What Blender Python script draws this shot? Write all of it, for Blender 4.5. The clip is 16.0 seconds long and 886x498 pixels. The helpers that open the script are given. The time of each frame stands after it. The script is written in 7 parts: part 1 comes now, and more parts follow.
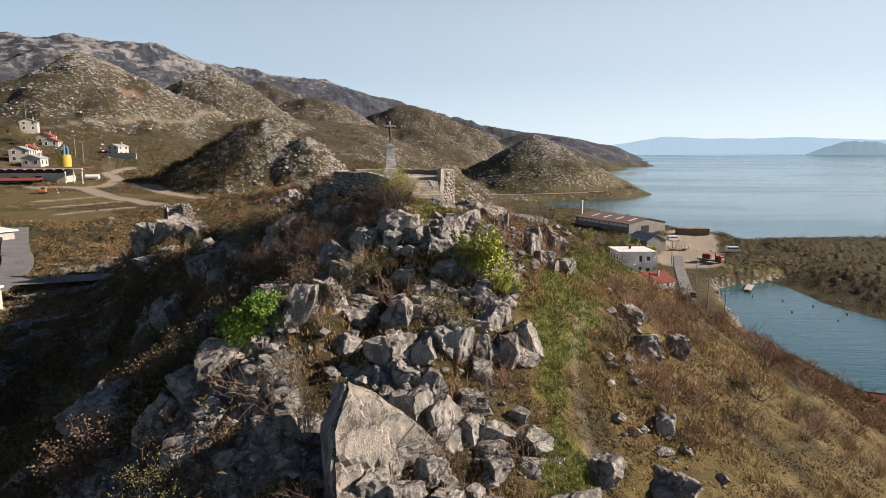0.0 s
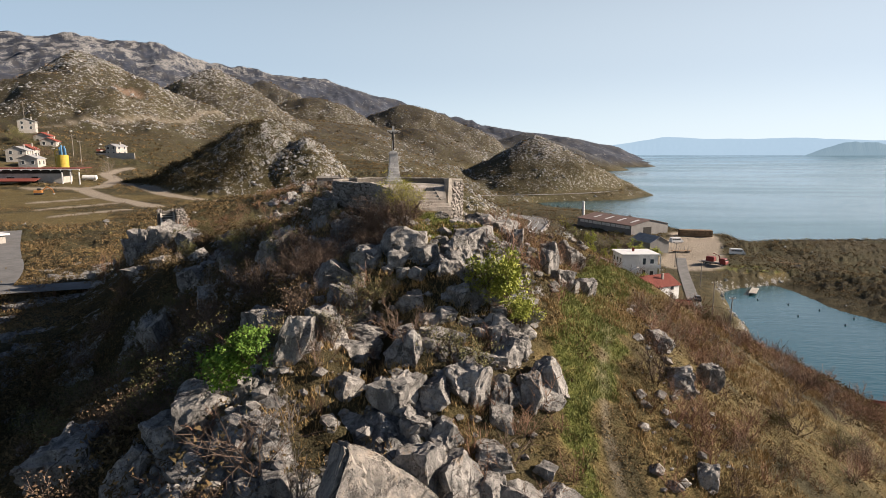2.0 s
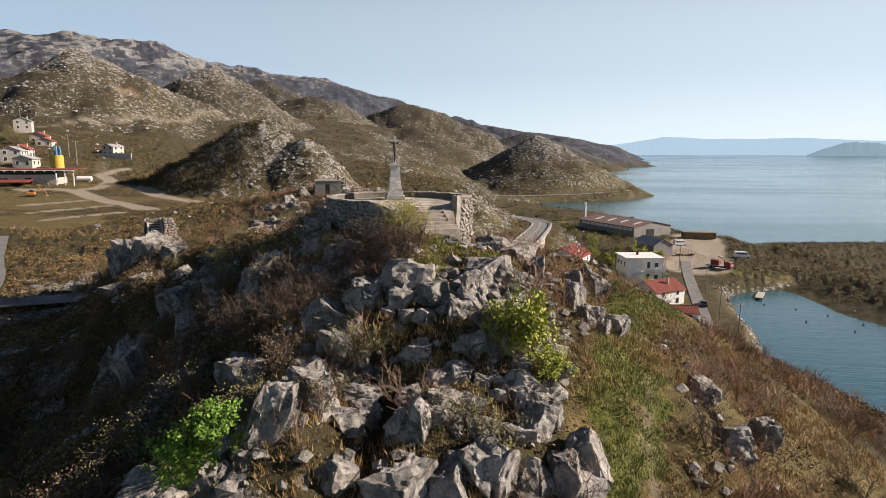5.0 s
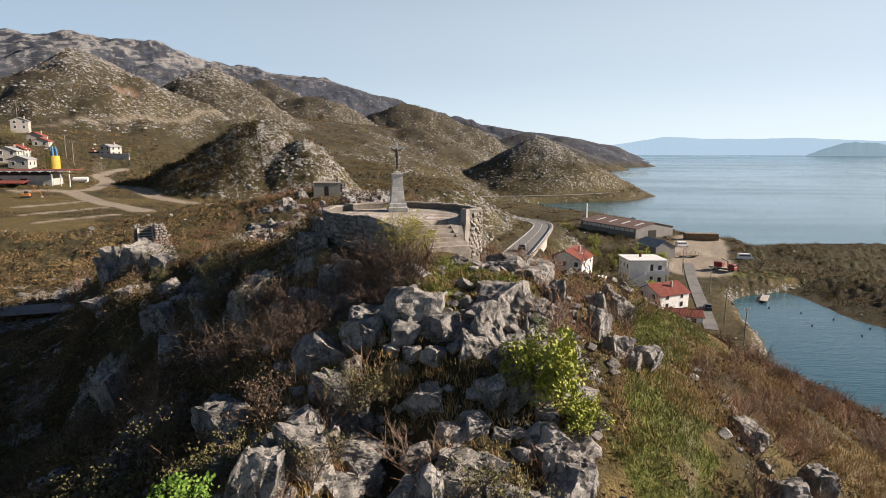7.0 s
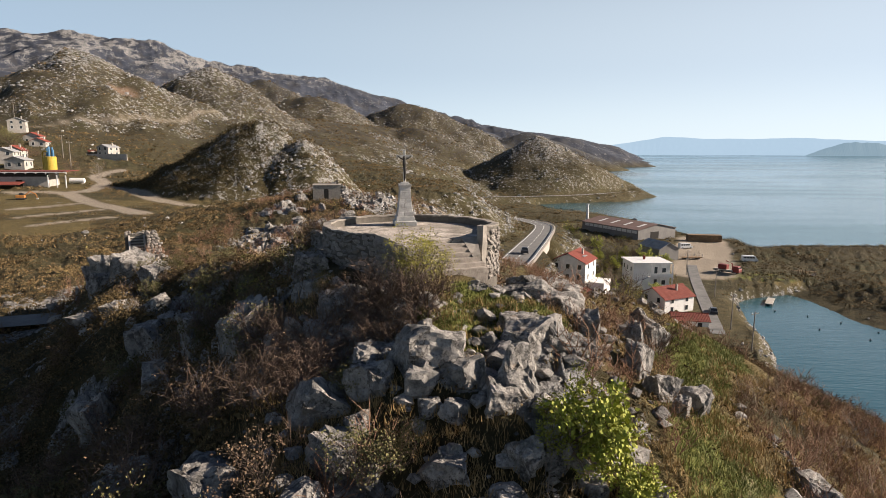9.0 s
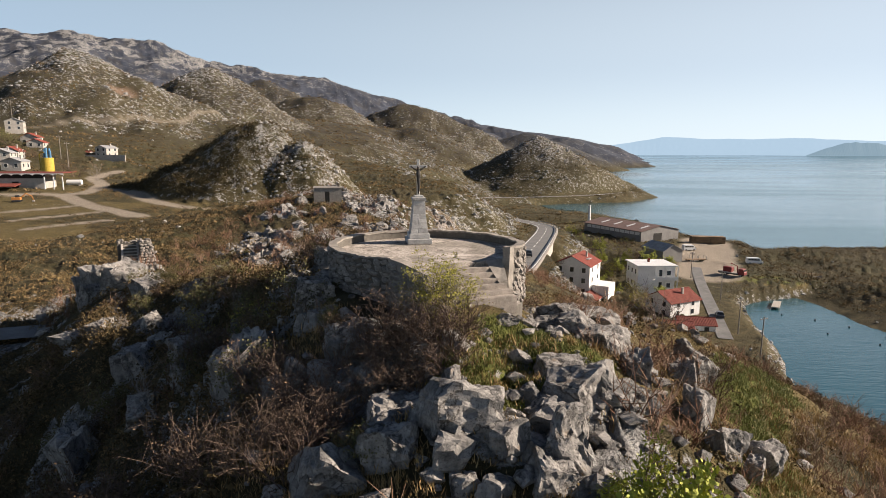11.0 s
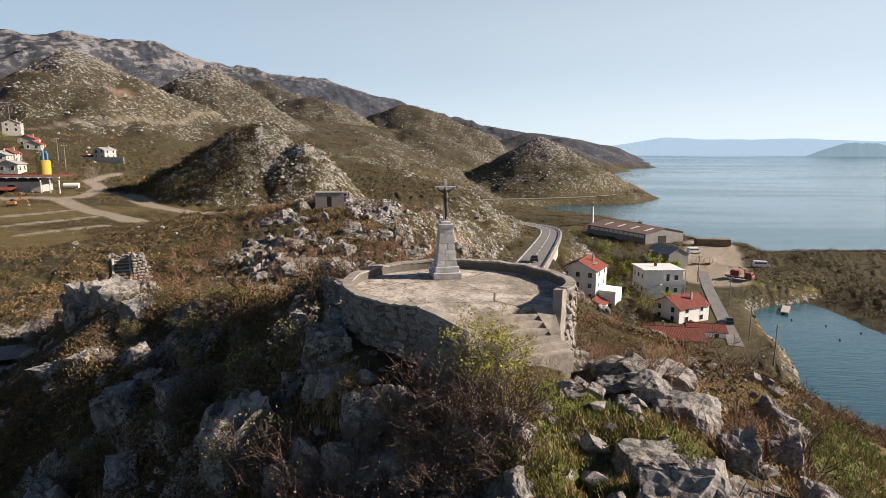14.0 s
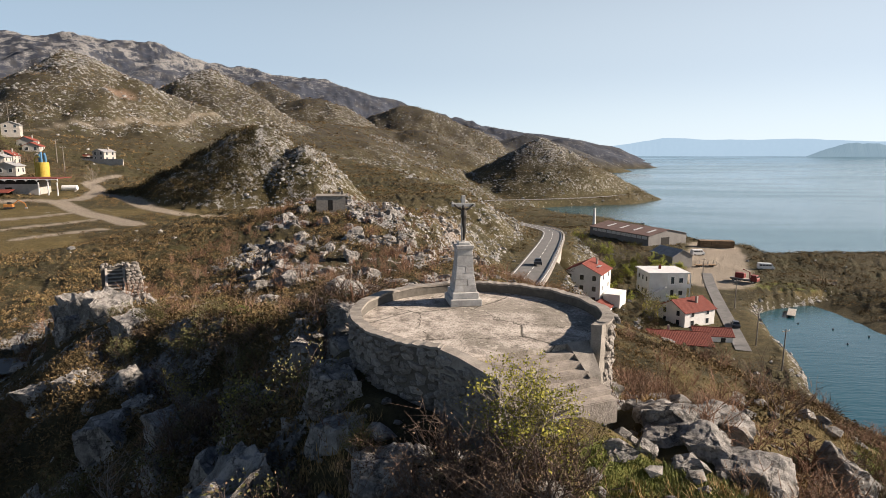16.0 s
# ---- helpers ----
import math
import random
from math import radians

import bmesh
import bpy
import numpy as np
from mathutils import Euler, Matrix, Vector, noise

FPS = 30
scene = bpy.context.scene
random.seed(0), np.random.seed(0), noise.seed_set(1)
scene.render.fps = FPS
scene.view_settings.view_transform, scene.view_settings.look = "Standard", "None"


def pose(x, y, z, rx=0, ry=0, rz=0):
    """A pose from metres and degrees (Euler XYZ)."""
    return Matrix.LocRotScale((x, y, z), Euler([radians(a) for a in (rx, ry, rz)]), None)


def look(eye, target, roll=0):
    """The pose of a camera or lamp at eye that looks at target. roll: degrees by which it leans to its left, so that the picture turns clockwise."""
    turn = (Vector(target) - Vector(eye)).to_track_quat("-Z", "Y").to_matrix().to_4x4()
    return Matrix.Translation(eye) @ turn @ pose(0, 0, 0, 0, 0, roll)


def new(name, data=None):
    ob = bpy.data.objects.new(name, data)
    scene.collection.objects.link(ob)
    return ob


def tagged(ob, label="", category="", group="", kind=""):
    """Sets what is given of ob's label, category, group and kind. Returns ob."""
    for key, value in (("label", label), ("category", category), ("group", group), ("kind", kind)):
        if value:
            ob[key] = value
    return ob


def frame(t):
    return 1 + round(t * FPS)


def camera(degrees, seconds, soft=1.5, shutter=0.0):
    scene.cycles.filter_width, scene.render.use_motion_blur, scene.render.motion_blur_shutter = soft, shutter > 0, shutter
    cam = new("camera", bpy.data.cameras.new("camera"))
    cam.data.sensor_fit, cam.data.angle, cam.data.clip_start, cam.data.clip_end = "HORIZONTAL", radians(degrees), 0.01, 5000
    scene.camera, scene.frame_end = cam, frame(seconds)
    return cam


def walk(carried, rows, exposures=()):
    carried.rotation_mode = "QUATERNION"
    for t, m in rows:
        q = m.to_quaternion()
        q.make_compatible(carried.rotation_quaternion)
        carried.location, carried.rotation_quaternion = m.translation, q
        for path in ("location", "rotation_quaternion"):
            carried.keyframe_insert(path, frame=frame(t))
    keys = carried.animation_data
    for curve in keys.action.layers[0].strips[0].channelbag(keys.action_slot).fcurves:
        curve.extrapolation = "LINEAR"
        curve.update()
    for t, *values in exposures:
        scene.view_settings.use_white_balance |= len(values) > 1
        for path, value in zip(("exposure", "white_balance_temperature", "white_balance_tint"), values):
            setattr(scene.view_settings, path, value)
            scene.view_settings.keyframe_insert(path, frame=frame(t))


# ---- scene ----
cam = camera(73.7, 16.0, soft=0.75)
PATH = [
    (0.0, look((3.875, -33.365, 1.358), (3.623, -23.500, -0.261), 0.15)),
    (1.0, look((3.646, -32.245, 1.545), (3.393, -22.381, -0.075), 0.21)),
    (2.0, look((3.460, -31.147, 1.745), (3.207, -21.283, 0.123), 0.26)),
    (3.0, look((3.312, -30.066, 1.945), (3.060, -20.202, 0.319), 0.30)),
    (4.0, look((3.183, -28.989, 2.138), (2.932, -19.125, 0.509), 0.34)),
    (5.0, look((3.051, -27.900, 2.320), (2.802, -18.037, 0.689), 0.37)),
    (6.0, look((2.894, -26.786, 2.493), (2.649, -16.923, 0.859), 0.40)),
    (7.0, look((2.698, -25.641, 2.657), (2.455, -15.779, 1.021), 0.42)),
    (8.0, look((2.451, -24.471, 2.816), (2.211, -14.608, 1.179), 0.43)),
    (9.0, look((2.155, -23.286, 2.974), (1.917, -13.424, 1.336), 0.44)),
    (10.0, look((1.818, -22.108, 3.135), (1.582, -12.246, 1.498), 0.44)),
    (11.0, look((1.458, -20.962, 3.302), (1.223, -11.099, 1.666), 0.44)),
    (12.0, look((1.094, -19.871, 3.476), (0.860, -10.008, 1.843), 0.43)),
    (13.0, look((0.749, -18.852, 3.656), (0.515, -8.989, 2.025), 0.42)),
    (14.0, look((0.440, -17.905, 3.836), (0.205, -8.041, 2.209), 0.40)),
    (15.0, look((0.171, -17.000, 4.008), (-0.067, -7.135, 2.386), 0.37)),
    (16.0, look((-0.073, -16.070, 4.159), (-0.316, -6.204, 2.540), 0.34)),
]
walk(cam, PATH, [(0.0, 1.25, 6200, 10.6), (16.0, 1.25, 6200, 10.6)])

# ---------------- light ----------------
SUN_EL, SUN_AZ = radians(25), Vector((0.99, 0.12, 0)).normalized()
world = bpy.data.worlds.new("sky")
scene.world = world
world.use_nodes = True
wn = world.node_tree
sky = wn.nodes.new("ShaderNodeTexSky")
sky.sky_type, sky.sun_disc = "NISHITA", False
sky.sun_elevation, sky.sun_rotation = SUN_EL, math.atan2(SUN_AZ.x, SUN_AZ.y)
sky.air_density, sky.dust_density, sky.ozone_density = 0.55, 0.03, 1.2
sky.altitude = 1000
# pale haze towards the horizon, the same all round
up = wn.nodes.new("ShaderNodeSeparateXYZ")
wn.links.new(wn.nodes.new("ShaderNodeTexCoord").outputs["Generated"], up.inputs[0])
veil = wn.nodes.new("ShaderNodeValToRGB")
veil.color_ramp.interpolation = "EASE"
for el, (p, c) in zip([veil.color_ramp.elements[0], veil.color_ramp.elements.new(0.12), veil.color_ramp.elements[-1]], ((0.0, 0.95), (0.14, 0.68), (0.60, 0.0))):
    el.position, el.color = p, (c, c, c, 1)
wn.links.new(up.outputs["Z"], veil.inputs[0])
hazy = wn.nodes.new("ShaderNodeMix")
hazy.data_type = "RGBA"
wn.links.new(veil.outputs[0], hazy.inputs[0])
wn.links.new(sky.outputs[0], hazy.inputs[6])
# the haze is brighter on the sun's side
sunward = wn.nodes.new("ShaderNodeValToRGB")
sunward.color_ramp.interpolation = "EASE"
sunward.color_ramp.elements[0].color, sunward.color_ramp.elements[1].color = (0.55, 0.69, 0.78, 1), (0.93, 1.0, 1.0, 1)
side = wn.nodes.new("ShaderNodeMapRange")
side.inputs["From Min"].default_value, side.inputs["From Max"].default_value = -1.0, 0.8
wn.links.new(up.outputs["X"], side.inputs["Value"])
wn.links.new(side.outputs[0], sunward.inputs[0])
glow = wn.nodes.new("ShaderNodeVectorMath")
glow.operation = "SCALE"
glow.inputs["Scale"].default_value = 10.5
wn.links.new(sunward.outputs[0], glow.inputs[0])
wn.links.new(glow.outputs[0], hazy.inputs[7])
wn.links.new(hazy.outputs[2], wn.nodes["Background"].inputs[0])
wn.nodes["Background"].inputs[1].default_value = 0.040
sun = new("sun", bpy.data.lights.new("sun", "SUN"))
sun.data.energy, sun.data.angle, sun.data.color = 5.0, radians(0.6), (1.0, 0.83, 0.66)
sun_from = Vector((SUN_AZ.x * math.cos(SUN_EL), SUN_AZ.y * math.cos(SUN_EL), math.sin(SUN_EL)))
sun.matrix_world = look(sun_from * 300, (0, 0, 0))

# ---------------- materials ----------------


def shader(name, rough=0.9, metal=0.0, spec=0.3):
    m = bpy.data.materials.new(name)
    m.use_nodes = True
    b = m.node_tree.nodes["Principled BSDF"]
    b.inputs["Roughness"].default_value = rough
    b.inputs["Metallic"].default_value = metal
    b.inputs["Specular IOR Level"].default_value = spec
    return m, m.node_tree, b


def tex_noise(nt, vec, scale, detail=4.0, rough=0.6):
    n = nt.nodes.new("ShaderNodeTexNoise")
    n.inputs["Scale"].default_value, n.inputs["Detail"].default_value, n.inputs["Roughness"].default_value = scale, detail, rough
    nt.links.new(vec, n.inputs["Vector"])
    return n.outputs["Fac"]


def ramp(nt, fac, *stops):
    r = nt.nodes.new("ShaderNodeValToRGB")
    e = r.color_ramp.elements
    while len(e) < len(stops):
        e.new(0.5)
    for el, (p, c) in zip(e, stops):
        el.position, el.color = p, (*c, 1) if len(c) == 3 else c
    nt.links.new(fac, r.inputs[0])
    return r.outputs[0]


def mixc(nt, fac, a, b, mode="MIX"):
    n = nt.nodes.new("ShaderNodeMix")
    n.data_type, n.blend_type = "RGBA", mode
    for sock, v in ((n.inputs["Factor"], fac), (n.inputs["A"], a), (n.inputs["B"], b)):
        s = [i for i in n.inputs if i.name == sock.name and i.type in ("RGBA",)] if sock.name != "Factor" else [n.inputs[0]]
        s = s[0]
        if isinstance(v, (int, float)):
            s.default_value = v
        elif isinstance(v, tuple):
            s.default_value = (*v, 1)
        else:
            nt.links.new(v, s)
    return [o for o in n.outputs if o.type == "RGBA"][0]


def maths(nt, op, a, b=0.0, clamp=False):
    n = nt.nodes.new("ShaderNodeMath")
    n.operation, n.use_clamp = op, clamp
    for s, v in zip(n.inputs, (a, b)):
        if isinstance(v, (int, float)):
            s.default_value = v
        else:
            nt.links.new(v, s)
    return n.outputs[0]


def bump(nt, bsdf, height, strength=0.5, dist=0.05):
    n = nt.nodes.new("ShaderNodeBump")
    n.inputs["Strength"].default_value, n.inputs["Distance"].default_value = strength, dist
    nt.links.new(height, n.inputs["Height"])
    nt.links.new(n.outputs[0], bsdf.inputs["Normal"])


def coords(nt, kind="Object"):
    return nt.nodes.new("ShaderNodeTexCoord").outputs[kind]


def attr(nt, name):
    n = nt.nodes.new("ShaderNodeAttribute")
    n.attribute_name = name
    return n.outputs["Fac"]


def plain(name, a, b, scale=3.0, rough=0.85, metal=0.0, relief=0.3, fine=9.0, spec=0.3, vary=0.0):
    """Two colours mixed by noise at two scales, with grain relief; vary: random shade from object to object."""
    m, nt, bs = shader(name, rough, metal, spec)
    v = coords(nt)
    n1, n2 = tex_noise(nt, v, scale, 5), tex_noise(nt, v, scale * fine, 3)
    f = maths(nt, "ADD", maths(nt, "MULTIPLY", n1, 0.65), maths(nt, "MULTIPLY", n2, 0.35))
    c = ramp(nt, f, (0.36, a), (0.64, b))
    if vary:
        info = nt.nodes.new("ShaderNodeObjectInfo")
        k = maths(nt, "ADD", maths(nt, "MULTIPLY", info.outputs["Random"], vary), 1 - vary / 2)
        comb = nt.nodes.new("ShaderNodeCombineColor")
        for i in range(3):
            nt.links.new(k, comb.inputs[i])
        c = mixc(nt, 1.0, c, comb.outputs[0], "MULTIPLY")
    nt.links.new(c, bs.inputs["Base Color"])
    if relief:
        bump(nt, bs, n2, relief, 0.02)
    return m


def limestone(name, warm=0.0):
    m, nt, bs = shader(name, 0.92, 0, 0.2)
    v = nt.nodes.new("ShaderNodeNewGeometry").outputs["Position"]
    big, mid, fine = tex_noise(nt, v, 0.8, 5), tex_noise(nt, v, 4.0, 6, 0.7), tex_noise(nt, v, 22.0, 4, 0.7)
    c = ramp(nt, mid, (0.30, (0.07, 0.068, 0.064)), (0.46, (0.17, 0.161, 0.150)), (0.62, (0.30 + warm, 0.281, 0.258 - warm)))
    c = mixc(nt, ramp(nt, big, (0.40, (0, 0, 0)), (0.66, (0.65, 0.65, 0.65))), c, (0.34 + warm, 0.317, 0.29 - warm))
    # dark grey lichen crusts and rain streaks
    streak = nt.nodes.new("ShaderNodeMapping")
    streak.inputs["Scale"].default_value = (1.0, 1.0, 0.35)
    nt.links.new(v, streak.inputs["Vector"])
    c = mixc(nt, ramp(nt, tex_noise(nt, streak.outputs[0], 1.9, 7, 0.72), (0.50, (0, 0, 0)), (0.60, (0.7, 0.7, 0.7))), c, (0.085, 0.083, 0.079))
    # lichen and rust stains
    c = mixc(nt, ramp(nt, tex_noise(nt, v, 2.3, 3), (0.62, (0, 0, 0)), (0.72, (0.55, 0.55, 0.55))), c, (0.20, 0.14, 0.085))
    c = mixc(nt, ramp(nt, fine, (0.34, (0.75, 0.75, 0.75)), (0.46, (0, 0, 0))), c, (0.06, 0.06, 0.057))
    w = nt.nodes.new("ShaderNodeTexVoronoi")
    w.feature, w.inputs["Scale"].default_value = "DISTANCE_TO_EDGE", 1.1
    warp = nt.nodes.new("ShaderNodeVectorMath")
    warp.operation = "ADD"
    nt.links.new(v, warp.inputs[0])
    nt.links.new(mid, warp.inputs[1])
    nt.links.new(warp.outputs[0], w.inputs["Vector"])
    crack = ramp(nt, w.outputs["Distance"], (0.0, (0, 0, 0)), (0.035, (1, 1, 1)))
    c = mixc(nt, crack, (0.07, 0.065, 0.06), c)
    nt.links.new(c, bs.inputs["Base Color"])
    h = maths(nt, "ADD", maths(nt, "ADD", maths(nt, "MULTIPLY", mid, 0.6), maths(nt, "MULTIPLY", fine, 0.35)), maths(nt, "MULTIPLY", crack, 0.25))
    bump(nt, bs, h, 0.9, 0.09)
    return m


def ground_material():
    m, nt, bs = shader("hillside", 0.95, 0, 0.15)
    v = coords(nt)
    n_big, n_mid, n_fine, n_tiny = tex_noise(nt, v, 0.045, 5), tex_noise(nt, v, 0.35, 6, 0.65), tex_noise(nt, v, 2.2, 6, 0.7), tex_noise(nt, v, 14.0, 4, 0.7)
    scrub = ramp(nt, n_mid, (0.34, (0.026, 0.023, 0.012)), (0.50, (0.055, 0.046, 0.022)), (0.66, (0.10, 0.080, 0.040)))
    scrub = mixc(nt, ramp(nt, n_fine, (0.36, (0.8, 0.8, 0.8)), (0.56, (0, 0, 0))), scrub, (0.045, 0.040, 0.020))
    grass = ramp(nt, n_fine, (0.32, (0.085, 0.070, 0.024)), (0.5, (0.18, 0.135, 0.050)), (0.68, (0.28, 0.20, 0.085)))
    turf = ramp(nt, n_fine, (0.32, (0.05, 0.066, 0.013)), (0.5, (0.11, 0.122, 0.027)), (0.68, (0.20, 0.172, 0.055)))
    grass = mixc(nt, ramp(nt, attr(nt, "grass"), (0.58, (0, 0, 0)), (0.85, (1, 1, 1))), grass, turf)
    rock = ramp(nt, n_fine, (0.34, (0.06, 0.059, 0.057)), (0.47, (0.165, 0.16, 0.153)), (0.60, (0.36, 0.35, 0.335)))
    rock = mixc(nt, ramp(nt, n_tiny, (0.36, (0.7, 0.7, 0.7)), (0.48, (0, 0, 0))), rock, (0.10, 0.097, 0.09))
    dirt = ramp(nt, n_fine, (0.35, (0.20, 0.165, 0.125)), (0.65, (0.36, 0.31, 0.25)))
    rust = ramp(nt, n_fine, (0.35, (0.20, 0.13, 0.09)), (0.65, (0.34, 0.235, 0.17)))
    wood = ramp(nt, n_big, (0.35, (0.028, 0.025, 0.021)), (0.65, (0.052, 0.044, 0.034)))
    # leafless woods on the far slopes, bluish: distance haze put into the base colour
    blue_haze_wood = ramp(nt, tex_noise(nt, v, 0.02, 7, 0.7), (0.36, (0.026, 0.032, 0.046)), (0.64, (0.052, 0.058, 0.076)))
    wood = mixc(nt, attr(nt, "haze_by_distance"), wood, blue_haze_wood)
    scrub = mixc(nt, attr(nt, "wood_by_distance"), scrub, wood)
    c = mixc(nt, attr(nt, "grass"), scrub, grass)
    breakup = maths(nt, "ADD", attr(nt, "rock"), maths(nt, "ADD", maths(nt, "MULTIPLY", maths(nt, "SUBTRACT", n_mid, 0.5), 1.5), maths(nt, "MULTIPLY", maths(nt, "SUBTRACT", n_fine, 0.5), 1.2)))
    speck = tex_noise(nt, v, 0.8, 9, 0.78)
    breakup = maths(nt, "ADD", breakup, maths(nt, "MULTIPLY", maths(nt, "SUBTRACT", speck, 0.5), 2.0))
    crag = maths(nt, "MULTIPLY", maths(nt, "SUBTRACT", tex_noise(nt, v, 0.035, 8, 0.75), 0.5), 2.4)
    breakup = maths(nt, "ADD", breakup, maths(nt, "MULTIPLY", crag, attr(nt, "haze_by_distance")))
    rk = ramp(nt, breakup, (0.45, (0, 0, 0)), (0.52, (1, 1, 1)))
    c = mixc(nt, rk, c, rock)
    bushes = ramp(nt, n_fine, (0.34, (0.018, 0.017, 0.009)), (0.50, (0.045, 0.038, 0.019)), (0.66, (0.11, 0.085, 0.045)))
    bushes = mixc(nt, ramp(nt, n_big, (0.45, (0, 0, 0)), (0.6, (0.6, 0.6, 0.6))), bushes, (0.045, 0.045, 0.018))
    dots = None
    for sc, lo, hi in ((0.42, 0.34, 0.46), (0.19, 0.30, 0.40)):
        w = nt.nodes.new("ShaderNodeTexVoronoi")
        w.inputs["Scale"].default_value = sc
        warp = nt.nodes.new("ShaderNodeVectorMath")
        warp.operation = "MULTIPLY_ADD"
        nt.links.new(n_fine, warp.inputs[0])
        warp.inputs[1].default_value = (1.6, -1.6, 1.6)
        nt.links.new(v, warp.inputs[2])
        nt.links.new(warp.outputs[0], w.inputs["Vector"])
        one = ramp(nt, w.outputs["Distance"], (lo, (1, 1, 1)), (hi, (0, 0, 0)))
        dots = one if dots is None else mixc(nt, 1.0, dots, one, "LIGHTEN")
    c = mixc(nt, maths(nt, "MULTIPLY", dots, attr(nt, "maquis")), c, bushes)
    c = mixc(nt, ramp(nt, attr(nt, "bush"), (0.12, (0, 0, 0)), (0.34, (1, 1, 1))), c, bushes)
    c = mixc(nt, attr(nt, "dirt"), c, dirt)
    c = mixc(nt, attr(nt, "rust"), c, rust)
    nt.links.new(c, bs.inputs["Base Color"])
    h = maths(nt, "ADD", maths(nt, "MULTIPLY", n_fine, 0.7), maths(nt, "MULTIPLY", n_tiny, 0.3))
    bump(nt, bs, h, 1.0, 0.4)
    return m


def water_material():
    m, nt, bs = shader("sea_water", 0.08, 0, 0.5)
    v = coords(nt)
    stretch = nt.nodes.new("ShaderNodeMapping")
    stretch.inputs["Scale"].default_value = (0.25, 1.0, 1.0)
    stretch.inputs["Rotation"].default_value = (0, 0, 0.25)
    nt.links.new(v, stretch.inputs["Vector"])
    wind = tex_noise(nt, stretch.outputs[0], 0.006, 4)
    ripple, wave = tex_noise(nt, stretch.outputs[0], 1.3, 4, 0.6), tex_noise(nt, stretch.outputs[0], 0.35, 3)
    bs.inputs["IOR"].default_value = 1.33
    nt.links.new(ramp(nt, wind, (0.4, (0.016, 0.064, 0.088)), (0.6, (0.034, 0.098, 0.122))), bs.inputs["Base Color"])
    nt.links.new(ramp(nt, wind, (0.42, (0.07,) * 3), (0.58, (0.20,) * 3)), bs.inputs["Roughness"])
    bump(nt, bs, maths(nt, "ADD", ripple, maths(nt, "MULTIPLY", wave, 1.5)), 0.26, 0.25)
    return m


MAT = dict(
    ground=ground_material(),
    water=water_material(),
    rock=limestone("limestone"),
    slab=limestone("pale_limestone", 0.02),
    concrete=plain("old_concrete", (0.24, 0.215, 0.19), (0.42, 0.385, 0.34), 1.6, 0.95, relief=0.5),
    coping=plain("coping_concrete", (0.16, 0.145, 0.125), (0.30, 0.27, 0.235), 3, 0.95, relief=0.6),
    marble=plain("grey_stone_block", (0.27, 0.262, 0.25), (0.50, 0.485, 0.46), 4, 0.8, relief=0.45, vary=0.4),
    masonry=plain("rubble_stone", (0.12, 0.108, 0.096), (0.29, 0.262, 0.232), 5, 0.95, relief=0.7, vary=0.5),
    mortar=plain("mortar", (0.075, 0.067, 0.058), (0.13, 0.118, 0.10), 6, 0.95, relief=0.5),
    iron=plain("dark_cast_metal", (0.035, 0.033, 0.03), (0.075, 0.068, 0.06), 6, 0.5, 0.6, relief=0.2),
    white=plain("white_render", (0.56, 0.55, 0.53), (0.72, 0.71, 0.69), 0.6, 0.9, relief=0.15),
    tile=plain("red_roof_tile", (0.125, 0.031, 0.023), (0.21, 0.055, 0.038), 1.5, 0.85, relief=0.3, vary=0.3),
    asphalt=plain("asphalt", (0.10, 0.098, 0.095), (0.17, 0.165, 0.16), 0.5, 0.9, relief=0.3),
    paint=plain("road_paint", (0.55, 0.55, 0.53), (0.75, 0.75, 0.72), 2, 0.8, relief=0.1),
    glass=plain("dark_glass", (0.02, 0.024, 0.028), (0.035, 0.04, 0.045), 2, 0.12, relief=0.0, spec=0.6),
    dark=plain("dark_interior", (0.015, 0.014, 0.013), (0.03, 0.028, 0.025), 2, 0.9, relief=0.0),
    distance=plain("hazy_far_hills", (0.04, 0.05, 0.06), (0.06, 0.07, 0.08), 0.004, 1.0, relief=0.0, spec=0.0),
)
# haze over the islands is put into their material as a pale blue glow
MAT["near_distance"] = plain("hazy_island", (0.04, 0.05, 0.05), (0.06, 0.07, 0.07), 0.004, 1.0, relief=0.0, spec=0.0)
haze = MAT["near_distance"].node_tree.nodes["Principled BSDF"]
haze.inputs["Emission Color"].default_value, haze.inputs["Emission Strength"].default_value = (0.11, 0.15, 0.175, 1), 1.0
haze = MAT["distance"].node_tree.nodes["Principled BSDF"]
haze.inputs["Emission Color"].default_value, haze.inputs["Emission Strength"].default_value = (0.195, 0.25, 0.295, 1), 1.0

# ---------------- helpers for building ----------------
SEA = -40.0


def part(name, bm, material, parent=None, label="", loc=None):
    me = bpy.data.meshes.new(name)
    bm.to_mesh(me)
    bm.free()
    me.materials.append(material)
    ob = new(name, me)
    if parent is not None:
        ob.parent = parent
    if loc is not None:
        ob.location = loc
    return tagged(ob, label)


def thing(name, at, label, category, group="", kind="", turn=0.0):
    ob = new(name)
    ob.matrix_world = pose(*at, 0, 0, turn)
    return tagged(ob, label, category, group, kind)


def box_into(bm, x0, y0, z0, x1, y1, z1, m=None, bevel=0.0):
    g = bmesh.ops.create_cube(bm, size=1)["verts"]
    t = Matrix.Translation(((x0 + x1) / 2, (y0 + y1) / 2, (z0 + z1) / 2)) @ Matrix.Diagonal((x1 - x0, y1 - y0, z1 - z0, 1))
    bmesh.ops.transform(bm, matrix=(m @ t) if m else t, verts=g)
    if bevel:
        es = list({e for v in g for e in v.link_edges})
        bmesh.ops.bevel(bm, geom=es, offset=bevel, segments=1, affect="EDGES")
    return bm


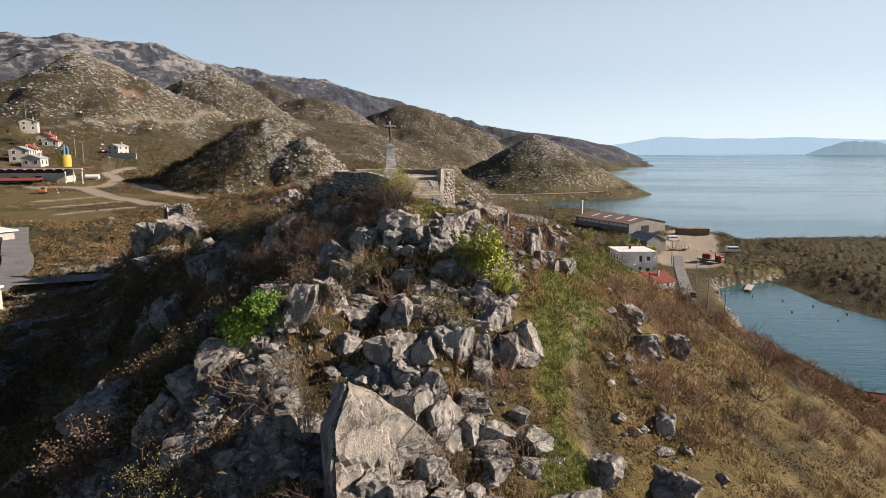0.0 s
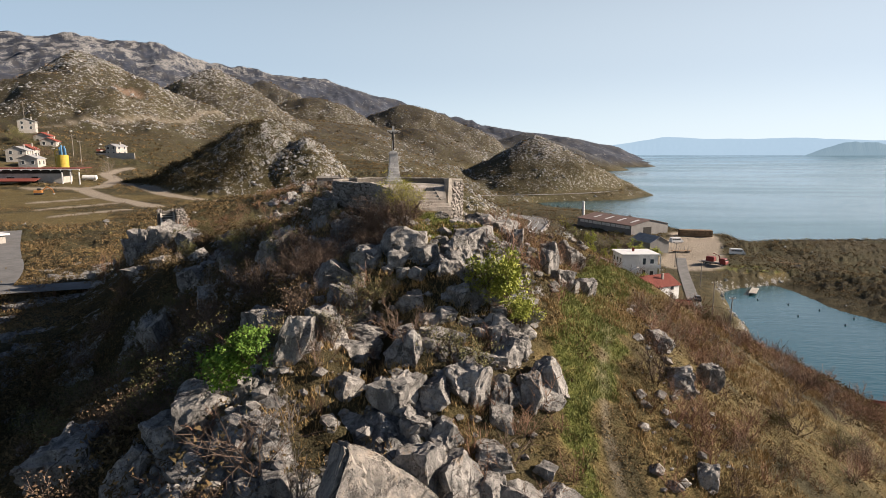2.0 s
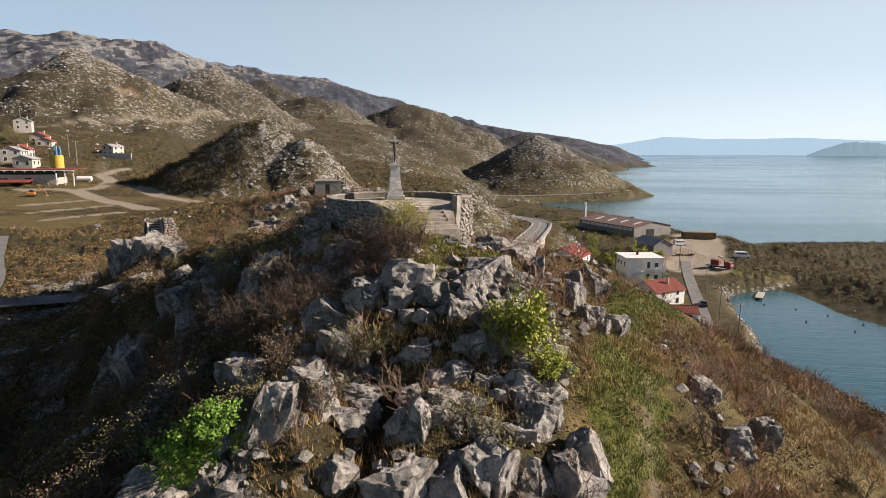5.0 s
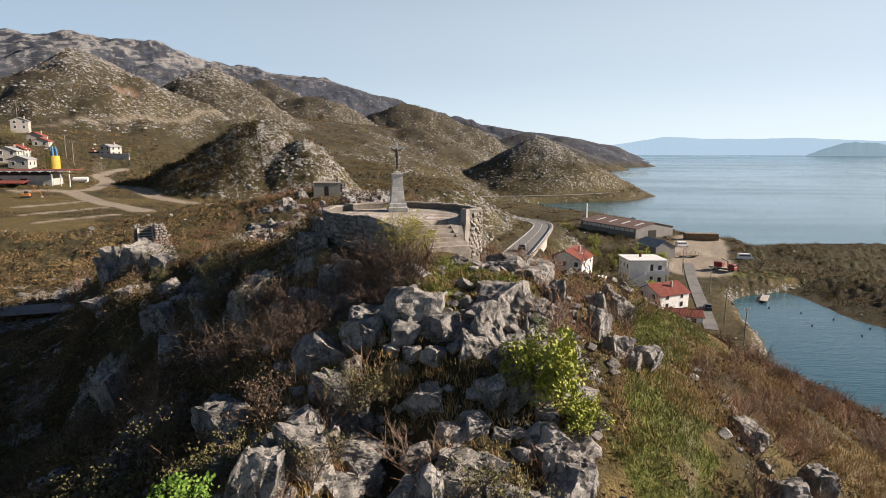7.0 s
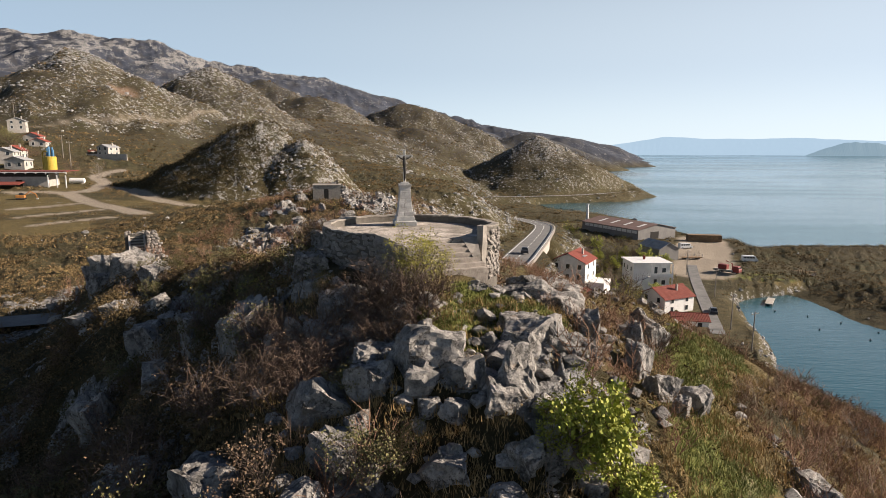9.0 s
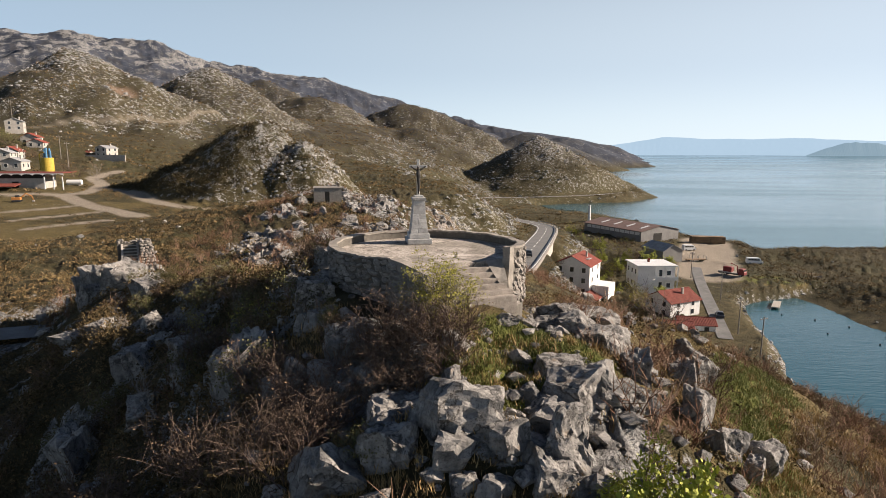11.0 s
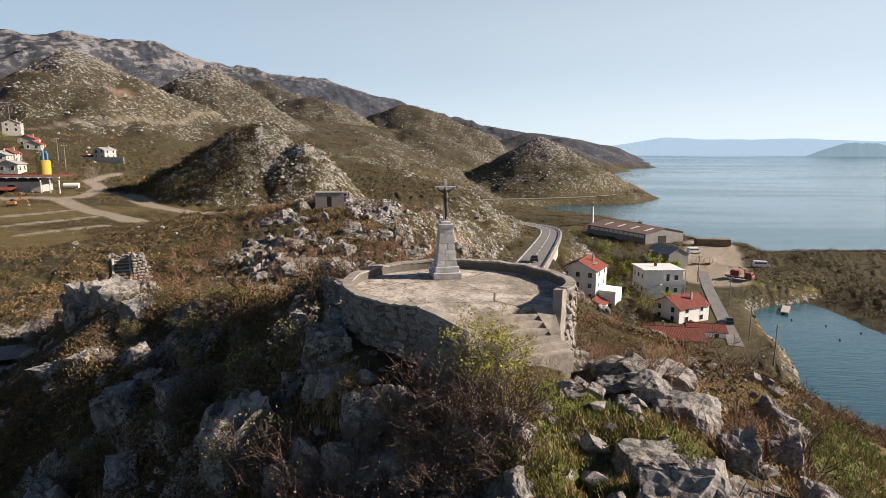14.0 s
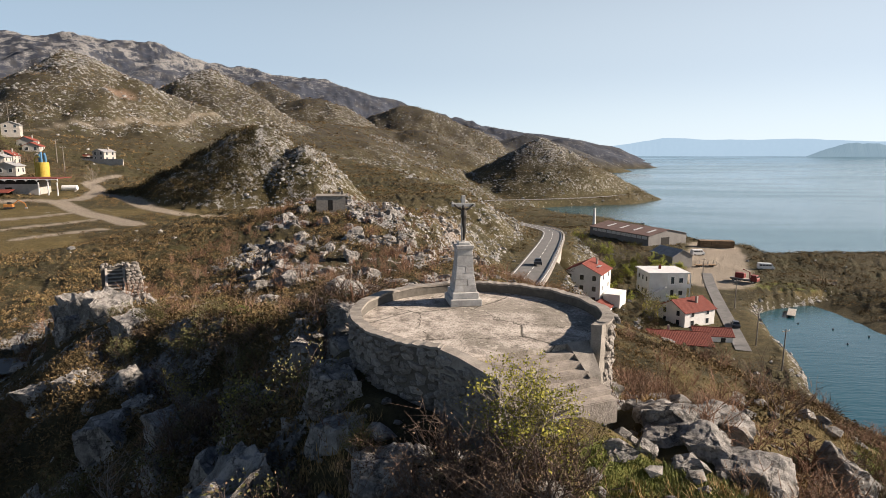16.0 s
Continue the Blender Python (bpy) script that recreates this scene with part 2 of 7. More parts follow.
def box(x0, y0, z0, x1, y1, z1, m=None, bevel=0.0):
    return box_into(bmesh.new(), x0, y0, z0, x1, y1, z1, m, bevel)


def prism(outline, z0, z1):
    """A closed outline in plan, raised from z0 to z1."""
    bm = bmesh.new()
    lo = [bm.verts.new((x, y, z0)) for x, y in outline]
    hi = [bm.verts.new((x, y, z1)) for x, y in outline]
    bm.faces.new(lo[::-1]), bm.faces.new(hi)
    for i in range(len(lo)):
        j = (i + 1) % len(lo)
        bm.faces.new((lo[i], lo[j], hi[j], hi[i]))
    return bm


# ---------------- the lie of the land ----------------


def hash01(ix, iy, seed):
    h = (ix.astype(np.int64) * 374761393 + iy.astype(np.int64) * 668265263 + seed * 1274126177) & 0xFFFFFFFF
    h = ((h ^ (h >> 13)) * 1274126177) & 0xFFFFFFFF
    return ((h ^ (h >> 16)) & 0xFFFF) / 65535.0


def vnoise(x, y, seed=0):
    ix, iy = np.floor(x), np.floor(y)
    fx, fy = x - ix, y - iy
    fx, fy = fx * fx * fx * (fx * (fx * 6 - 15) + 10), fy * fy * fy * (fy * (fy * 6 - 15) + 10)
    a, b, c, d = hash01(ix, iy, seed), hash01(ix + 1, iy, seed), hash01(ix, iy + 1, seed), hash01(ix + 1, iy + 1, seed)
    return (a + (b - a) * fx) * (1 - fy) + (c + (d - c) * fx) * fy


def fbm(x, y, octaves=4, seed=0, gain=0.5):
    out, amp, total = 0.0, 1.0, 0.0
    for o in range(octaves):
        out = out + amp * vnoise(x * 2**o, y * 2**o, seed + o)
        total, amp = total + amp, amp * gain
    return out / total


def cells(x, y, seed=0):
    """Worley cells: distance to the nearest and the gap to the second nearest centre, and a random number of the cell."""
    ix, iy = np.floor(x), np.floor(y)
    f1, f2, rnd = np.full(x.shape, 9.0), np.full(x.shape, 9.0), np.zeros(x.shape)
    for dx in (-1, 0, 1):
        for dy in (-1, 0, 1):
            cx, cy = ix + dx, iy + dy
            d = np.hypot(cx + hash01(cx, cy, seed) - x, cy + hash01(cx, cy, seed + 7) - y)
            near = d < f1
            f2 = np.where(near, f1, np.minimum(f2, d))
            rnd = np.where(near, hash01(cx, cy, seed + 13), rnd)
            f1 = np.where(near, d, f1)
    return f1, f2 - f1, rnd


def smooth(a, b, x):
    t = np.clip((x - a) / (b - a), 0, 1)
    return t * t * (3 - 2 * t)


def smin(a, b, k):
    h = np.clip(0.5 + 0.5 * (b - a) / k, 0, 1)
    return b * (1 - h) + a * h - k * h * (1 - h)


def smax(a, b, k):
    return -smin(-a, -b, k)


def ridge(x, y, crest, left, right):
    """A crest line of (x, y, z), falling off on both sides: left and right are slopes."""
    out = np.full(x.shape, -1e3)
    for (ax, ay, az), (bx, by, bz) in zip(crest, crest[1:]):
        ux, uy = bx - ax, by - ay
        t = np.clip(((x - ax) * ux + (y - ay) * uy) / (ux * ux + uy * uy), 0, 1)
        dx, dy = x - ax - t * ux, y - ay - t * uy
        side = np.clip(0.5 + 0.5 * (ux * dy - uy * dx) / (np.hypot(ux, uy) * np.hypot(dx, dy) + 1e-6), 0, 1)
        k = right + (left - right) * smooth(0.25, 0.75, side)
        out = np.maximum(out, az + t * (bz - az) - k * (np.sqrt(dx * dx + dy * dy + 0.6) - 0.77))
    return out


def cone(x, y, cx, cy, top, radius, foot, power=1.3, sx=1.0, sy=1.0, skirt=5.0):
    d = np.hypot((x - cx) / sx, (y - cy) / sy) / radius
    t = 1 - d**power
    return foot + (top - foot) * np.clip(np.where(t < 0, skirt * t, t), -9, 1)


ROAD = [(8, 80, -19.5), (14, 102, -21), (20, 128, -22), (28, 165, -24), (35, 200, -26), (38, 222, -27), (34, 244, -28), (25, 262, -28.5), (10, 300, -29), (2, 360, -29), (14, 420, -31), (60, 470, -34), (120, 512, -35), (176, 566, -35)]
SHORE_ROAD = [(86, 186, -36.6), (79, 166, -36.6), (72, 143, -36.8), (65.5, 121, -37.0), (61, 106, -37.2)]
CREST = [(2.6, -22.5, -8.8), (2.0, -20.2, -6.6), (1.6, -17.4, -4.5), (2.3, -15.2, -3.7), (2.5, -13.0, -2.85), (2.2, -10.8, -1.7), (1.4, -7.2, -0.95), (0.3, -4.4, -0.6), (0.2, -1.5, -0.5), (-1.5, 4.0, -1.3)]
WEST_SHELF = [(-0.6, -20.6, -6.4), (-1.4, -17.8, -4.3), (-0.8, -15.6, -3.4), (-0.8, -12.4, -3.2), (-2.4, -9.2, -2.7), (-3.2, -7.2, -2.7), (-4.2, -4.5, -3.1), (-7.4, -1.4, -4.3), (-11.0, 4.0, -5.3), (-15.5, 6.5, -5.5), (-19.0, 12.0, -6.0)]
WEST_SPUR = [(-1.6, -17.8, -4.4), (-4.0, -16.6, -5.5), (-6.2, -15.6, -6.2), (-8.0, -16.2, -8.2)]
KNOB = [(-3.3, 1.4, -0.8), (-4.2, 4.0, -0.65), (-4.7, 7.2, -1.3)]
EAST_BROW = [(1.6, -9.8, -1.45), (4.1, -9.4, -1.55), (6.6, -7.3, -2.75)]
EAST_RIM = [(1.4, -6.5, -1.0), (3.9, -7.0, -1.2), (5.0, -3.3, -1.6), (8.4, -0.9, -2.6), (10.9, 0.3, -4.0), (13.0, 1.0, -5.7), (17.0, 2.5, -7.6), (23.0, 5.4, -10.9), (31.0, 9.0, -15.5)]
SHOULDER = [(0.1, -5.9, -0.95), (-1.5, -5.0, -0.82), (-2.6, -2.4, -0.8), (-2.6, 2.0, -1.2)]
SPUR = [(-1.5, 4.0, -1.3), (-5.5, 6.5, -2.7), (-10.4, 11.4, -3.4), (-14.5, 13.0, -4.5), (-19.5, 17.5, -5.2), (-23, 23.0, -5.9), (-26, 27, -6.4)]


# the footpath along the seaward flank
PATH_Y, PATH_X = [-30, -22, -16, -13, -11, -8.4, -6, -3, 2], [8.9, 7.7, 7.5, 8.1, 8.8, 9.3, 9.8, 11.2, 15.4]
YARD = [(84, 172, 0), (97, 204, 0), (114, 246, 0)]
TRACKS = [
    [(-117, 132, 0), (-105, 136, 0), (-102, 141, 0), (-104, 149, 0), (-109, 161, 0), (-121, 175, 0), (-124, 197, 0)],
    [(-103, 134, 0), (-89, 121, 0), (-77, 112, 0), (-67, 104, 0)],
    [(-106, 154, 0), (-95, 149, 0), (-80, 133, 0), (-67, 123, 0), (-56, 119, 0)],
    [(-87, 94, 0), (-83, 102, 0), (-79, 109, 0)],
    [(-97, 106, 0), (-93, 112, 0), (-90, 121, 0)],
    [(-77, 84, 0), (-74, 91, 0), (-69, 96, 0)],
]
HILL_ROAD = [(-214, 275, 0), (-205, 295, 0), (-190, 312, 0), (-183, 335, 0), (-177, 365, 0), (-175, 420, 0)]


def along(x, y, line):
    """Distance to a line in plan and the line's height at the nearest place."""
    best, height = np.full(x.shape, 1e6), np.zeros(x.shape)
    for (ax, ay, az), (bx, by, bz) in zip(line, line[1:]):
        ux, uy = bx - ax, by - ay
        t = np.clip(((x - ax) * ux + (y - ay) * uy) / (ux * ux + uy * uy), 0, 1)
        d = np.hypot(x - ax - t * ux, y - ay - t * uy)
        height = np.where(d < best, az + t * (bz - az), height)
        best = np.minimum(best, d)
    return best, height


def shore_x(y):
    return np.interp(y, [-400, -60, 0, 60, 100, 126, 146, 165, 255, 262, 340, 375, 400, 440, 470, 700, 900, 1500, 1885, 2300, 5200], [150, 90, 72, 64, 69, 74, 82, 120, 135, 122, 112, 96, 72, 62, 55, 90, 170, 310, 400, 280, 200])


def broad(x, y):
    """The land without its small relief."""
    s = shore_x(y) - x + 8 * (fbm(x / 22, y / 22, 3, 5) - 0.5)
    shelf = SEA - 2.5 + 0.9 * np.clip(s + 2.5, -6, 6.2) + 0.03 * np.clip(s - 4, 0, 40)
    foot = np.interp(y, [-60, 15, 35, 60, 85, 105, 135, 160, 200, 250, 400, 460, 900], [0, 0, 5, 9.5, 14, 17, 19, 56, 60, 71, 60, 8, 10])
    steep = np.interp(y, [-60, 55, 100, 300, 800], [0.80, 0.80, 0.52, 0.42, 0.35])
    gentle = np.interp(y, [-60, 55, 100, 300, 800], [0.46, 0.46, 0.50, 0.42, 0.35])
    inland = -41 + steep * np.clip(s - foot, 0, 20) + gentle * np.clip(s - foot - 20, 0, None)
    back = np.clip(y - 120, 0, None) * 0.50 + 0.70 * np.clip(-x - 40, 0, 1400) * smooth(60, 160, y)
    plain_z = -11.5 + 0.05 * np.clip(back, 0, 130) + 0.17 * np.clip(back - 130, 0, 200) + 0.05 * np.clip(back - 330, 0, None) + 6.0 * smooth(-90, -190, x) * smooth(110, 230, y)
    plateau = plain_z + 4.5 * smooth(-32, -12, x) * smooth(140, 60, y) * smooth(4, 26, y) - 1.5 * smooth(10, -10, y)
    land = smin(inland, plateau, 5.0)
    land = np.where(s > 4, np.maximum(land, shelf), shelf)
    # hills and mountains, far to near
    warp = 0.22 * (fbm(x / 60, y / 60, 4, 11) - 0.5)
    far = np.maximum.reduce([
        cone(x, y, -57.5, 162, 12.0, 40 * (1 + 2.2 * warp), -10, 1.45, np.where(x < -57.5, 1.05, 0.55), np.where(y < 162, 0.78, 1.2), skirt=1.3) + 7.0 * (fbm(x / 13, y / 13, 5, 14) - 0.5),
        cone(x, y, -45, 156, 5.5, 21 * (1 + 2.2 * warp), -8, 1.5, 0.8, 1.0, skirt=1.3) + 5.0 * (fbm(x / 8, y / 8, 4, 18) - 0.5),
        cone(x, y, -24, 92, -5.0, 40 * (1 + warp), -14, 1.2, 1.0, 1.2),
        cone(x, y, -262, 395, 66, 82 * (1 + 1.8 * warp), 30, 1.25, skirt=1.0) + 8 * (fbm(x / 22, y / 22, 4, 15) - 0.5),
        cone(x, y, -224, 520, 75, 70 * (1 + 1.8 * warp), 34, 1.3, skirt=1.0) + 8 * (fbm(x / 24, y / 24, 4, 16) - 0.5),
        cone(x, y, -225, 900, 84, 85 * (1 + 2 * warp), 50, 1.5, skirt=1.0),
        cone(x, y, -385, 1150, 135, 120 * (1 + 2 * warp), 80, 1.3, skirt=1.0),
        cone(x, y, -85, 1080, 82, 150 * (1 + 1.8 * warp), 12, 1.5, 1.1, skirt=1.0),
        cone(x, y, -60, 760, 32, 120 * (1 + warp), -15, 1.2, 1.0),
        cone(x, y, 86, 605, 19.0, 118 * (1 + 0.7 * warp), -42, 1.05, 1.0, 1.05) + 5 * (fbm(x / 20, y / 20, 4, 17) - 0.5),
        cone(x, y, 170, 1500, 55, 235 * (1 + warp), -42, 1.1, 1.1),
        cone(x, y, 325, 1880, 54, 255 * (1 + warp), -42, 1.15, 1.12),
        cone(x, y, 150, 2500, 105, 420 * (1 + warp), -42, 1.2, 1.5),
    ])
    land = smax(land, far, 4.0)
    crest_z = np.interp(x, [-4200, -2300, -1950, -1600, -1175, -710, -455, -30, 260, 545, 805, 1000], [810, 572, 572, 532, 424, 362, 300, 172, 112, 80, 30, -60])
    mountain = crest_z * (0.95 + 0.10 * fbm(x / 300, y / 300, 5, 21)) - 0.33 * np.abs(y - 3000)
    land = smax(land, np.where(y > 900, mountain, -1e3), 25.0)
    # the peninsula across the inlet
    pen = ridge(x, y, [(124, 215, -35), (150, 206, -33), (190, 202, -32), (330, 190, -30), (700, 165, -26)], 0.16, 0.12)
    pen = np.maximum(pen, ridge(x, y, [(124, 160, -36), (134, 132, -34), (150, 100, -33), (190, 60, -31)], 0.30, 0.22))
    pen = smin(pen, np.full(x.shape, -31.0), 2.0)
    land = smax(land, pen, 1.5)
    # the hill itself and its spur
    hill = np.maximum(ridge(x, y, CREST, 1.05, 0.60), ridge(x, y, SPUR, 0.80, 0.50))
    hill = np.maximum(hill, ridge(x, y, SHOULDER, 1.2, 1.2))
    hill = np.maximum(hill, ridge(x, y, KNOB, 1.15, 1.0))
    hill = np.maximum(hill, np.maximum(ridge(x, y, WEST_SHELF, 1.25, 0.7), ridge(x, y, WEST_SPUR, 0.8, 1.0)))
    hill = np.maximum(hill, np.maximum(ridge(x, y, EAST_BROW, 0.66, 0.66), ridge(x, y, EAST_RIM, 0.70, 0.62)))
    land = smax(land, hill, 1.2)
    # roads cut into the slope
    for line, half in ((ROAD, 4.2), (SHORE_ROAD, 2.6)):
        d, z = along(x, y, line)
        land = z - 0.05 + (land - z + 0.05) * smooth(half, half + 14, d)
    # trodden ground at the foot of the steps
    land = np.maximum(land, -0.86 - 0.6 * np.clip(np.hypot(x - 2.2, y + 6.1) - 0.6, 0, None))
    # level ground for the house below the road
    k = smooth(15, 10, np.abs(x - 39)) * smooth(28, 20, np.abs(y - 126))
    land = land + (np.minimum(land, -34.8) - land) * k
    return land


NEAR_R = 75.0


def terrain(x, y):
    """Ground height, with relief; also the masks of bare rock, grass, dirt, rust-red earth and bushes."""
    x, y = np.asarray(x, float), np.asarray(y, float)
    z = broad(x, y)
    s = shore_x(y) - x
    eps = 0.8
    gx, gy = (broad(x + eps, y) - z) / eps, (broad(x, y + eps) - z) / eps
    slope = np.hypot(gx, gy)
    near = smooth(70, 45, np.hypot(x - 0, y + 5))
    d_road = np.minimum(along(x, y, ROAD)[0], along(x, y, SHORE_ROAD)[0])
    off_road = smooth(4.5, 9, d_road)
    # bare rock: knolls, steep places, the crest of the hill
    patch = fbm(x / 9, y / 9, 4, 31)
    # ledges of limestone follow the contours, more of them on the sea side
    ledge = fbm(z / 3.2 + 5 * fbm(x / 30, y / 30, 3, 34), x / 60 + y / 45, 2, 35)
    rock_far = 0.27 * smooth(0.12, 0.60, slope + 0.8 * (fbm(x / 40, y / 40, 3, 33) - 0.5))
    rock_far = rock_far + 0.22 * smooth(0.48, 0.62, ledge) * smooth(0.08, 0.35, slope) + 0.20 * smooth(0.10, 0.7, -gx)
    rock_far = np.minimum(rock_far, 0.39) - 0.05
    # bare tops of the knolls, on the side towards the sea
    for kx, ky, kr in ((-52, 160, 30), (-258, 392, 62), (-218, 518, 54), (88, 600, 70)):
        rock_far = np.maximum(rock_far, 0.50 * smooth(1.0, 0.35, np.hypot(x - kx, y - ky) / kr + 0.9 * (fbm(x / 14, y / 14, 4, 44) - 0.5)))
    rock_far = rock_far * (1 - 0.75 * smooth(900, 1600, np.hypot(x, y)))
    saddle = smooth(-36, -26, x) * smooth(14, 2, x) * smooth(18, 30, y) * smooth(112, 95, y)
    rock_far = np.maximum(rock_far, 0.72 * saddle * smooth(0.44, 0.56, fbm(x / 7, y / 7, 4, 40)))
    rock_far = np.maximum(rock_far, 0.60 * smooth(240, 420, z) * smooth(0.42, 0.54, fbm(x / 45, y / 45, 5, 36)))
    d_crest = np.minimum(along(x, y, CREST)[0], along(x, y, SPUR)[0])
    right = x - np.interp(y, [-30, -19, -10, 0, 10], [2.5, 1.8, 3.2, 3.5, 2.0])
    rock_near = np.where(right > 0, smooth(6.0, 1.0, right + 6 * (patch - 0.5)), 0.8) * smooth(0.47, 0.60, fbm(x / 2.2, y / 2.2, 4, 32))
    rock = near * rock_near + (1 - near) * rock_far
    rock = rock * off_road * smooth(-40.5, -36, z)
    rock = np.maximum(rock, smooth(3.5, 0.5, np.abs(s)) * 0.55 * smooth(3.0, 1.0, z - SEA))
    # relief: blocks split by joints near by, knolls further off
    wx, wy = x + 0.8 * (fbm(x / 1.7, y / 1.7, 3, 41) - 0.5), y + 0.8 * (fbm(x / 1.7, y / 1.7, 3, 42) - 0.5)
    f1, gap, rnd = cells(wx / 1.5, wy / 1.5, 51)
    g1, gap2, rnd2 = cells(wx / 0.55, wy / 0.55, 52)
    blocks = (rnd - 0.5) * 0.5 - 0.25 * smooth(0.2, 0.0, gap) + (rnd2 - 0.5) * 0.2 - 0.1 * smooth(0.15, 0, gap2)
    z = z + near * rock * blocks * smooth(0.0, 0.4, rock)
    k1, kgap, krnd = cells(wx / 5 + 3, wy / 5, 53)
    k2, kgap2, krnd2 = cells(x / 2.1, y / 2.1, 54)
    z = z + (1 - near) * rock * ((krnd - 0.4) * (0.5 + 2.2 * saddle) + (krnd2 - 0.5) * (0.5 + 0.8 * saddle)) * smooth(4, 20, s) * smooth(420, 190, np.hypot(x, y))
    rough_land = (fbm(x / 6, y / 6, 4, 61) - 0.5) * 1.6 * (1 - near) * smooth(6, 30, s) + (fbm(x / 2.2, y / 2.2, 3, 62) - 0.5) * 0.5
    coarse_far = smooth(190, 420, np.hypot(x, y))
    rough_land = rough_land * (1 - coarse_far) + coarse_far * (fbm(x / 24, y / 24, 3, 63) - 0.5) * 6 * smooth(10, 50, s)
    flat = smooth(-60, -75, x) * smooth(0.10, 0.05, slope)
    z = z + rough_land * off_road * (1 - 0.8 * flat)
    d_far = np.hypot(x, y)
    z = z + smooth(500, 1500, d_far) * smooth(30, 200, s) * ((fbm(x / 150, y / 150, 6, 71, 0.55) - 0.5) * 48 + 22 * (0.3 - np.abs(2 * fbm(x / 210, y / 260, 5, 72, 0.55) - 1))) * smooth(-20, 120, z)
    # bushes further off, as a rough canopy of domes that grow coarser with distance
    bush = np.zeros(x.shape)
    built = smooth(-58, -66, x) * smooth(66, 76, y) * smooth(215, 200, y) * smooth(0.25, 0.12, slope)
    yard_d = along(x, y, YARD)[0]
    free = (1 - built) * smooth(1.5, 4.0, np.min([along(x, y, line)[0] for line in TRACKS], axis=0)) * smooth(5.5, 8.5, d_road) * smooth(10, 14, yard_d) * smooth(1, 3, z - SEA)
    for step, tall, inner, outer in ((1.3, 0.26, 38, 110), (2.4, 0.5, 90, 260)):
        ring = smooth(inner, inner * 1.25, d_far) * smooth(outer * 1.25, outer, d_far)
        c1, c2, c3 = cells(x / step + 0.5 * wx / step, y / step, 55 + int(step))
        cover = smooth(0.78, 0.25, rock + 0.9 * (fbm(x / (9 * step), y / (9 * step), 3, 57) - 0.42))
        dome = ring * free * smooth(0.60, 0.30, slope) * smooth(0.72, 0.12, c1) * (c3 < cover)
        bush = np.maximum(bush, dome * (0.45 + 0.55 * c3 / (cover + 0.01)))
        z = z + dome * tall * (0.5 + c3)
    # footpath along the right flank
    path_x = np.interp(y, PATH_Y, PATH_X)
    dp = np.abs(x - path_x)
    strip = smooth(2.0, 0.7, np.abs(x - path_x + 0.8) + 2.2 * (patch - 0.5) + 2.6 * (fbm(x / 1.3, y / 1.6, 3, 46) - 0.5)) * smooth(6, -1, y) * smooth(-30, -24, y)
    patch2 = smooth(2.6, 1.0, np.hypot((x - 2.7) / 1.2, (y + 8.3) / 1.2)) + smooth(6, 2, np.hypot(x + 8, y - 12))
    grass = near * np.clip(strip + patch2 * smooth(0.35, 0.6, patch + 0.15) + 0.50 * smooth(0.38, 0.60, fbm(x / 3.5, y / 3.5, 3, 37)) * smooth(-2, 1, right), 0, 1)
    rock = rock * (1 - 0.8 * np.clip(strip + 0.6 * patch2, 0, 1))
    field = smooth(-50, -70, x) * smooth(0.25, 0.1, slope) * smooth(60, 80, y) * smooth(210, 170, y)
    grass = np.maximum(grass, field * 0.42 * smooth(0.3, 0.5, fbm(x / 12, y / 12, 3, 38)))
    grass = np.maximum(grass, 0.95 * smooth(1.3, 0.5, np.hypot((x - 6.6) / 3.4, (y - 1.2) / 3.0) + 0.9 * (patch - 0.5)))
    grass = np.maximum(grass, 0.9 * smooth(1.2, 0.6, np.hypot((x - 98) / 15, (y - 165) / 7) + 0.8 * (patch - 0.5)) * smooth(0.8, 2.0, z - SEA))
    grass = np.maximum(grass, 0.10 * (1 - near) * smooth(0.52, 0.66, fbm(x / 25, y / 25, 4, 39)))
    dirt = 0.28 * smooth(0.26, 0.06, dp + 0.5 * (fbm(x / 0.7, y / 0.7, 3, 45) - 0.5)) * smooth(4, -2, y) * smooth(-29, -25, y)
    track = np.min([along(x, y, line)[0] - (0.9 if i < 3 else 0.0) for i, line in enumerate(TRACKS)], axis=0)
    dirt = np.maximum(dirt, 0.9 * smooth(1.9, 0.9, track + 0.8 * (patch - 0.5)))
    dirt = np.maximum(dirt, 0.4 * smooth(2.4, 0.8, along(x, y, HILL_ROAD)[0]))
    grass = grass * smooth(0.5, 2.5, track)
    yard = smooth(12, 9, along(x, y, YARD)[0] + 4 * (patch - 0.5)) * smooth(2, 6, s)
    dirt = np.maximum(dirt, 0.9 * yard)
    rust = 0.55 * smooth(7, 3, np.hypot((x + 212) / 1.6, (y - 362)) + 5 * (patch - 0.5)) + 0.30 * smooth(7, 3, np.hypot((x + 2) / 1.0, (y - 103) / 1.4) + 4 * (patch - 0.5))
    return z, rock, np.clip(grass, 0, 1), np.clip(dirt, 0, 1), rust, bush


def height(x, y):
    return terrain(x, y)[:5]


def ground_at(x, y):
    return float(height(np.array([x]), np.array([y]))[0][0])


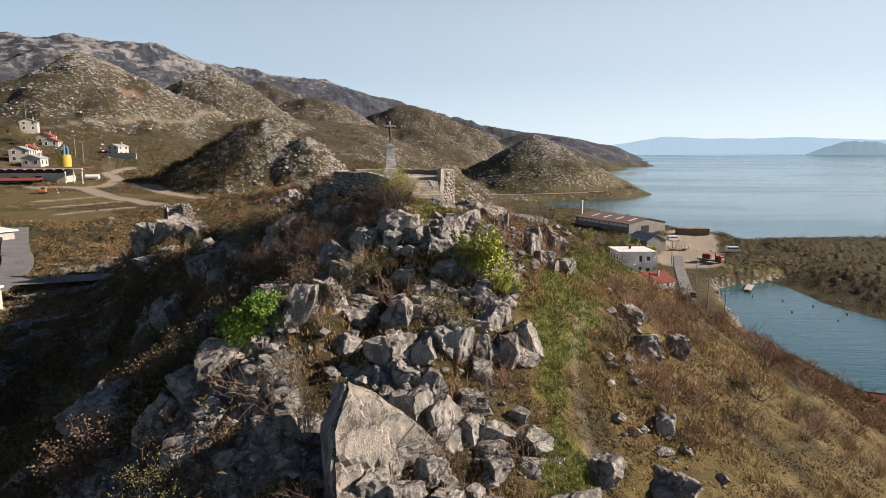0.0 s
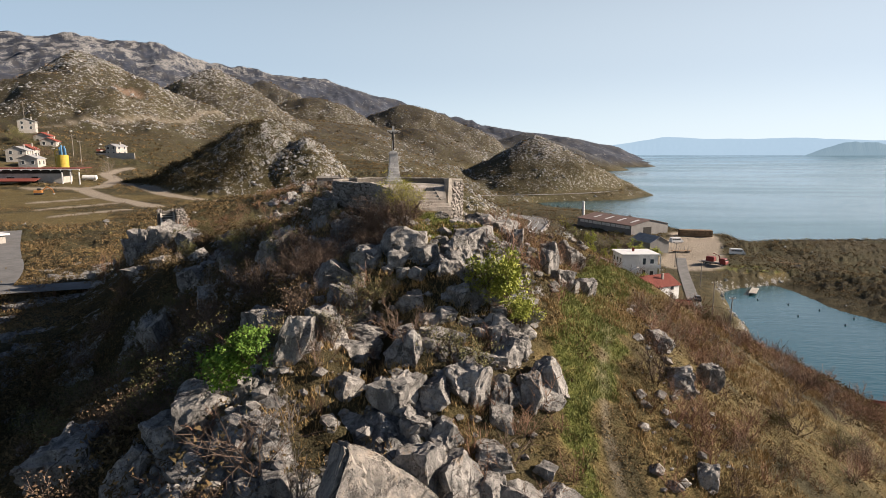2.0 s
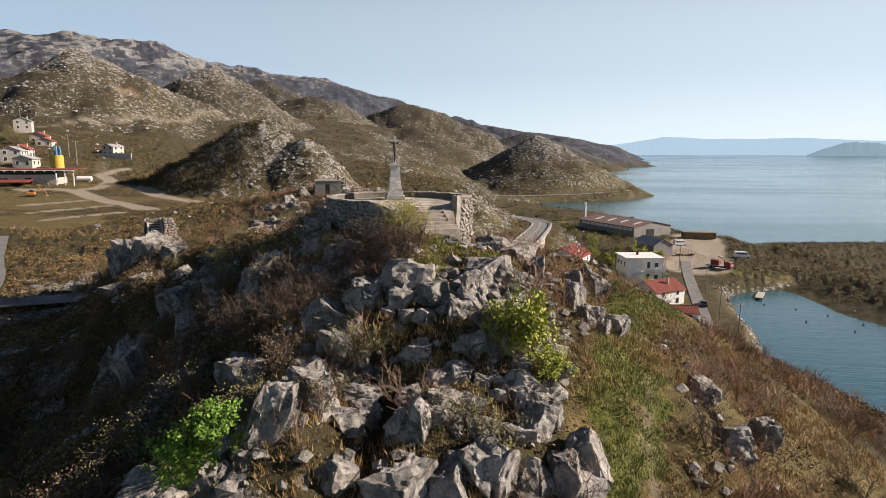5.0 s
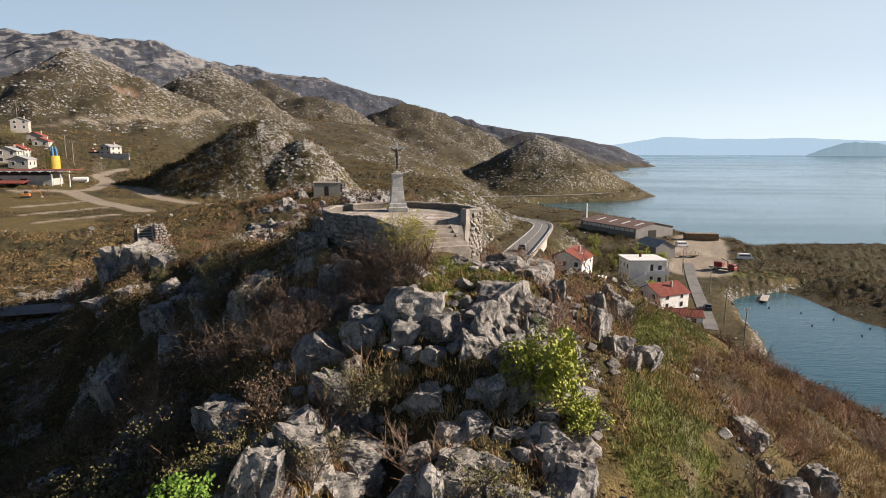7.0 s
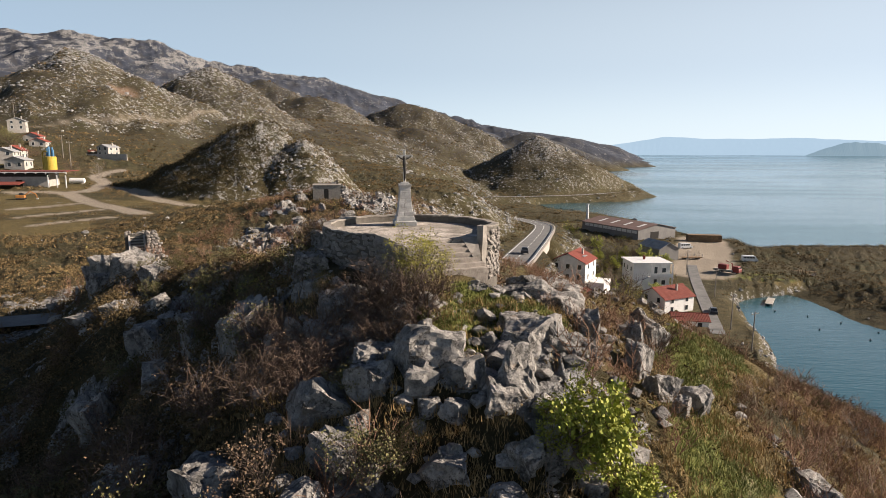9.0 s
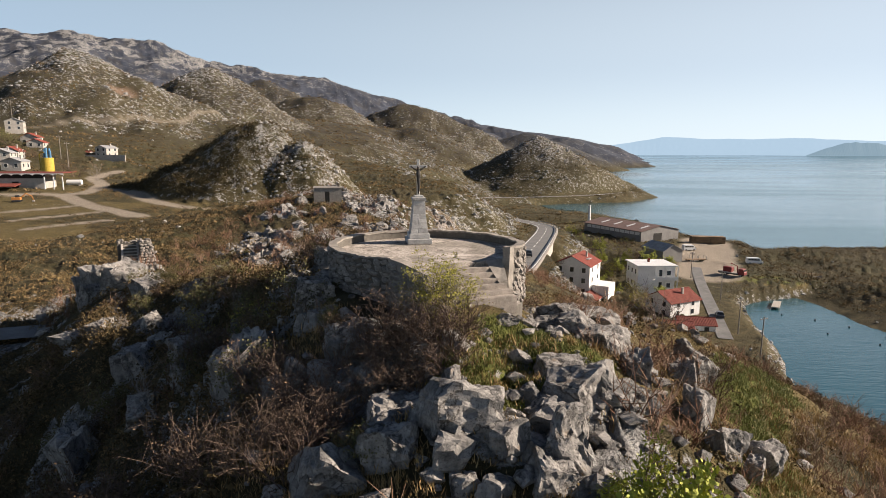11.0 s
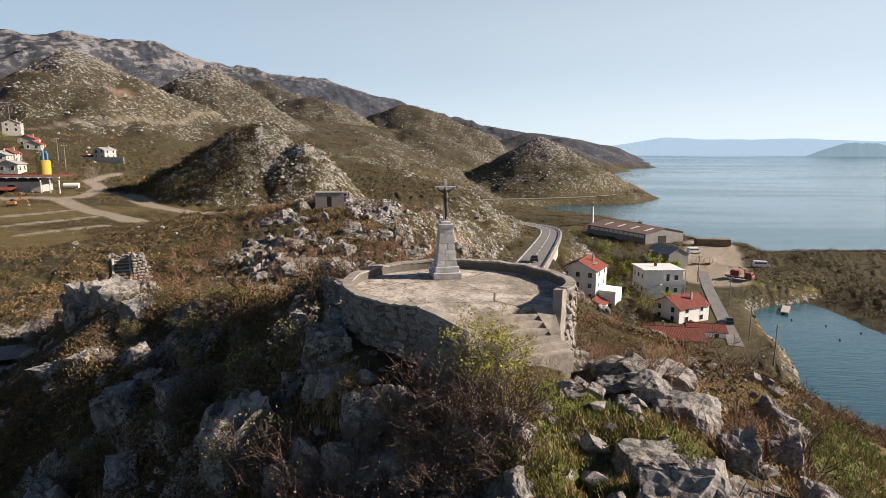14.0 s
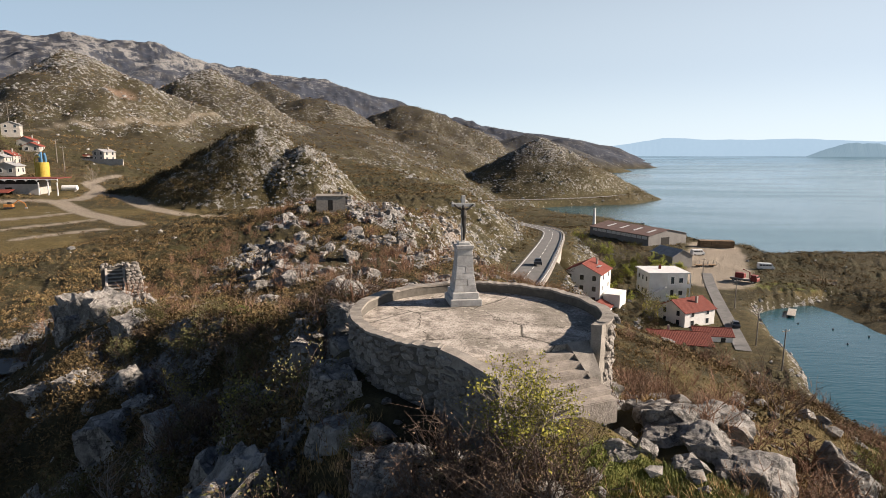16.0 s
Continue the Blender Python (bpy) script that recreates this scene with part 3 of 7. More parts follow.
def build_ground():
    cx, cy = 2.0, -44.0
    fine = np.radians(np.arange(-44, 44.01, 0.115))
    coarse = np.radians(np.arange(47, 313.01, 4.0))
    ang = np.concatenate([fine, coarse])
    rad = np.concatenate([[0.01], np.arange(2, 14, 1.5), np.arange(14, 72, 0.19)])
    tail = [rad[-1]]
    while tail[-1] < 5600:
        tail.append(tail[-1] * 1.0105 + 0.02)
    rad = np.concatenate([rad, np.array(tail[1:])])
    a, r = np.meshgrid(ang, rad)
    x, y = cx + r * np.sin(a), cy + r * np.cos(a)
    z, rock, grass, dirt, rust, bush = terrain(x, y)
    na, nr = len(ang), len(rad)
    i = np.arange(na * (nr - 1)).reshape(nr - 1, na)
    j = np.roll(i, -1, axis=1)
    quads = np.stack([i, j, j + na, i + na], -1).reshape(-1, 4)[:, ::-1]
    me = bpy.data.meshes.new("ground")
    me.vertices.add(na * nr)
    me.vertices.foreach_set("co", np.stack([x, y, z], -1).ravel().astype(np.float32))
    me.loops.add(quads.size)
    me.loops.foreach_set("vertex_index", quads.ravel().astype(np.int32))
    me.polygons.add(len(quads))
    me.polygons.foreach_set("loop_start", np.arange(0, quads.size, 4, dtype=np.int32))
    me.polygons.foreach_set("loop_total", np.full(len(quads), 4, np.int32))
    maquis = smooth(110, 220, np.hypot(x, y)) * (1 - dirt) * (1 - 0.8 * grass) * smooth(2000, 1200, np.hypot(x, y)) * 0.9
    # scrub greys, then blues with distance: haze painted into the colour
    wood_by_distance = smooth(120, 600, np.hypot(x, y)) * smooth(-12, 20, z + 0.02 * np.hypot(x, y))
    for key, v in (("rock", rock), ("grass", grass), ("dirt", dirt), ("rust", rust), ("bush", bush), ("maquis", maquis), ("wood_by_distance", wood_by_distance), ("haze_by_distance", smooth(900, 1700, np.hypot(x, y)))):
        me.attributes.new(key, "FLOAT", "POINT").data.foreach_set("value", v.ravel().astype(np.float32))
    me.update(calc_edges=True)
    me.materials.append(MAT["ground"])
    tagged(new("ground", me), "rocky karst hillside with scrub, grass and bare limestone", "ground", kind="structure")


build_ground()


def build_sea():
    bm = bmesh.new()
    rings = [(60, 0), (400, 0), (1500, 0), (2400, 2), (3400, 10), (4900, 30)]
    n = 96
    rows = [[bm.verts.new((r * math.sin(2 * math.pi * i / n), 100 + r * math.cos(2 * math.pi * i / n), SEA + up_)) for i in range(n)] for r, up_ in rings]
    bm.faces.new(rows[0][::-1])
    for p, q in zip(rows, rows[1:]):
        for i in range(n):
            bm.faces.new((p[i], q[i], q[(i + 1) % n], p[(i + 1) % n]))
    bmesh.ops.recalc_face_normals(bm, faces=bm.faces)
    tagged(part("water", bm, MAT["water"]), "calm blue sea water with light ripples", "sea", kind="structure")


build_sea()


def build_island(name, x0, x1, y, top, peak, label, seed, material="distance"):
    n = 90
    bm = bmesh.new()
    crest = []
    front = []
    rear = []
    for i in range(n + 1):
        u = i / n
        h = top * min(1, u * peak, (1 - u) * peak) ** 0.75 * (0.86 + 0.28 * float(fbm(np.array(u * 9 + seed), np.array(seed * 1.7), 4, seed)))
        x = x0 + (x1 - x0) * u
        front.append(bm.verts.new((x, y - 60, SEA + 12)))
        crest.append(bm.verts.new((x, y, SEA + h)))
        rear.append(bm.verts.new((x, y + 60, SEA + 12)))
    for i in range(n):
        bm.faces.new((front[i], front[i + 1], crest[i + 1], crest[i]))
        bm.faces.new((crest[i], crest[i + 1], rear[i + 1], rear[i]))
    tagged(part(name, bm, MAT[material]), label, "island", kind="structure")
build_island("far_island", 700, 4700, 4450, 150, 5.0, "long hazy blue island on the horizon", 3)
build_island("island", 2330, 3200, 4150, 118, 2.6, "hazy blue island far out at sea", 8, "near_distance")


# ---------------- more building helpers ----------------
def levels(points):
    """Ground heights at plan points, in one go."""
    a = np.array(points, float)
    return height(a[:, 0], a[:, 1])[0]


def mesh_from(name, verts, faces, material):
    me = bpy.data.meshes.new(name)
    me.from_pydata(verts, [], faces)
    me.materials.append(material)
    return me


def hold(name, me, parent=None, m=None, label=""):
    """Links a mesh that may be shared, under a parent or on its own."""
    ob = new(name, me)
    ob.parent = parent
    if m is not None:
        ob.matrix_basis = m
    return tagged(ob, label)


def tube_into(verts, faces, pts, radii, sides=3):
    base = len(verts)
    for k, (p, r) in enumerate(zip(pts, radii)):
        d = (pts[min(k + 1, len(pts) - 1)] - pts[max(k - 1, 0)]).normalized()
        u = d.orthogonal().normalized()
        w = d.cross(u)
        for s in range(sides):
            a = 2 * math.pi * s / sides
            verts.append(tuple(p + r * (math.cos(a) * u + math.sin(a) * w)))
    for k in range(len(pts) - 1):
        for s in range(sides):
            a, b = base + k * sides + s, base + k * sides + (s + 1) % sides
            faces.append((a, b, b + sides, a + sides))


def tube(name, pts, radius, material, parent=None, sides=8, label=""):
    verts, faces = [], []
    pts = [Vector(p) for p in pts]
    tube_into(verts, faces, pts, radius if isinstance(radius, list) else [radius] * len(pts), sides)
    n = len(verts)
    faces += [tuple(range(sides))[::-1], tuple(range(n - sides, n))]
    return hold(name, mesh_from(name, verts, faces, material), parent, None, label)


# ---------------- limestone boulders ----------------
def boulder_mesh(seed, subdiv=4):
    rng = random.Random(seed)
    bm = bmesh.new()
    bmesh.ops.create_icosphere(bm, subdivisions=subdiv, radius=0.62)
    frame_ = Euler((rng.uniform(-0.25, 0.25), rng.uniform(-0.25, 0.25), rng.uniform(0, 3))).to_matrix()
    planes = []
    for axis in ((1, 0, 0), (-1, 0, 0), (0, 1, 0), (0, -1, 0), (0, 0, 1)):
        d = frame_ @ Vector(axis) + Vector((rng.gauss(0, 0.2), rng.gauss(0, 0.2), rng.gauss(0, 0.2)))
        planes.append((d.normalized(), rng.uniform(0.27, 0.44)))
    for _ in range(6):
        d = Vector((rng.gauss(0, 1), rng.gauss(0, 1), rng.gauss(0, 0.75))).normalized()
        planes.append((d, rng.uniform(0.38, 0.52)))
    off = Vector((rng.uniform(0, 50), rng.uniform(0, 50), rng.uniform(0, 50)))
    joint = [(Vector((rng.gauss(0, 1), rng.gauss(0, 1), rng.gauss(0, 0.3))).normalized(), rng.uniform(-0.22, 0.22)) for _ in range(2)]
    for v in bm.verts:
        p = v.co.copy()
        for d, lim in planes:
            k = p.dot(d) - lim
            if k > 0:
                p -= d * k * 0.97
        n = p.normalized()
        p += n * (noise.fractal(p * 2.6 + off, 0.7, 2.2, 5) * 0.085 + noise.fractal(p * 8 + off, 0.6, 2.1, 3) * 0.03)
        for d, lim in joint:
            k = abs(p.dot(d) - lim)
            if k < 0.035:
                p -= n * (0.035 - k) * 1.3
        flute = abs(noise.noise(Vector((p.x * 9, p.y * 9, p.z * 1.2)) + off))
        p -= n * 0.018 * max(0.0, 0.5 - flute) * 2
        v.co = p
    for f in bm.faces:
        f.smooth = False
    me = bpy.data.meshes.new("boulder")
    bm.to_mesh(me)
    bm.free()
    me.materials.append(MAT["rock"])
    return me


ROCKS = [boulder_mesh(100 + i) for i in range(10)]
SMALL_ROCKS = [boulder_mesh(200 + i, 3) for i in range(8)]
rng = random.Random(5)

# plan place, width and height in metres
CREST_ROCKS = [(2.6, -19.0, 1.2, 1.2), (3.4, -18.9, 1.25, 1.3), (2.7, -21.2, 1.1, 1.1), (3.6, -21.2, 1.0, 1.0), (-0.2, -15.0, 1.35, 1.6), (-1.0, -16.1, 1.2, 2.0), (2.6, -13.9, 0.75, 0.45), (2.7, -14.7, 1.1, 0.75), (2.0, -17.1, 1.4, 1.5), (2.1, -15.6, 1.0, 1.0), (4.0, -16.5, 0.95, 1.5), (4.6, -16.3, 0.8, 1.2), (5.4, -16.0, 0.8, 1.3), (5.2, -14.4, 0.9, 1.0), (1.5, -10.6, 1.9, 1.1), (3.1, -11.6, 1.1, 1.0), (3.5, -11.0, 1.2, 1.2), (0.3, -10.9, 1.2, 1.2), (0.8, -14.6, 1.1, 0.8)]
CREST_ROCKS_2 = [(3.5, -12.8, 0.7, 0.8), (4.2, -12.4, 0.9, 1.1), (2.0, -12.9, 0.9, 0.8), (0.7, -13.9, 1.2, 0.7), (3.7, -16.2, 1.1, 1.3), (3.2, -18.0, 0.8, 0.8), (3.8, -9.6, 1.3, 0.9), (3.0, -9.6, 0.9, 0.6), (0.7, -7.6, 1.0, 0.8), (-0.5, -7.6, 1.0, 0.9), (1.4, -9.2, 0.8, 0.7), (0.2, -9.6, 1.3, 1.0), (-0.8, -11.0, 1.5, 1.2), (-0.2, -12.5, 1.1, 1.0), (4.9, -19.6, 0.85, 0.8), (4.4, -18.6, 0.7, 0.6)]
LEFT_ROCKS = [(-3.0, -17.0, 1.8, 2.1), (-1.9, -16.9, 0.85, 1.3), (-3.6, -17.6, 1.4, 1.4), (-7.0, -16.5, 2.6, 2.8), (-4.4, -18.0, 1.2, 1.6), (-7.9, -1.8, 1.5, 1.3), (-1.2, -7.2, 1.8, 1.5), (-4.4, 0.6, 1.4, 1.0), (-4.1, -6.0, 2.1, 2.9), (-2.6, -4.2, 1.3, 1.4), (-1.4, -6.5, 1.2, 1.2), (-2.3, -7.2, 1.2, 1.6), (-9.2, -2.0, 2.0, 1.8), (-3.0, -12.0, 1.6, 1.8)]
SPUR_ROCKS = [(-9.3, 1.4, 2.0, 1.7), (-10.9, 5.4, 1.5, 1.3), (-18.6, 8.7, 2.0, 1.4), (-5.9, -0.6, 2.1, 1.6), (-2.9, -3.4, 1.2, 1.2), (-17.5, 14.0, 2.1, 2.0), (-11.8, 4.6, 1.5, 1.2), (-4.9, 2.8, 1.7, 1.0), (-3.5, 1.6, 1.3, 0.8), (-9.3, 3.7, 1.6, 1.2), (-16.6, 7.6, 1.6, 1.3), (-20.8, 18.0, 2.6, 2.8), (-23.0, 20.5, 2.8, 3.0), (-25.2, 22.5, 2.4, 2.6), (-21.0, 21.5, 2.0, 1.7), (-24.5, 25.5, 2.2, 1.6), (-13.6, 6.6, 2.2, 2.0), (-25.4, 22.4, 2.6, 4.6), (-26.8, 23.2, 2.6, 4.2), (-25.0, 20.6, 2.6, 2.6), (-22.0, 21.2, 1.5, 1.0), (-24.6, 20.8, 1.5, 1.0), (-27.8, 24.4, 2.2, 2.0), (-14.6, 9.2, 1.8, 1.5), (-4.2, 4.4, 1.5, 0.8)]
RIGHT_ROCKS = [(2.7, -6.5, 0.6, 0.25), (3.4, -5.9, 0.6, 0.35), (4.1, -4.9, 1.0, 0.6), (4.5, -4.1, 1.0, 0.7), (2.1, -7.1, 0.5, 0.25), (3.9, -6.4, 0.5, 0.35), (6.1, -15.4, 1.1, 1.5), (7.0, -7.9, 0.75, 1.3), (4.5, -9.2, 1.4, 0.9), (3.7, -8.4, 1.2, 0.7), (6.5, -20.5, 1.6, 1.4), (7.8, -18.6, 1.1, 0.7), (9.8, -18.4, 1.7, 1.2), (10.9, -12.0, 1.3, 1.0), (12.7, -10.2, 1.2, 1.5), (10.3, -16.2, 0.7, 0.9), (8.5, -8.3, 0.8, 1.0), (7.8, -9.2, 0.6, 1.0), (5.3, -8.8, 1.0, 1.0), (7.4, -6.1, 0.9, 1.7), (7.5, -8.5, 0.8, 1.2), (11.0, -9.7, 1.3, 0.9), (5.8, -7.4, 0.8, 1.6), (4.6, -4.4, 1.6, 0.9), (8.7, -3.4, 1.2, 1.4), (5.2, -6.4, 1.3, 0.8), (5.6, -3.6, 1.5, 0.9), (4.6, -5.6, 1.0, 0.7), (1.3, -7.8, 0.6, 0.5)]
FAR_ROCKS = [(-14.4, 33, 3.2, 2.4), (-17, 40, 3.0, 2.2), (-11, 44, 2.6, 2.2), (-19, 52, 3.2, 2.6), (-13, 60, 3.0, 2.2), (-22, 66, 3.4, 2.6), (-26, 84, 3.6, 3.0), (-28, 78, 3.0, 2.6), (-21, 76, 3.0, 2.2), (-10, 28, 2.2, 1.8), (-8, 36, 2.2, 1.8), (-16, 70, 2.6, 2.0), (16, 44, 2.6, 2.2), (24, 50, 2.6, 2.4), (30, 58, 3.0, 2.6), (38, 66, 2.6, 2.4)]


def place_rock(x, y, z, w, h, meshes, label, group, tall=1.25):
    ob = new("boulder", rng.choice(meshes))
    ob.matrix_world = Matrix.Translation((x, y, z + h * 0.06)) @ pose(0, 0, 0, rng.uniform(-14, 14), rng.uniform(-14, 14), rng.uniform(0, 360)) @ Matrix.Diagonal((w * rng.uniform(0.95, 1.1), w * rng.uniform(0.8, 1.15), h * tall, 1))
    tagged(ob, label, "boulder", group)


for rows, label, group in (
    (CREST_ROCKS + CREST_ROCKS_2, "pale grey cracked limestone boulder on the rocky crest", "boulders on the crest"),
    (LEFT_ROCKS, "dark weathered limestone boulder in the shaded slope", "boulders on the shaded slope"),
    (SPUR_ROCKS, "grey jagged limestone boulder on the rocky spur", "boulders on the spur"),
    (RIGHT_ROCKS, "grey limestone boulder among dry grass on the slope", "boulders on the grassy slope"),
    (FAR_ROCKS, "grey limestone boulder among the scrub of the saddle", "boulders on the saddle"),
):
    for (x, y, w, h), z in zip(rows, levels([r[:2] for r in rows])):
        k = 0.7 if rows is FAR_ROCKS else 0.82 if x < -4.5 and y < 8 else 1.0
        place_rock(x, y, z, w * k * 1.06, h * k, ROCKS, label, group, 1.1)
for x, y, z, w, h in ((-2.3, -5.2, -1.7, 2.2, 2.0), (-3.3, -3.9, -1.9, 2.4, 2.4), (-1.1, -6.3, -2.0, 2.0, 1.9), (-3.6, -2.0, -1.6, 2.2, 1.9), (-4.4, -5.4, -3.0, 2.6, 3.0), (-2.8, -7.2, -2.9, 2.4, 2.6), (-5.6, -3.2, -3.3, 2.8, 2.8), (-6.3, -6.6, -5.2, 3.0, 3.4), (-4.4, -9.0, -4.8, 2.6, 3.0), (-3.0, 0.3, -1.2, 1.9, 1.6), (-8.6, -9.2, -8.2, 3.4, 3.6), (-6.4, -12.0, -7.8, 3.0, 3.4), (-11.2, -6.0, -9.5, 3.6, 4.0), (-9.8, -3.4, -7.4, 3.0, 3.2), (-13.0, 0.0, -7.6, 3.4, 4.0), (-12.4, 3.2, -4.8, 2.6, 2.4)):
    if x < -5 and y < -4:
        continue
    place_rock(x, y, z - (1.3 if x < -4 else 0.7 if x < -2.5 else 0.3), w * 0.85, h * 0.85, ROCKS, "large dark limestone rock face below the terrace", "rock faces of the shaded flank")

spots = []
while len(spots) < 36:
    x, y = rng.uniform(1.6, 6.0), rng.uniform(-21.5, -12.2)
    if abs(x - float(np.interp(y, PATH_Y, PATH_X))) > 1.5:
        spots.append((x, y))
for (x, y), z in zip(spots, levels(spots)):
    w = rng.uniform(0.55, 1.25)
    place_rock(x, y, z, w, w * rng.uniform(0.55, 1.0), ROCKS if w > 0.9 else SMALL_ROCKS, "pale grey cracked limestone boulder on the rocky crest", "boulders on the crest", 1.0)

spots = []
while len(spots) < 150:
    x, y = rng.uniform(-19, 9), rng.uniform(-24, 9)
    if abs(x - 0.5) < 3.6 and -6.6 < y < 2 or (x > 5.5 and rng.random() < 0.75) or abs(x + 0.5 - float(np.interp(y, PATH_Y, PATH_X))) < 1.6 or (1.2 < x < 4.4 and -9.4 < y < -7.2) or (x < -4 and rng.random() < 0.85):
        continue
    spots.append((x, y))
for (x, y), z in zip(spots, levels(spots)):
    w = rng.uniform(0.35, 0.95) * (1.15 if x < -1 else 1.0)
    place_rock(x, y, z, w, w * rng.uniform(0.55, 1.0), SMALL_ROCKS, "small grey limestone rock half sunk in the slope", "rocks of the slope", 1.0)


def pointed_slab():
    """The great pale slab with a pointed top that leans on the crest."""
    bm = bmesh.new()
    outline = [(-0.95, -1.7), (0.75, -1.75), (1.35, -0.75), (0.62, 0.15), (-0.22, 0.78), (-0.62, 0.1)]
    front = [bm.verts.new((x, -0.32 + 0.05 * (i % 2), z)) for i, (x, z) in enumerate(outline)]
    rear = [bm.verts.new((x * 0.9 + 0.1, 0.42, z * 0.93)) for x, z in outline]
    bm.faces.new(front), bm.faces.new(rear[::-1])
    for i in range(6):
        j = (i + 1) % 6
        bm.faces.new((front[j], front[i], rear[i], rear[j]))
    bmesh.ops.recalc_face_normals(bm, faces=bm.faces)
    bmesh.ops.bevel(bm, geom=list(bm.edges), offset=0.06, segments=2, affect="EDGES")
    bmesh.ops.triangulate(bm, faces=bm.faces)
    for _ in range(4):
        bmesh.ops.subdivide_edges(bm, edges=[e for e in bm.edges if e.calc_length() > 0.13], cuts=1)
        bmesh.ops.triangulate(bm, faces=bm.faces)
    for v in bm.verts:
        p = v.co
        n = noise.fractal(p * 1.5 + Vector((7, 3, 1)), 0.8, 2.1, 6)
        step = 0.10 if p.x + 0.55 * p.z > 0.12 + 0.1 * noise.noise(p * 3) else 0.0
        crack = abs(p.z + 0.62 + 0.35 * p.x + 0.12 * noise.noise(p * 4))
        v.co = p + Vector((0, 1, 0)) * (step * (1 if p.y < 0 else 0) + 0.12 * max(0, 1 - crack / 0.05) * (1 if p.y < 0 else 0)) + p.normalized() * n * 0.06
    ob = part("boulder", bm, MAT["slab"])
    ob.matrix_world = Matrix.Translation((1.65, -20.4, -5.0)) @ pose(0, 0, 0, -20, 0, 38) @ Matrix.Scale(1.55, 4)
    tagged(ob, "large pale pointed limestone slab with a long crack", "boulder")


pointed_slab()


def stones():
    """Loose small stones over the hill, one mesh."""
    r = np.random.RandomState(3)
    n = 8000
    x, y = r.uniform(-9, 12, n), r.uniform(-25, 8, n)
    z, rock, grass, _, _ = height(x, y)
    keep = (r.rand(n) < 0.25 + rock) & ~((np.hypot(x - 0.5, y + 2.0) < 3.6)) & (np.abs(x + 0.5 - np.interp(y, PATH_Y, PATH_X)) > 1.5)
    x, y, z = x[keep], y[keep], z[keep]
    n = len(x)
    unit = np.array([(1, 0, 0), (-1, 0, 0), (0, 1, 0), (0, -1, 0), (0, 0, 1), (0, 0, -1), (0.6, 0.6, 0.5), (-0.6, 0.5, 0.6), (0.5, -0.6, 0.6), (-0.5, -0.6, 0.5)])
    hull = bmesh.new()
    for u in unit:
        hull.verts.new(u)
    bmesh.ops.convex_hull(hull, input=hull.verts)
    hull.verts.index_update()
    tris = np.array([[v.index for v in f.verts] for f in hull.faces if len(f.verts) == 3])
    hull.free()
    size = 0.05 + 0.20 * r.rand(n) ** 2.5
    a = r.rand(n) * 6.28
    v = unit[None] * (0.75 + 0.5 * r.rand(n, len(unit), 1)) * size[:, None, None] * np.array([1.2, 1, 0.8])
    vx, vy = v[..., 0] * np.cos(a)[:, None] - v[..., 1] * np.sin(a)[:, None], v[..., 0] * np.sin(a)[:, None] + v[..., 1] * np.cos(a)[:, None]
    co = np.stack([vx + x[:, None], vy + y[:, None], v[..., 2] + (z + size * 0.2)[:, None]], -1).reshape(-1, 3)
    f = (tris[None] + (np.arange(n) * len(unit))[:, None, None]).reshape(-1, 3)
    tagged(soup("loose_stones", co, f, MAT["rock"], flat=True), "loose pale limestone rubble scattered over the hill", "stones", kind="stuff")


def soup(name, co, tris, material, tone=None, flat=False):
    """One mesh from arrays of corners and triangles; tone: a shade for every corner."""
    me = bpy.data.meshes.new(name)
    me.vertices.add(len(co))
    me.vertices.foreach_set("co", np.ascontiguousarray(co, np.float32).ravel())
    me.loops.add(tris.size)
    me.loops.foreach_set("vertex_index", tris.ravel().astype(np.int32))
    me.polygons.add(len(tris))
    me.polygons.foreach_set("loop_start", np.arange(0, tris.size, 3, dtype=np.int32))
    me.polygons.foreach_set("loop_total", np.full(len(tris), 3, np.int32))
    if tone is not None:
        me.attributes.new("tone", "FLOAT", "POINT").data.foreach_set("value", tone.astype(np.float32))
    me.update(calc_edges=True)
    if flat:
        me.shade_flat()
    me.materials.append(material)
    return new(name, me)


stones()


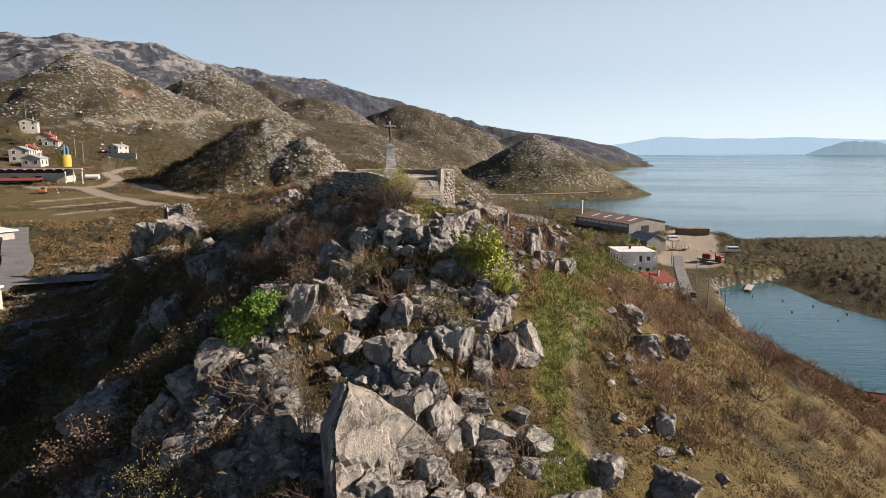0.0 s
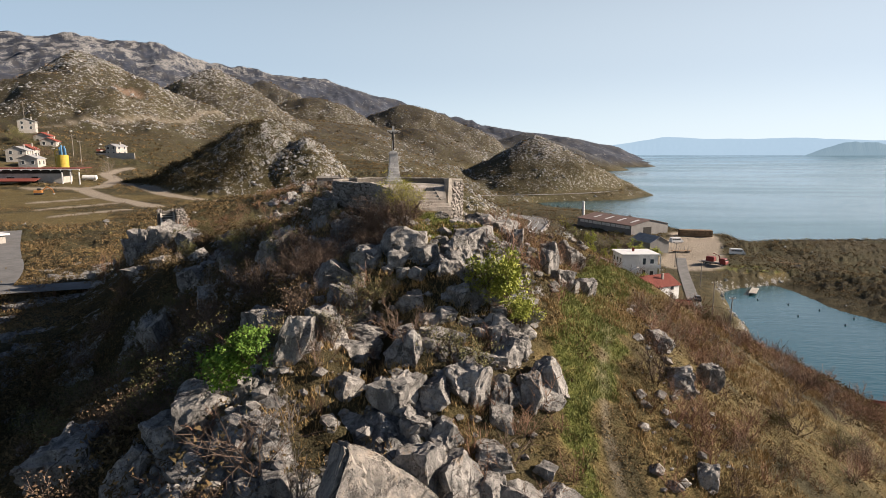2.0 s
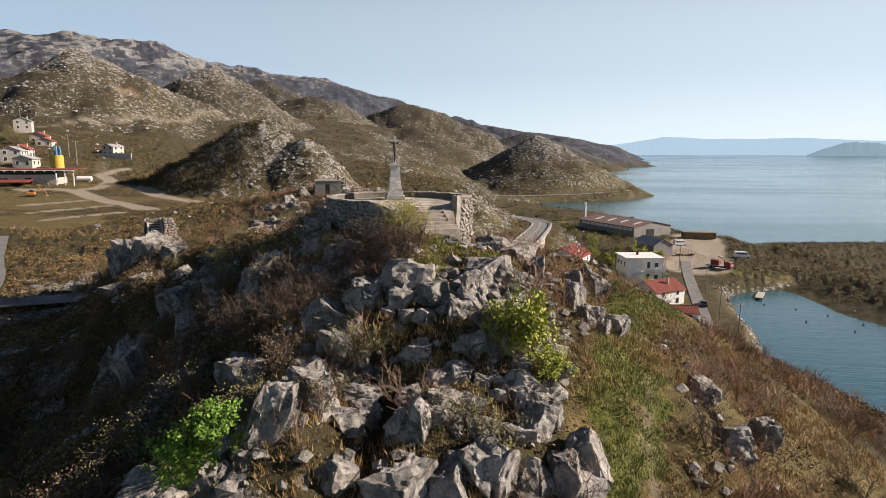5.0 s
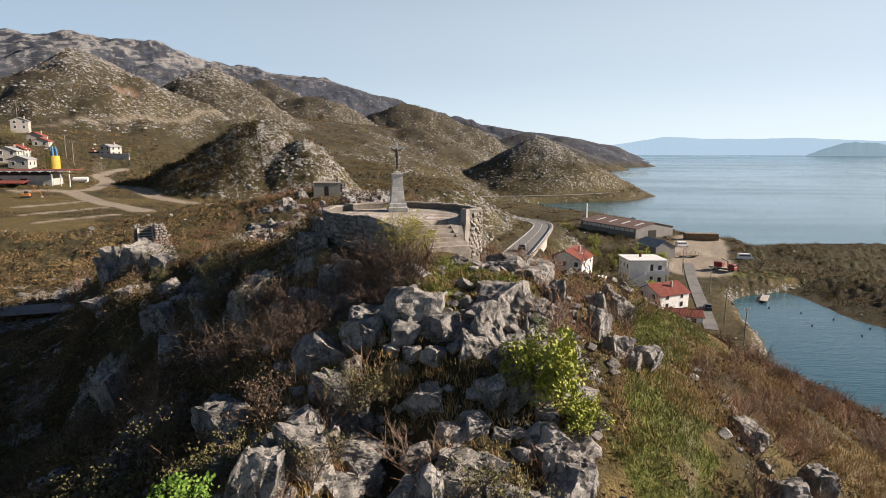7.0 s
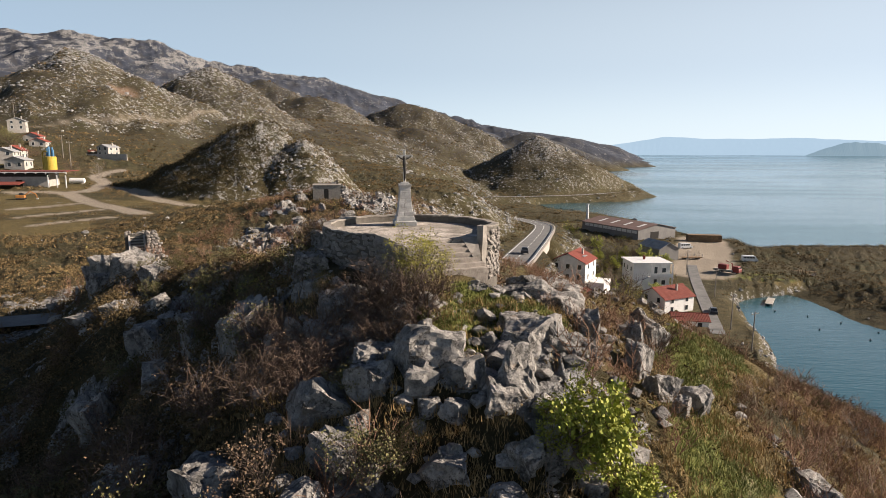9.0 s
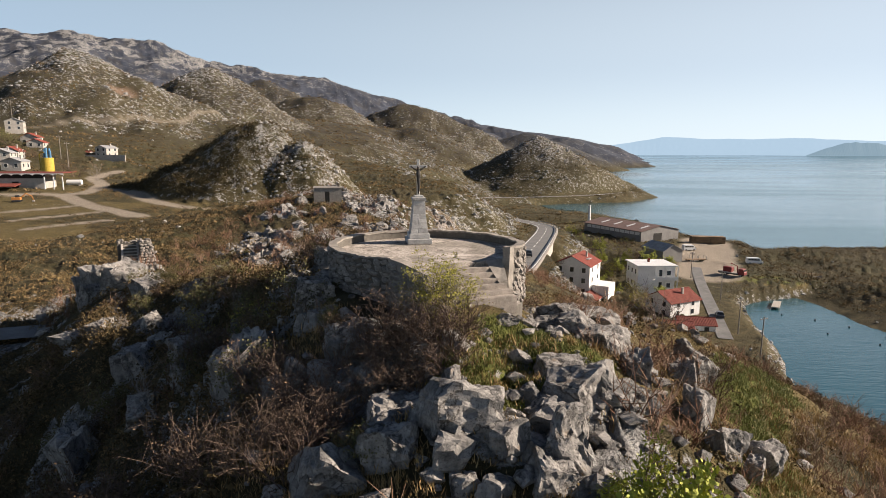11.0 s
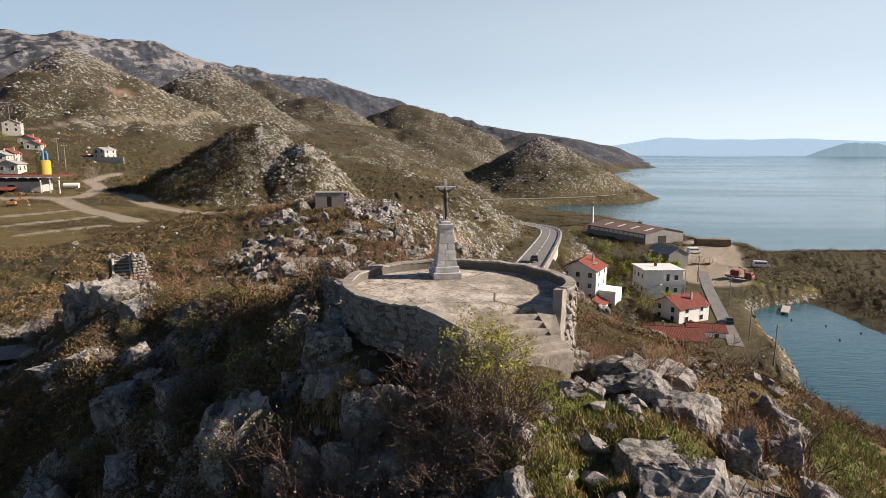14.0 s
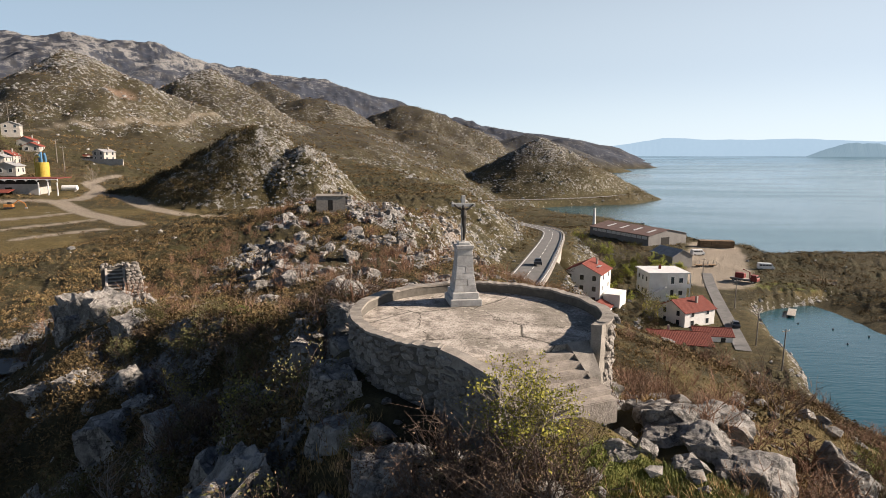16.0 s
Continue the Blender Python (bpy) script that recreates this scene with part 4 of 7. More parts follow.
def outcrops():
    """Bare limestone standing out of the scrub on the hills beyond, one mesh."""
    r = np.random.RandomState(17)
    n = 190000
    a, d = np.radians(r.uniform(-46, 40, n)), np.exp(r.uniform(np.log(70), np.log(1500), n))
    x, y = 2 + d * np.sin(a), -32 + d * np.cos(a)
    z, rock, grass, dirt, _ = height(x, y)
    knoll = smooth(0.16, 0.45, rock) + 0.012
    road = np.minimum(along(x, y, ROAD)[0], along(x, y, SHORE_ROAD)[0])
    keep = (r.rand(n) < np.where(d < 110, 0.0, 0.52) * knoll) & (z > SEA + 0.5) & (road > 5) & (dirt < 0.2) & ~((x < -58) & (y > 72) & (y < 215) & (x > -180))
    x, y, z, d = x[keep], y[keep], z[keep], d[keep]
    n = len(x)
    unit = np.array([(1, 0, 0), (-1, 0, 0), (0, 1, 0), (0, -1, 0), (0, 0, 1.1), (0.7, 0.6, 0.7), (-0.7, 0.5, 0.8), (0.6, -0.7, 0.75), (-0.6, -0.6, 0.6)])
    hull = bmesh.new()
    for u in unit:
        hull.verts.new(u)
    bmesh.ops.convex_hull(hull, input=hull.verts)
    hull.verts.index_update()
    tris = np.array([[v.index for v in f.verts] for f in hull.faces if len(f.verts) == 3])
    hull.free()
    size = (0.22 + 0.0011 * d) * (0.35 + 1.2 * r.rand(n) ** 2)
    t = r.rand(n) * 6.28
    v = unit[None] * (0.7 + 0.6 * r.rand(n, len(unit), 1)) * size[:, None, None] * np.array([1.15, 0.9, 0.95])
    vx, vy = v[..., 0] * np.cos(t)[:, None] - v[..., 1] * np.sin(t)[:, None], v[..., 0] * np.sin(t)[:, None] + v[..., 1] * np.cos(t)[:, None]
    co = np.stack([vx + x[:, None], vy + y[:, None], v[..., 2] + (z - size * 0.1)[:, None]], -1).reshape(-1, 3)
    f = (tris[None] + (np.arange(n) * len(unit))[:, None, None]).reshape(-1, 3)
    tagged(soup("rock_outcrops", co, f, MAT["rock_far"], flat=True), "grey limestone outcrops standing out of the scrub", "rocks", kind="stuff")


MAT["rock_far"] = plain("weathered_limestone", (0.15, 0.147, 0.142), (0.34, 0.332, 0.32), 0.5, 0.95, relief=0.5)
outcrops()


def ledges():
    """Broken limestone ledges on the saddle behind the terrace, one mesh."""
    r = np.random.RandomState(23)
    n = 6500
    x, y = r.uniform(-34, 10, n), r.uniform(22, 108, n)
    z, rock, _, dirt, _ = height(x, y)
    keep = (r.rand(n) < 0.26 * smooth(0.3, 0.65, rock)) & (along(x, y, ROAD)[0] > 7) & (np.hypot(x + 22.2, y - 86.5) > 4.5)
    shapes = []
    for me in SMALL_ROCKS:
        co, tri = np.zeros(len(me.vertices) * 3), np.zeros(len(me.polygons) * 3, np.int64)
        me.vertices.foreach_get("co", co)
        me.polygons.foreach_get("vertices", tri)
        shapes.append((co.reshape(-1, 3), tri.reshape(-1, 3)))
    cos, tris, base = [], [], 0
    for px, py, pz in zip(x[keep], y[keep], z[keep]):
        co, tri = shapes[r.randint(len(shapes))]
        w, h, a = 0.5 + 1.7 * r.rand() ** 2, 0.5 + 1.3 * r.rand() ** 1.5, r.rand() * 6.283
        q = co * (w * r.uniform(0.8, 1.4), w * 0.8, h)
        cos.append(np.stack([q[:, 0] * math.cos(a) - q[:, 1] * math.sin(a) + px, q[:, 0] * math.sin(a) + q[:, 1] * math.cos(a) + py, q[:, 2] + pz], -1))
        tris.append(tri + base)
        base += len(co)
    tagged(soup("rock_ledges", np.concatenate(cos), np.concatenate(tris), MAT["rock"], flat=True), "broken grey limestone ledges on the scrubby saddle", "rocks", kind="stuff")


ledges()


# ---------------- plants ----------------
def leaf_material(name, *colours):
    m, nt, bs = shader(name, 0.75, 0, 0.25)
    g = nt.nodes.new("ShaderNodeNewGeometry")
    step = 1 / max(1, len(colours) - 1)
    c = ramp(nt, g.outputs["Random Per Island"], *[(i * step, col) for i, col in enumerate(colours)])
    nt.links.new(c, bs.inputs["Base Color"])
    return m


def tone_material(name, *colours):
    m, nt, bs = shader(name, 0.9, 0, 0.1)
    g = nt.nodes.new("ShaderNodeNewGeometry")
    f = maths(nt, "ADD", maths(nt, "MULTIPLY", attr(nt, "tone"), 0.75), maths(nt, "MULTIPLY", g.outputs["Random Per Island"], 0.25))
    step = 1 / (len(colours) - 1)
    nt.links.new(ramp(nt, f, *[(i * step, col) for i, col in enumerate(colours)]), bs.inputs["Base Color"])
    return m


MAT.update(
    bark=plain("brown_twigs", (0.075, 0.052, 0.038), (0.15, 0.105, 0.078), 8, 0.95, relief=0.3, vary=0.5),
    bark_grey=plain("grey_twigs", (0.13, 0.11, 0.095), (0.24, 0.21, 0.18), 8, 0.95, relief=0.3, vary=0.3),
    leaf_green=leaf_material("bright_green_leaves", (0.045, 0.095, 0.010), (0.085, 0.16, 0.018), (0.14, 0.22, 0.03)),
    leaf_lime=leaf_material("yellow_green_leaves", (0.15, 0.175, 0.02), (0.24, 0.26, 0.035), (0.33, 0.33, 0.06)),
    leaf_olive=leaf_material("olive_leaves", (0.05, 0.052, 0.02), (0.09, 0.085, 0.03), (0.15, 0.135, 0.05)),
    leaf_gold=leaf_material("golden_leaves", (0.20, 0.18, 0.03), (0.33, 0.29, 0.05), (0.40, 0.36, 0.08)),
    leaf_crown=leaf_material("yellow_spring_leaves", (0.14, 0.14, 0.02), (0.25, 0.235, 0.03), (0.34, 0.31, 0.05)),
    leaf_brown=leaf_material("withered_leaves", (0.06, 0.042, 0.026), (0.11, 0.072, 0.042), (0.17, 0.115, 0.065)),
    blade_green=leaf_material("green_grass_blades", (0.072, 0.095, 0.018), (0.13, 0.142, 0.034), (0.20, 0.182, 0.056)),
    blade_dry=leaf_material("dry_grass_blades", (0.17, 0.11, 0.04), (0.28, 0.19, 0.08), (0.38, 0.27, 0.12)),
    scrub=tone_material("scrub_foliage", (0.030, 0.028, 0.013), (0.068, 0.052, 0.025), (0.14, 0.098, 0.048), (0.21, 0.145, 0.072), (0.165, 0.145, 0.05)),
)


def shrub_meshes(seed, stems, rise, spread, twig_material, leaf=None, leaves=0, leaf_size=0.05, levels_deep=3):
    r = random.Random(seed)
    verts, faces, tips = [], [], []

    def grow(p, d, length, radius, depth):
        pts, rad = [p], [radius]
        q = p
        steps = 3 if depth < levels_deep else 1
        for k in range(steps):
            d = (d + Vector((r.gauss(0, 0.22), r.gauss(0, 0.22), r.gauss(0.05, 0.18)))).normalized()
            q = q + d * length / steps
            pts.append(q)
            rad.append(radius * (1 - 0.75 * (k + 1) / steps))
            if depth < levels_deep:
                for _ in range(2 if k else 1):
                    side = (d + Vector((r.gauss(0, 0.75), r.gauss(0, 0.75), r.gauss(0.15, 0.5)))).normalized()
                    grow(q, side, length * r.uniform(0.45, 0.7), radius * 0.55, depth + 1)
            else:
                tips.append(q)
        tube_into(verts, faces, pts, rad, 3)

    for i in range(stems):
        a = 6.283 * i / stems + r.uniform(-0.4, 0.4)
        lean = r.uniform(0.15, 1.0) * spread
        d = Vector((math.cos(a) * lean, math.sin(a) * lean, 1)).normalized()
        grow(Vector((0.05 * math.cos(a), 0.05 * math.sin(a), -0.1)), d, rise * r.uniform(0.5, 0.8), 0.013 * rise + 0.004, 1)
    wood = mesh_from("wood", verts, faces, twig_material)
    foliage = None
    if leaf:
        lv, lf = [], []
        for _ in range(leaves):
            c = r.choice(tips) + Vector((r.gauss(0, 0.05), r.gauss(0, 0.05), r.gauss(0, 0.05)))
            u = Vector((r.gauss(0, 1), r.gauss(0, 1), r.gauss(0, 1))).normalized()
            w = u.orthogonal().normalized()
            s = leaf_size * r.uniform(0.6, 1.3)
            b = len(lv)
            lv += [tuple(c), tuple(c + s * (0.6 * u + 0.4 * w)), tuple(c + s * 1.3 * u), tuple(c + s * (0.6 * u - 0.4 * w))]
            lf.append((b, b + 1, b + 2, b + 3))
        foliage = mesh_from("foliage", lv, lf, leaf)
    return wood, foliage


BARE = [shrub_meshes(300 + i, 7, 1.0, 0.9, MAT["bark"]) for i in range(4)] + [shrub_meshes(310 + i, 5, 1.0, 0.7, MAT["bark_grey"]) for i in range(2)]
BROWN = [shrub_meshes(320 + i, 7, 0.8, 1.1, MAT["bark"], MAT["leaf_brown"], 900, 0.034) for i in range(3)]
OLIVE = [shrub_meshes(330 + i, 7, 0.85, 1.0, MAT["bark"], MAT["leaf_olive"], 1400, 0.036) for i in range(3)]
GREEN = [shrub_meshes(340, 7, 0.8, 0.9, MAT["bark"], MAT["leaf_green"], 2600, 0.062)]
LIME = [shrub_meshes(350 + i, 6, 0.95, 0.7, MAT["bark"], MAT["leaf_lime"], 3200, 0.05) for i in range(2)]
GOLD = [shrub_meshes(360, 6, 1.0, 0.7, MAT["bark_grey"], MAT["leaf_gold"], 900, 0.034)]
THICKET = [shrub_meshes(370 + i, 13, 1.0, 0.9, MAT["bark"], MAT["leaf_brown"], 420, 0.03) for i in range(3)]
CROWN = [shrub_meshes(380, 10, 1.15, 0.45, MAT["bark_grey"], MAT["leaf_crown"], 3400, 0.03)]
shrub_rng = random.Random(11)


def shrub(x, y, size, kinds, label, group="", dz=0.0, z=None, tall=1.0, what="shrub"):
    wood, foliage = shrub_rng.choice(kinds)
    g = new(what)
    ground = ground_at(x, y) if z is None else z
    g.matrix_world = Matrix.Translation((x, y, ground + dz)) @ pose(0, 0, 0, 0, 0, shrub_rng.uniform(0, 360)) @ Matrix.Diagonal((size, size, size * tall, 1))
    tagged(g, label, what, group)
    hold("wood", wood, g)
    if foliage:
        hold("foliage", foliage, g)


# single plants that stand out
shrub(-2.3, -17.2, 1.15, GREEN, "bright green leafy bush between the boulders", dz=0.95)
shrub(-1.75, -17.0, 0.95, GREEN, "bright green leafy bush between the boulders", dz=0.8)
shrub(4.9, -12.9, 1.5, LIME, "yellow-green leafing bush beside the rocks", dz=0.2, tall=1.2)
shrub(4.3, -12.5, 1.2, LIME, "yellow-green leafing bush beside the rocks", dz=0.3)
shrub(5.4, -13.4, 1.0, LIME, "yellow-green leafing bush beside the rocks", dz=0.1)
shrub(0.5, -13.2, 1.2, OLIVE, "olive evergreen bush below the large rock", dz=0.4)
shrub(1.1, -13.0, 0.9, OLIVE, "olive evergreen bush below the large rock", dz=0.3)
shrub(0.0, -15.6, 1.1, OLIVE, "olive evergreen bush beside the boulders", dz=0.2)
shrub(1.3, -6.85, 1.25, CROWN, "bush with golden spring leaves before the steps")
shrub(0.95, -7.05, 1.2, CROWN, "bush with golden spring leaves before the steps")
for x, y, size in ((0.5, -7.2, 1.3), (0.1, -6.9, 1.35), (-0.3, -7.3, 1.3), (0.9, -7.8, 1.25), (0.3, -8.1, 1.3), (-0.4, -8.2, 1.2), (1.4, -8.0, 1.1), (1.6, -7.4, 0.9), (-0.9, -7.0, 1.1), (0.6, -8.7, 1.0), (1.3, -8.8, 0.9), (-1.6, -7.6, 1.3), (-2.4, -8.6, 1.4), (-3.3, -7.4, 1.4), (-1.3, -8.8, 1.3), (-3.9, -9.4, 1.5), (-2.6, -10.2, 1.3), (-4.9, -8.0, 1.5), (-5.4, -10.4, 1.6), (-4.2, -6.2, 1.3), (-6.8, -8.6, 1.6), (-1.6, -10.0, 1.2)):
    shrub(x, y, size, THICKET, "dense leafless brown thicket before the terrace wall", "thicket before the terrace")
for x, y, size in ((-2.2, -8.2, 1.2), (-1.9, -7.6, 1.0), (-3.2, -8.8, 1.0)):
    shrub(x, y, size, BARE, "pale leafless thorn bush on the shaded rocks", dz=0.3)
shrub(-1.5, -6.4, 0.8, BROWN, "sparse brown bush before the terrace wall", dz=0.1)
shrub(-5.9, -15.8, 1.5, BROWN, "broad brown bush with withered leaves on the slope", dz=0.0)
shrub(-5.1, -15.6, 1.2, OLIVE, "broad brown bush with withered leaves on the slope", dz=0.0)
shrub(-0.9, -19.4, 1.5, BARE, "leafless grey-brown thorn bush by the slab", dz=0.2)
shrub(0.1, -19.8, 1.5, BARE, "leafless grey-brown thorn bush by the slab", dz=0.2)
shrub(-0.4, -18.5, 1.2, BARE, "leafless grey-brown thorn bush by the slab", dz=0.2)
shrub(3.4, -20.0, 1.2, BARE, "leafless grey-brown thorn bush by the slab")
shrub(-9.6, 3.4, 1.5, GOLD, "golden-brown bush on the rocky spur")
shrub(-5.6, -1.2, 1.3, GOLD, "sparse bush with golden leaves in the shade", dz=0.3)

# scattered plants
spots = []
while len(spots) < 190:
    x, y = shrub_rng.uniform(-20, 24), shrub_rng.uniform(-25, 18)
    path_here = float(np.interp(y, PATH_Y, PATH_X))
    if np.hypot(x - 0.5, y + 2.0) < 3.9 or abs(x - path_here) < 1.5 or (0.8 < x < 4.8 and -10.6 < y < -3.5) or (x > 0 and y < -20 and shrub_rng.random() < 0.4):
        continue
    if -1 < x < 6.5 and y < -9 and shrub_rng.random() < 0.15:
        continue
    spots.append((x, y))
while len(spots) < 230:
    x, y = shrub_rng.uniform(-20, -1.5), shrub_rng.uniform(-20, 9)
    if np.hypot(x - 0.5, y + 2.0) > 3.9 and (x < -3.5 or shrub_rng.random() < 0.5):
        spots.append((x, y))
for (x, y), z in zip(spots, levels(spots)):
    u = shrub_rng.random()
    if x > 4.5:
        k, what = (BARE, "leafless reddish-brown shrub on the dry slope") if u < 0.5 else (BROWN, "low brown shrub with withered leaves on the dry slope") if u < 0.8 else (OLIVE, "low olive shrub on the dry slope")
    else:
        k, what = (BROWN, "dark brown shrub between the rocks") if u < 0.4 else (OLIVE, "dark olive shrub between the rocks") if u < 0.75 else (BARE, "leafless brown shrub between the rocks")
    shrub(x, y, shrub_rng.uniform(0.7, 1.45) * (1.25 if x < -3 else 1.0), k, what, "shrubs of the hill", 0.0, float(z), shrub_rng.uniform(0.8, 1.1))


def clump_field(name, x, y, z, radius, per, tone, material, squash=0.75, leaf=0.42, seed=0):
    """Low bushes as domes of many small leaf triangles, one mesh."""
    r = np.random.RandomState(seed)
    n = len(x)
    d = r.normal(size=(n, per, 3))
    d /= np.linalg.norm(d, axis=-1, keepdims=True)
    d[..., 2] = np.abs(d[..., 2])
    c = d * (0.55 + 0.45 * r.rand(n, per, 1)) * radius[:, None, None] * np.array([1, 1, squash])
    c = c + np.stack([x, y, z - 0.12 * radius], -1)[:, None, :]
    tri = r.normal(size=(n, per, 3, 3)) * (leaf * radius)[:, None, None, None] * 0.62
    co = (c[:, :, None, :] + tri).reshape(-1, 3)
    t = np.clip(tone[:, None] + r.normal(size=(n, per)) * 0.07, 0, 1)
    return soup(name, co, np.arange(len(co)).reshape(-1, 3), material, np.repeat(t.ravel(), 3))


def scrub_zone(name, label, count, rmin, rmax, size0, size1, per, seed, leaf=0.42):
    r = np.random.RandomState(seed)
    a = np.radians(r.uniform(-46, 44, count))
    d = np.exp(r.uniform(np.log(rmin), np.log(rmax), count))
    x, y = 2 + d * np.sin(a), -32 + d * np.cos(a)
    z, rock, grass, dirt, rust = height(x, y)
    road = np.minimum(along(x, y, ROAD)[0], along(x, y, SHORE_ROAD)[0])
    thick = fbm(x / 14, y / 14, 3, 81)
    yard = along(x, y, YARD)[0] < 13
    field = (x < -58) & (y > 72) & (y < 205) & (x > -170) & (grass > 0.25)
    keep = (z > SEA + 0.7) & (road > 5.5) & (dirt < 0.3) & (np.hypot(x - 0.5, y + 2.0) > 4.6) & ~yard & ~field & (r.rand(count) < smooth(0.25, 0.55, thick) * (1 - 0.72 * rock) * (1 - 0.8 * smooth(0.6, 0.8, grass) * (d < 80)))
    keep &= ~((x > 0.8) & (x < 4.8) & (y > -10.6) & (y < -3.5))
    x, y, z, d, rock = x[keep], y[keep], z[keep], d[keep], rock[keep]
    size = (size0 + (size1 - size0) * (d - rmin) / (rmax - rmin)) * (0.55 + 0.9 * r.rand(len(x)) ** 1.5)
    tone = np.clip(0.15 + 0.9 * fbm(x / 9, y / 9, 4, 83) - 0.1 + 0.15 * r.normal(size=len(x)), 0, 1)
    tagged(clump_field(name, x, y, z, size, per, tone, MAT["scrub"], seed=seed, leaf=leaf), label, "scrub", kind="stuff")


scrub_zone("scrub", "dense brown and olive scrub on the near slopes", 17000, 8, 60, 0.20, 0.55, 34, 91, 0.13)
scrub_zone("scrub", "brown and olive maquis scrub on the middle slopes", 22000, 45, 230, 0.45, 1.15, 32, 92, 0.13)
scrub_zone("scrub", "dense brown scrub of the hollow behind the hill", 20000, 38, 130, 0.5, 1.1, 26, 94, 0.14)
scrub_zone("scrub", "dark maquis scrub covering the far hills", 42000, 200, 1300, 0.9, 3.6, 12, 93, 0.26)


def twig_field(name, label, spots, sizes, seed, material):
    """Many leafless bushes as one mesh, from a few twig shapes."""
    r = np.random.RandomState(seed)
    kinds = []
    for k in range(4):
        wood, _ = shrub_meshes(seed * 10 + k, 7, 1.0, 1.0, material, levels_deep=2)
        co = np.zeros(len(wood.vertices) * 3)
        wood.vertices.foreach_get("co", co)
        quads = np.zeros(len(wood.polygons) * 4, np.int64)
        wood.polygons.foreach_get("vertices", quads)
        q = quads.reshape(-1, 4)
        kinds.append((co.reshape(-1, 3), np.concatenate([q[:, [0, 1, 2]], q[:, [0, 2, 3]]])))
        bpy.data.meshes.remove(wood)
    zs = levels(spots)
    cos, tris, tones, base = [], [], [], 0
    for (x, y), z, s in zip(spots, zs, sizes):
        co, tri = kinds[r.randint(4)]
        a = r.rand() * 6.283
        c, d = math.cos(a), math.sin(a)
        p = np.stack([(co[:, 0] * c - co[:, 1] * d) * s + x, (co[:, 0] * d + co[:, 1] * c) * s + y, co[:, 2] * s * r.uniform(0.8, 1.15) + z], -1)
        cos.append(p)
        tris.append(tri + base)
        tones.append(np.full(len(p), np.clip(r.normal(0.5, 0.25), 0, 1)))
        base += len(p)
    tagged(soup(name, np.concatenate(cos), np.concatenate(tris), material, np.concatenate(tones)), label, "thicket", kind="stuff")


MAT["thorn"] = tone_material("thorn_twigs", (0.065, 0.042, 0.030), (0.135, 0.075, 0.048), (0.20, 0.125, 0.085), (0.23, 0.185, 0.145))


def thorn_spots(count, x0, x1, y0, y1, seed):
    r = np.random.RandomState(seed)
    x, y = r.uniform(x0, x1, count), r.uniform(y0, y1, count)
    path_here = np.interp(y, PATH_Y, PATH_X)
    want = smooth(0.38, 0.58, fbm(x / 4.5, y / 4.5, 3, 86))
    keep = (np.abs(x - path_here) > 1.2) & (np.hypot(x - 0.5, y + 2) > 4.2) & (r.rand(count) < want) & ~((x > 0.9) & (x < 4.8) & (y > -10.6) & (y < -3.5)) & ~((x > -1) & (x < 4.5) & (y < -9) & (r.rand(count) < 0.25))
    return list(zip(x[keep], y[keep])), r.uniform(0.45, 1.2, int(keep.sum()))


spots, sizes = thorn_spots(2500, 3.5, 30, -26, 18, 61)
twig_field("thorn_scrub", "reddish-brown leafless thorn scrub on the seaward slope", spots, sizes, 62, MAT["thorn"])
spots, sizes = thorn_spots(900, -22, 3.5, -24, 22, 63)
twig_field("thorn_scrub", "brown leafless thorn scrub among the rocks", spots, sizes, 64, MAT["thorn"])
spots, sizes = thorn_spots(900, -36, 12, 20, 100, 65)
keep = [k for k, (x, y) in enumerate(spots) if float(along(np.array([x]), np.array([y]), ROAD)[0][0]) > 6 and math.hypot(x + 22.2, y - 86.5) > 4]
twig_field("thorn_scrub", "brown leafless scrub on the rocky saddle", [spots[k] for k in keep], [sizes[k] * 1.7 for k in keep], 66, MAT["thorn"])

spots, sizes = thorn_spots(1000, 5, 48, 4, 96, 67)
keep = [k for k, (x, y) in enumerate(spots) if float(along(np.array([x]), np.array([y]), ROAD)[0][0]) > 6]
twig_field("thorn_scrub", "reddish-brown leafless scrub on the slope above the houses", [spots[k] for k in keep], [sizes[k] * 1.5 for k in keep], 68, MAT["thorn"])


def shade_scrub():
    """Dense twiggy undergrowth on the steep inland flank."""
    r = np.random.RandomState(97)
    n = 15000
    x, y = r.uniform(-26, -1.0, n), r.uniform(-24, 16, n)
    z, rock, grass, dirt, _ = height(x, y)
    keep = (np.hypot(x - 0.5, y + 2.0) > 4.4) & (r.rand(n) < 0.35 + 0.5 * smooth(0.40, 0.58, fbm(x / 4, y / 4, 3, 88)) - 0.15 * rock) & (x < -1.0 - 0.12 * (y + 24))
    x, y, z = x[keep], y[keep], z[keep]
    size = 0.30 + 0.6 * r.rand(len(x)) ** 1.6
    tone = np.clip(-0.02 + 0.55 * fbm(x / 5, y / 5, 3, 89) + 0.1 * r.normal(size=len(x)), 0, 1)
    tagged(clump_field("undergrowth", x, y, z, size, 40, tone, MAT["scrub"], seed=98, leaf=0.105, squash=1.0), "dense dark undergrowth on the shaded flank", "scrub", kind="stuff")


shade_scrub()


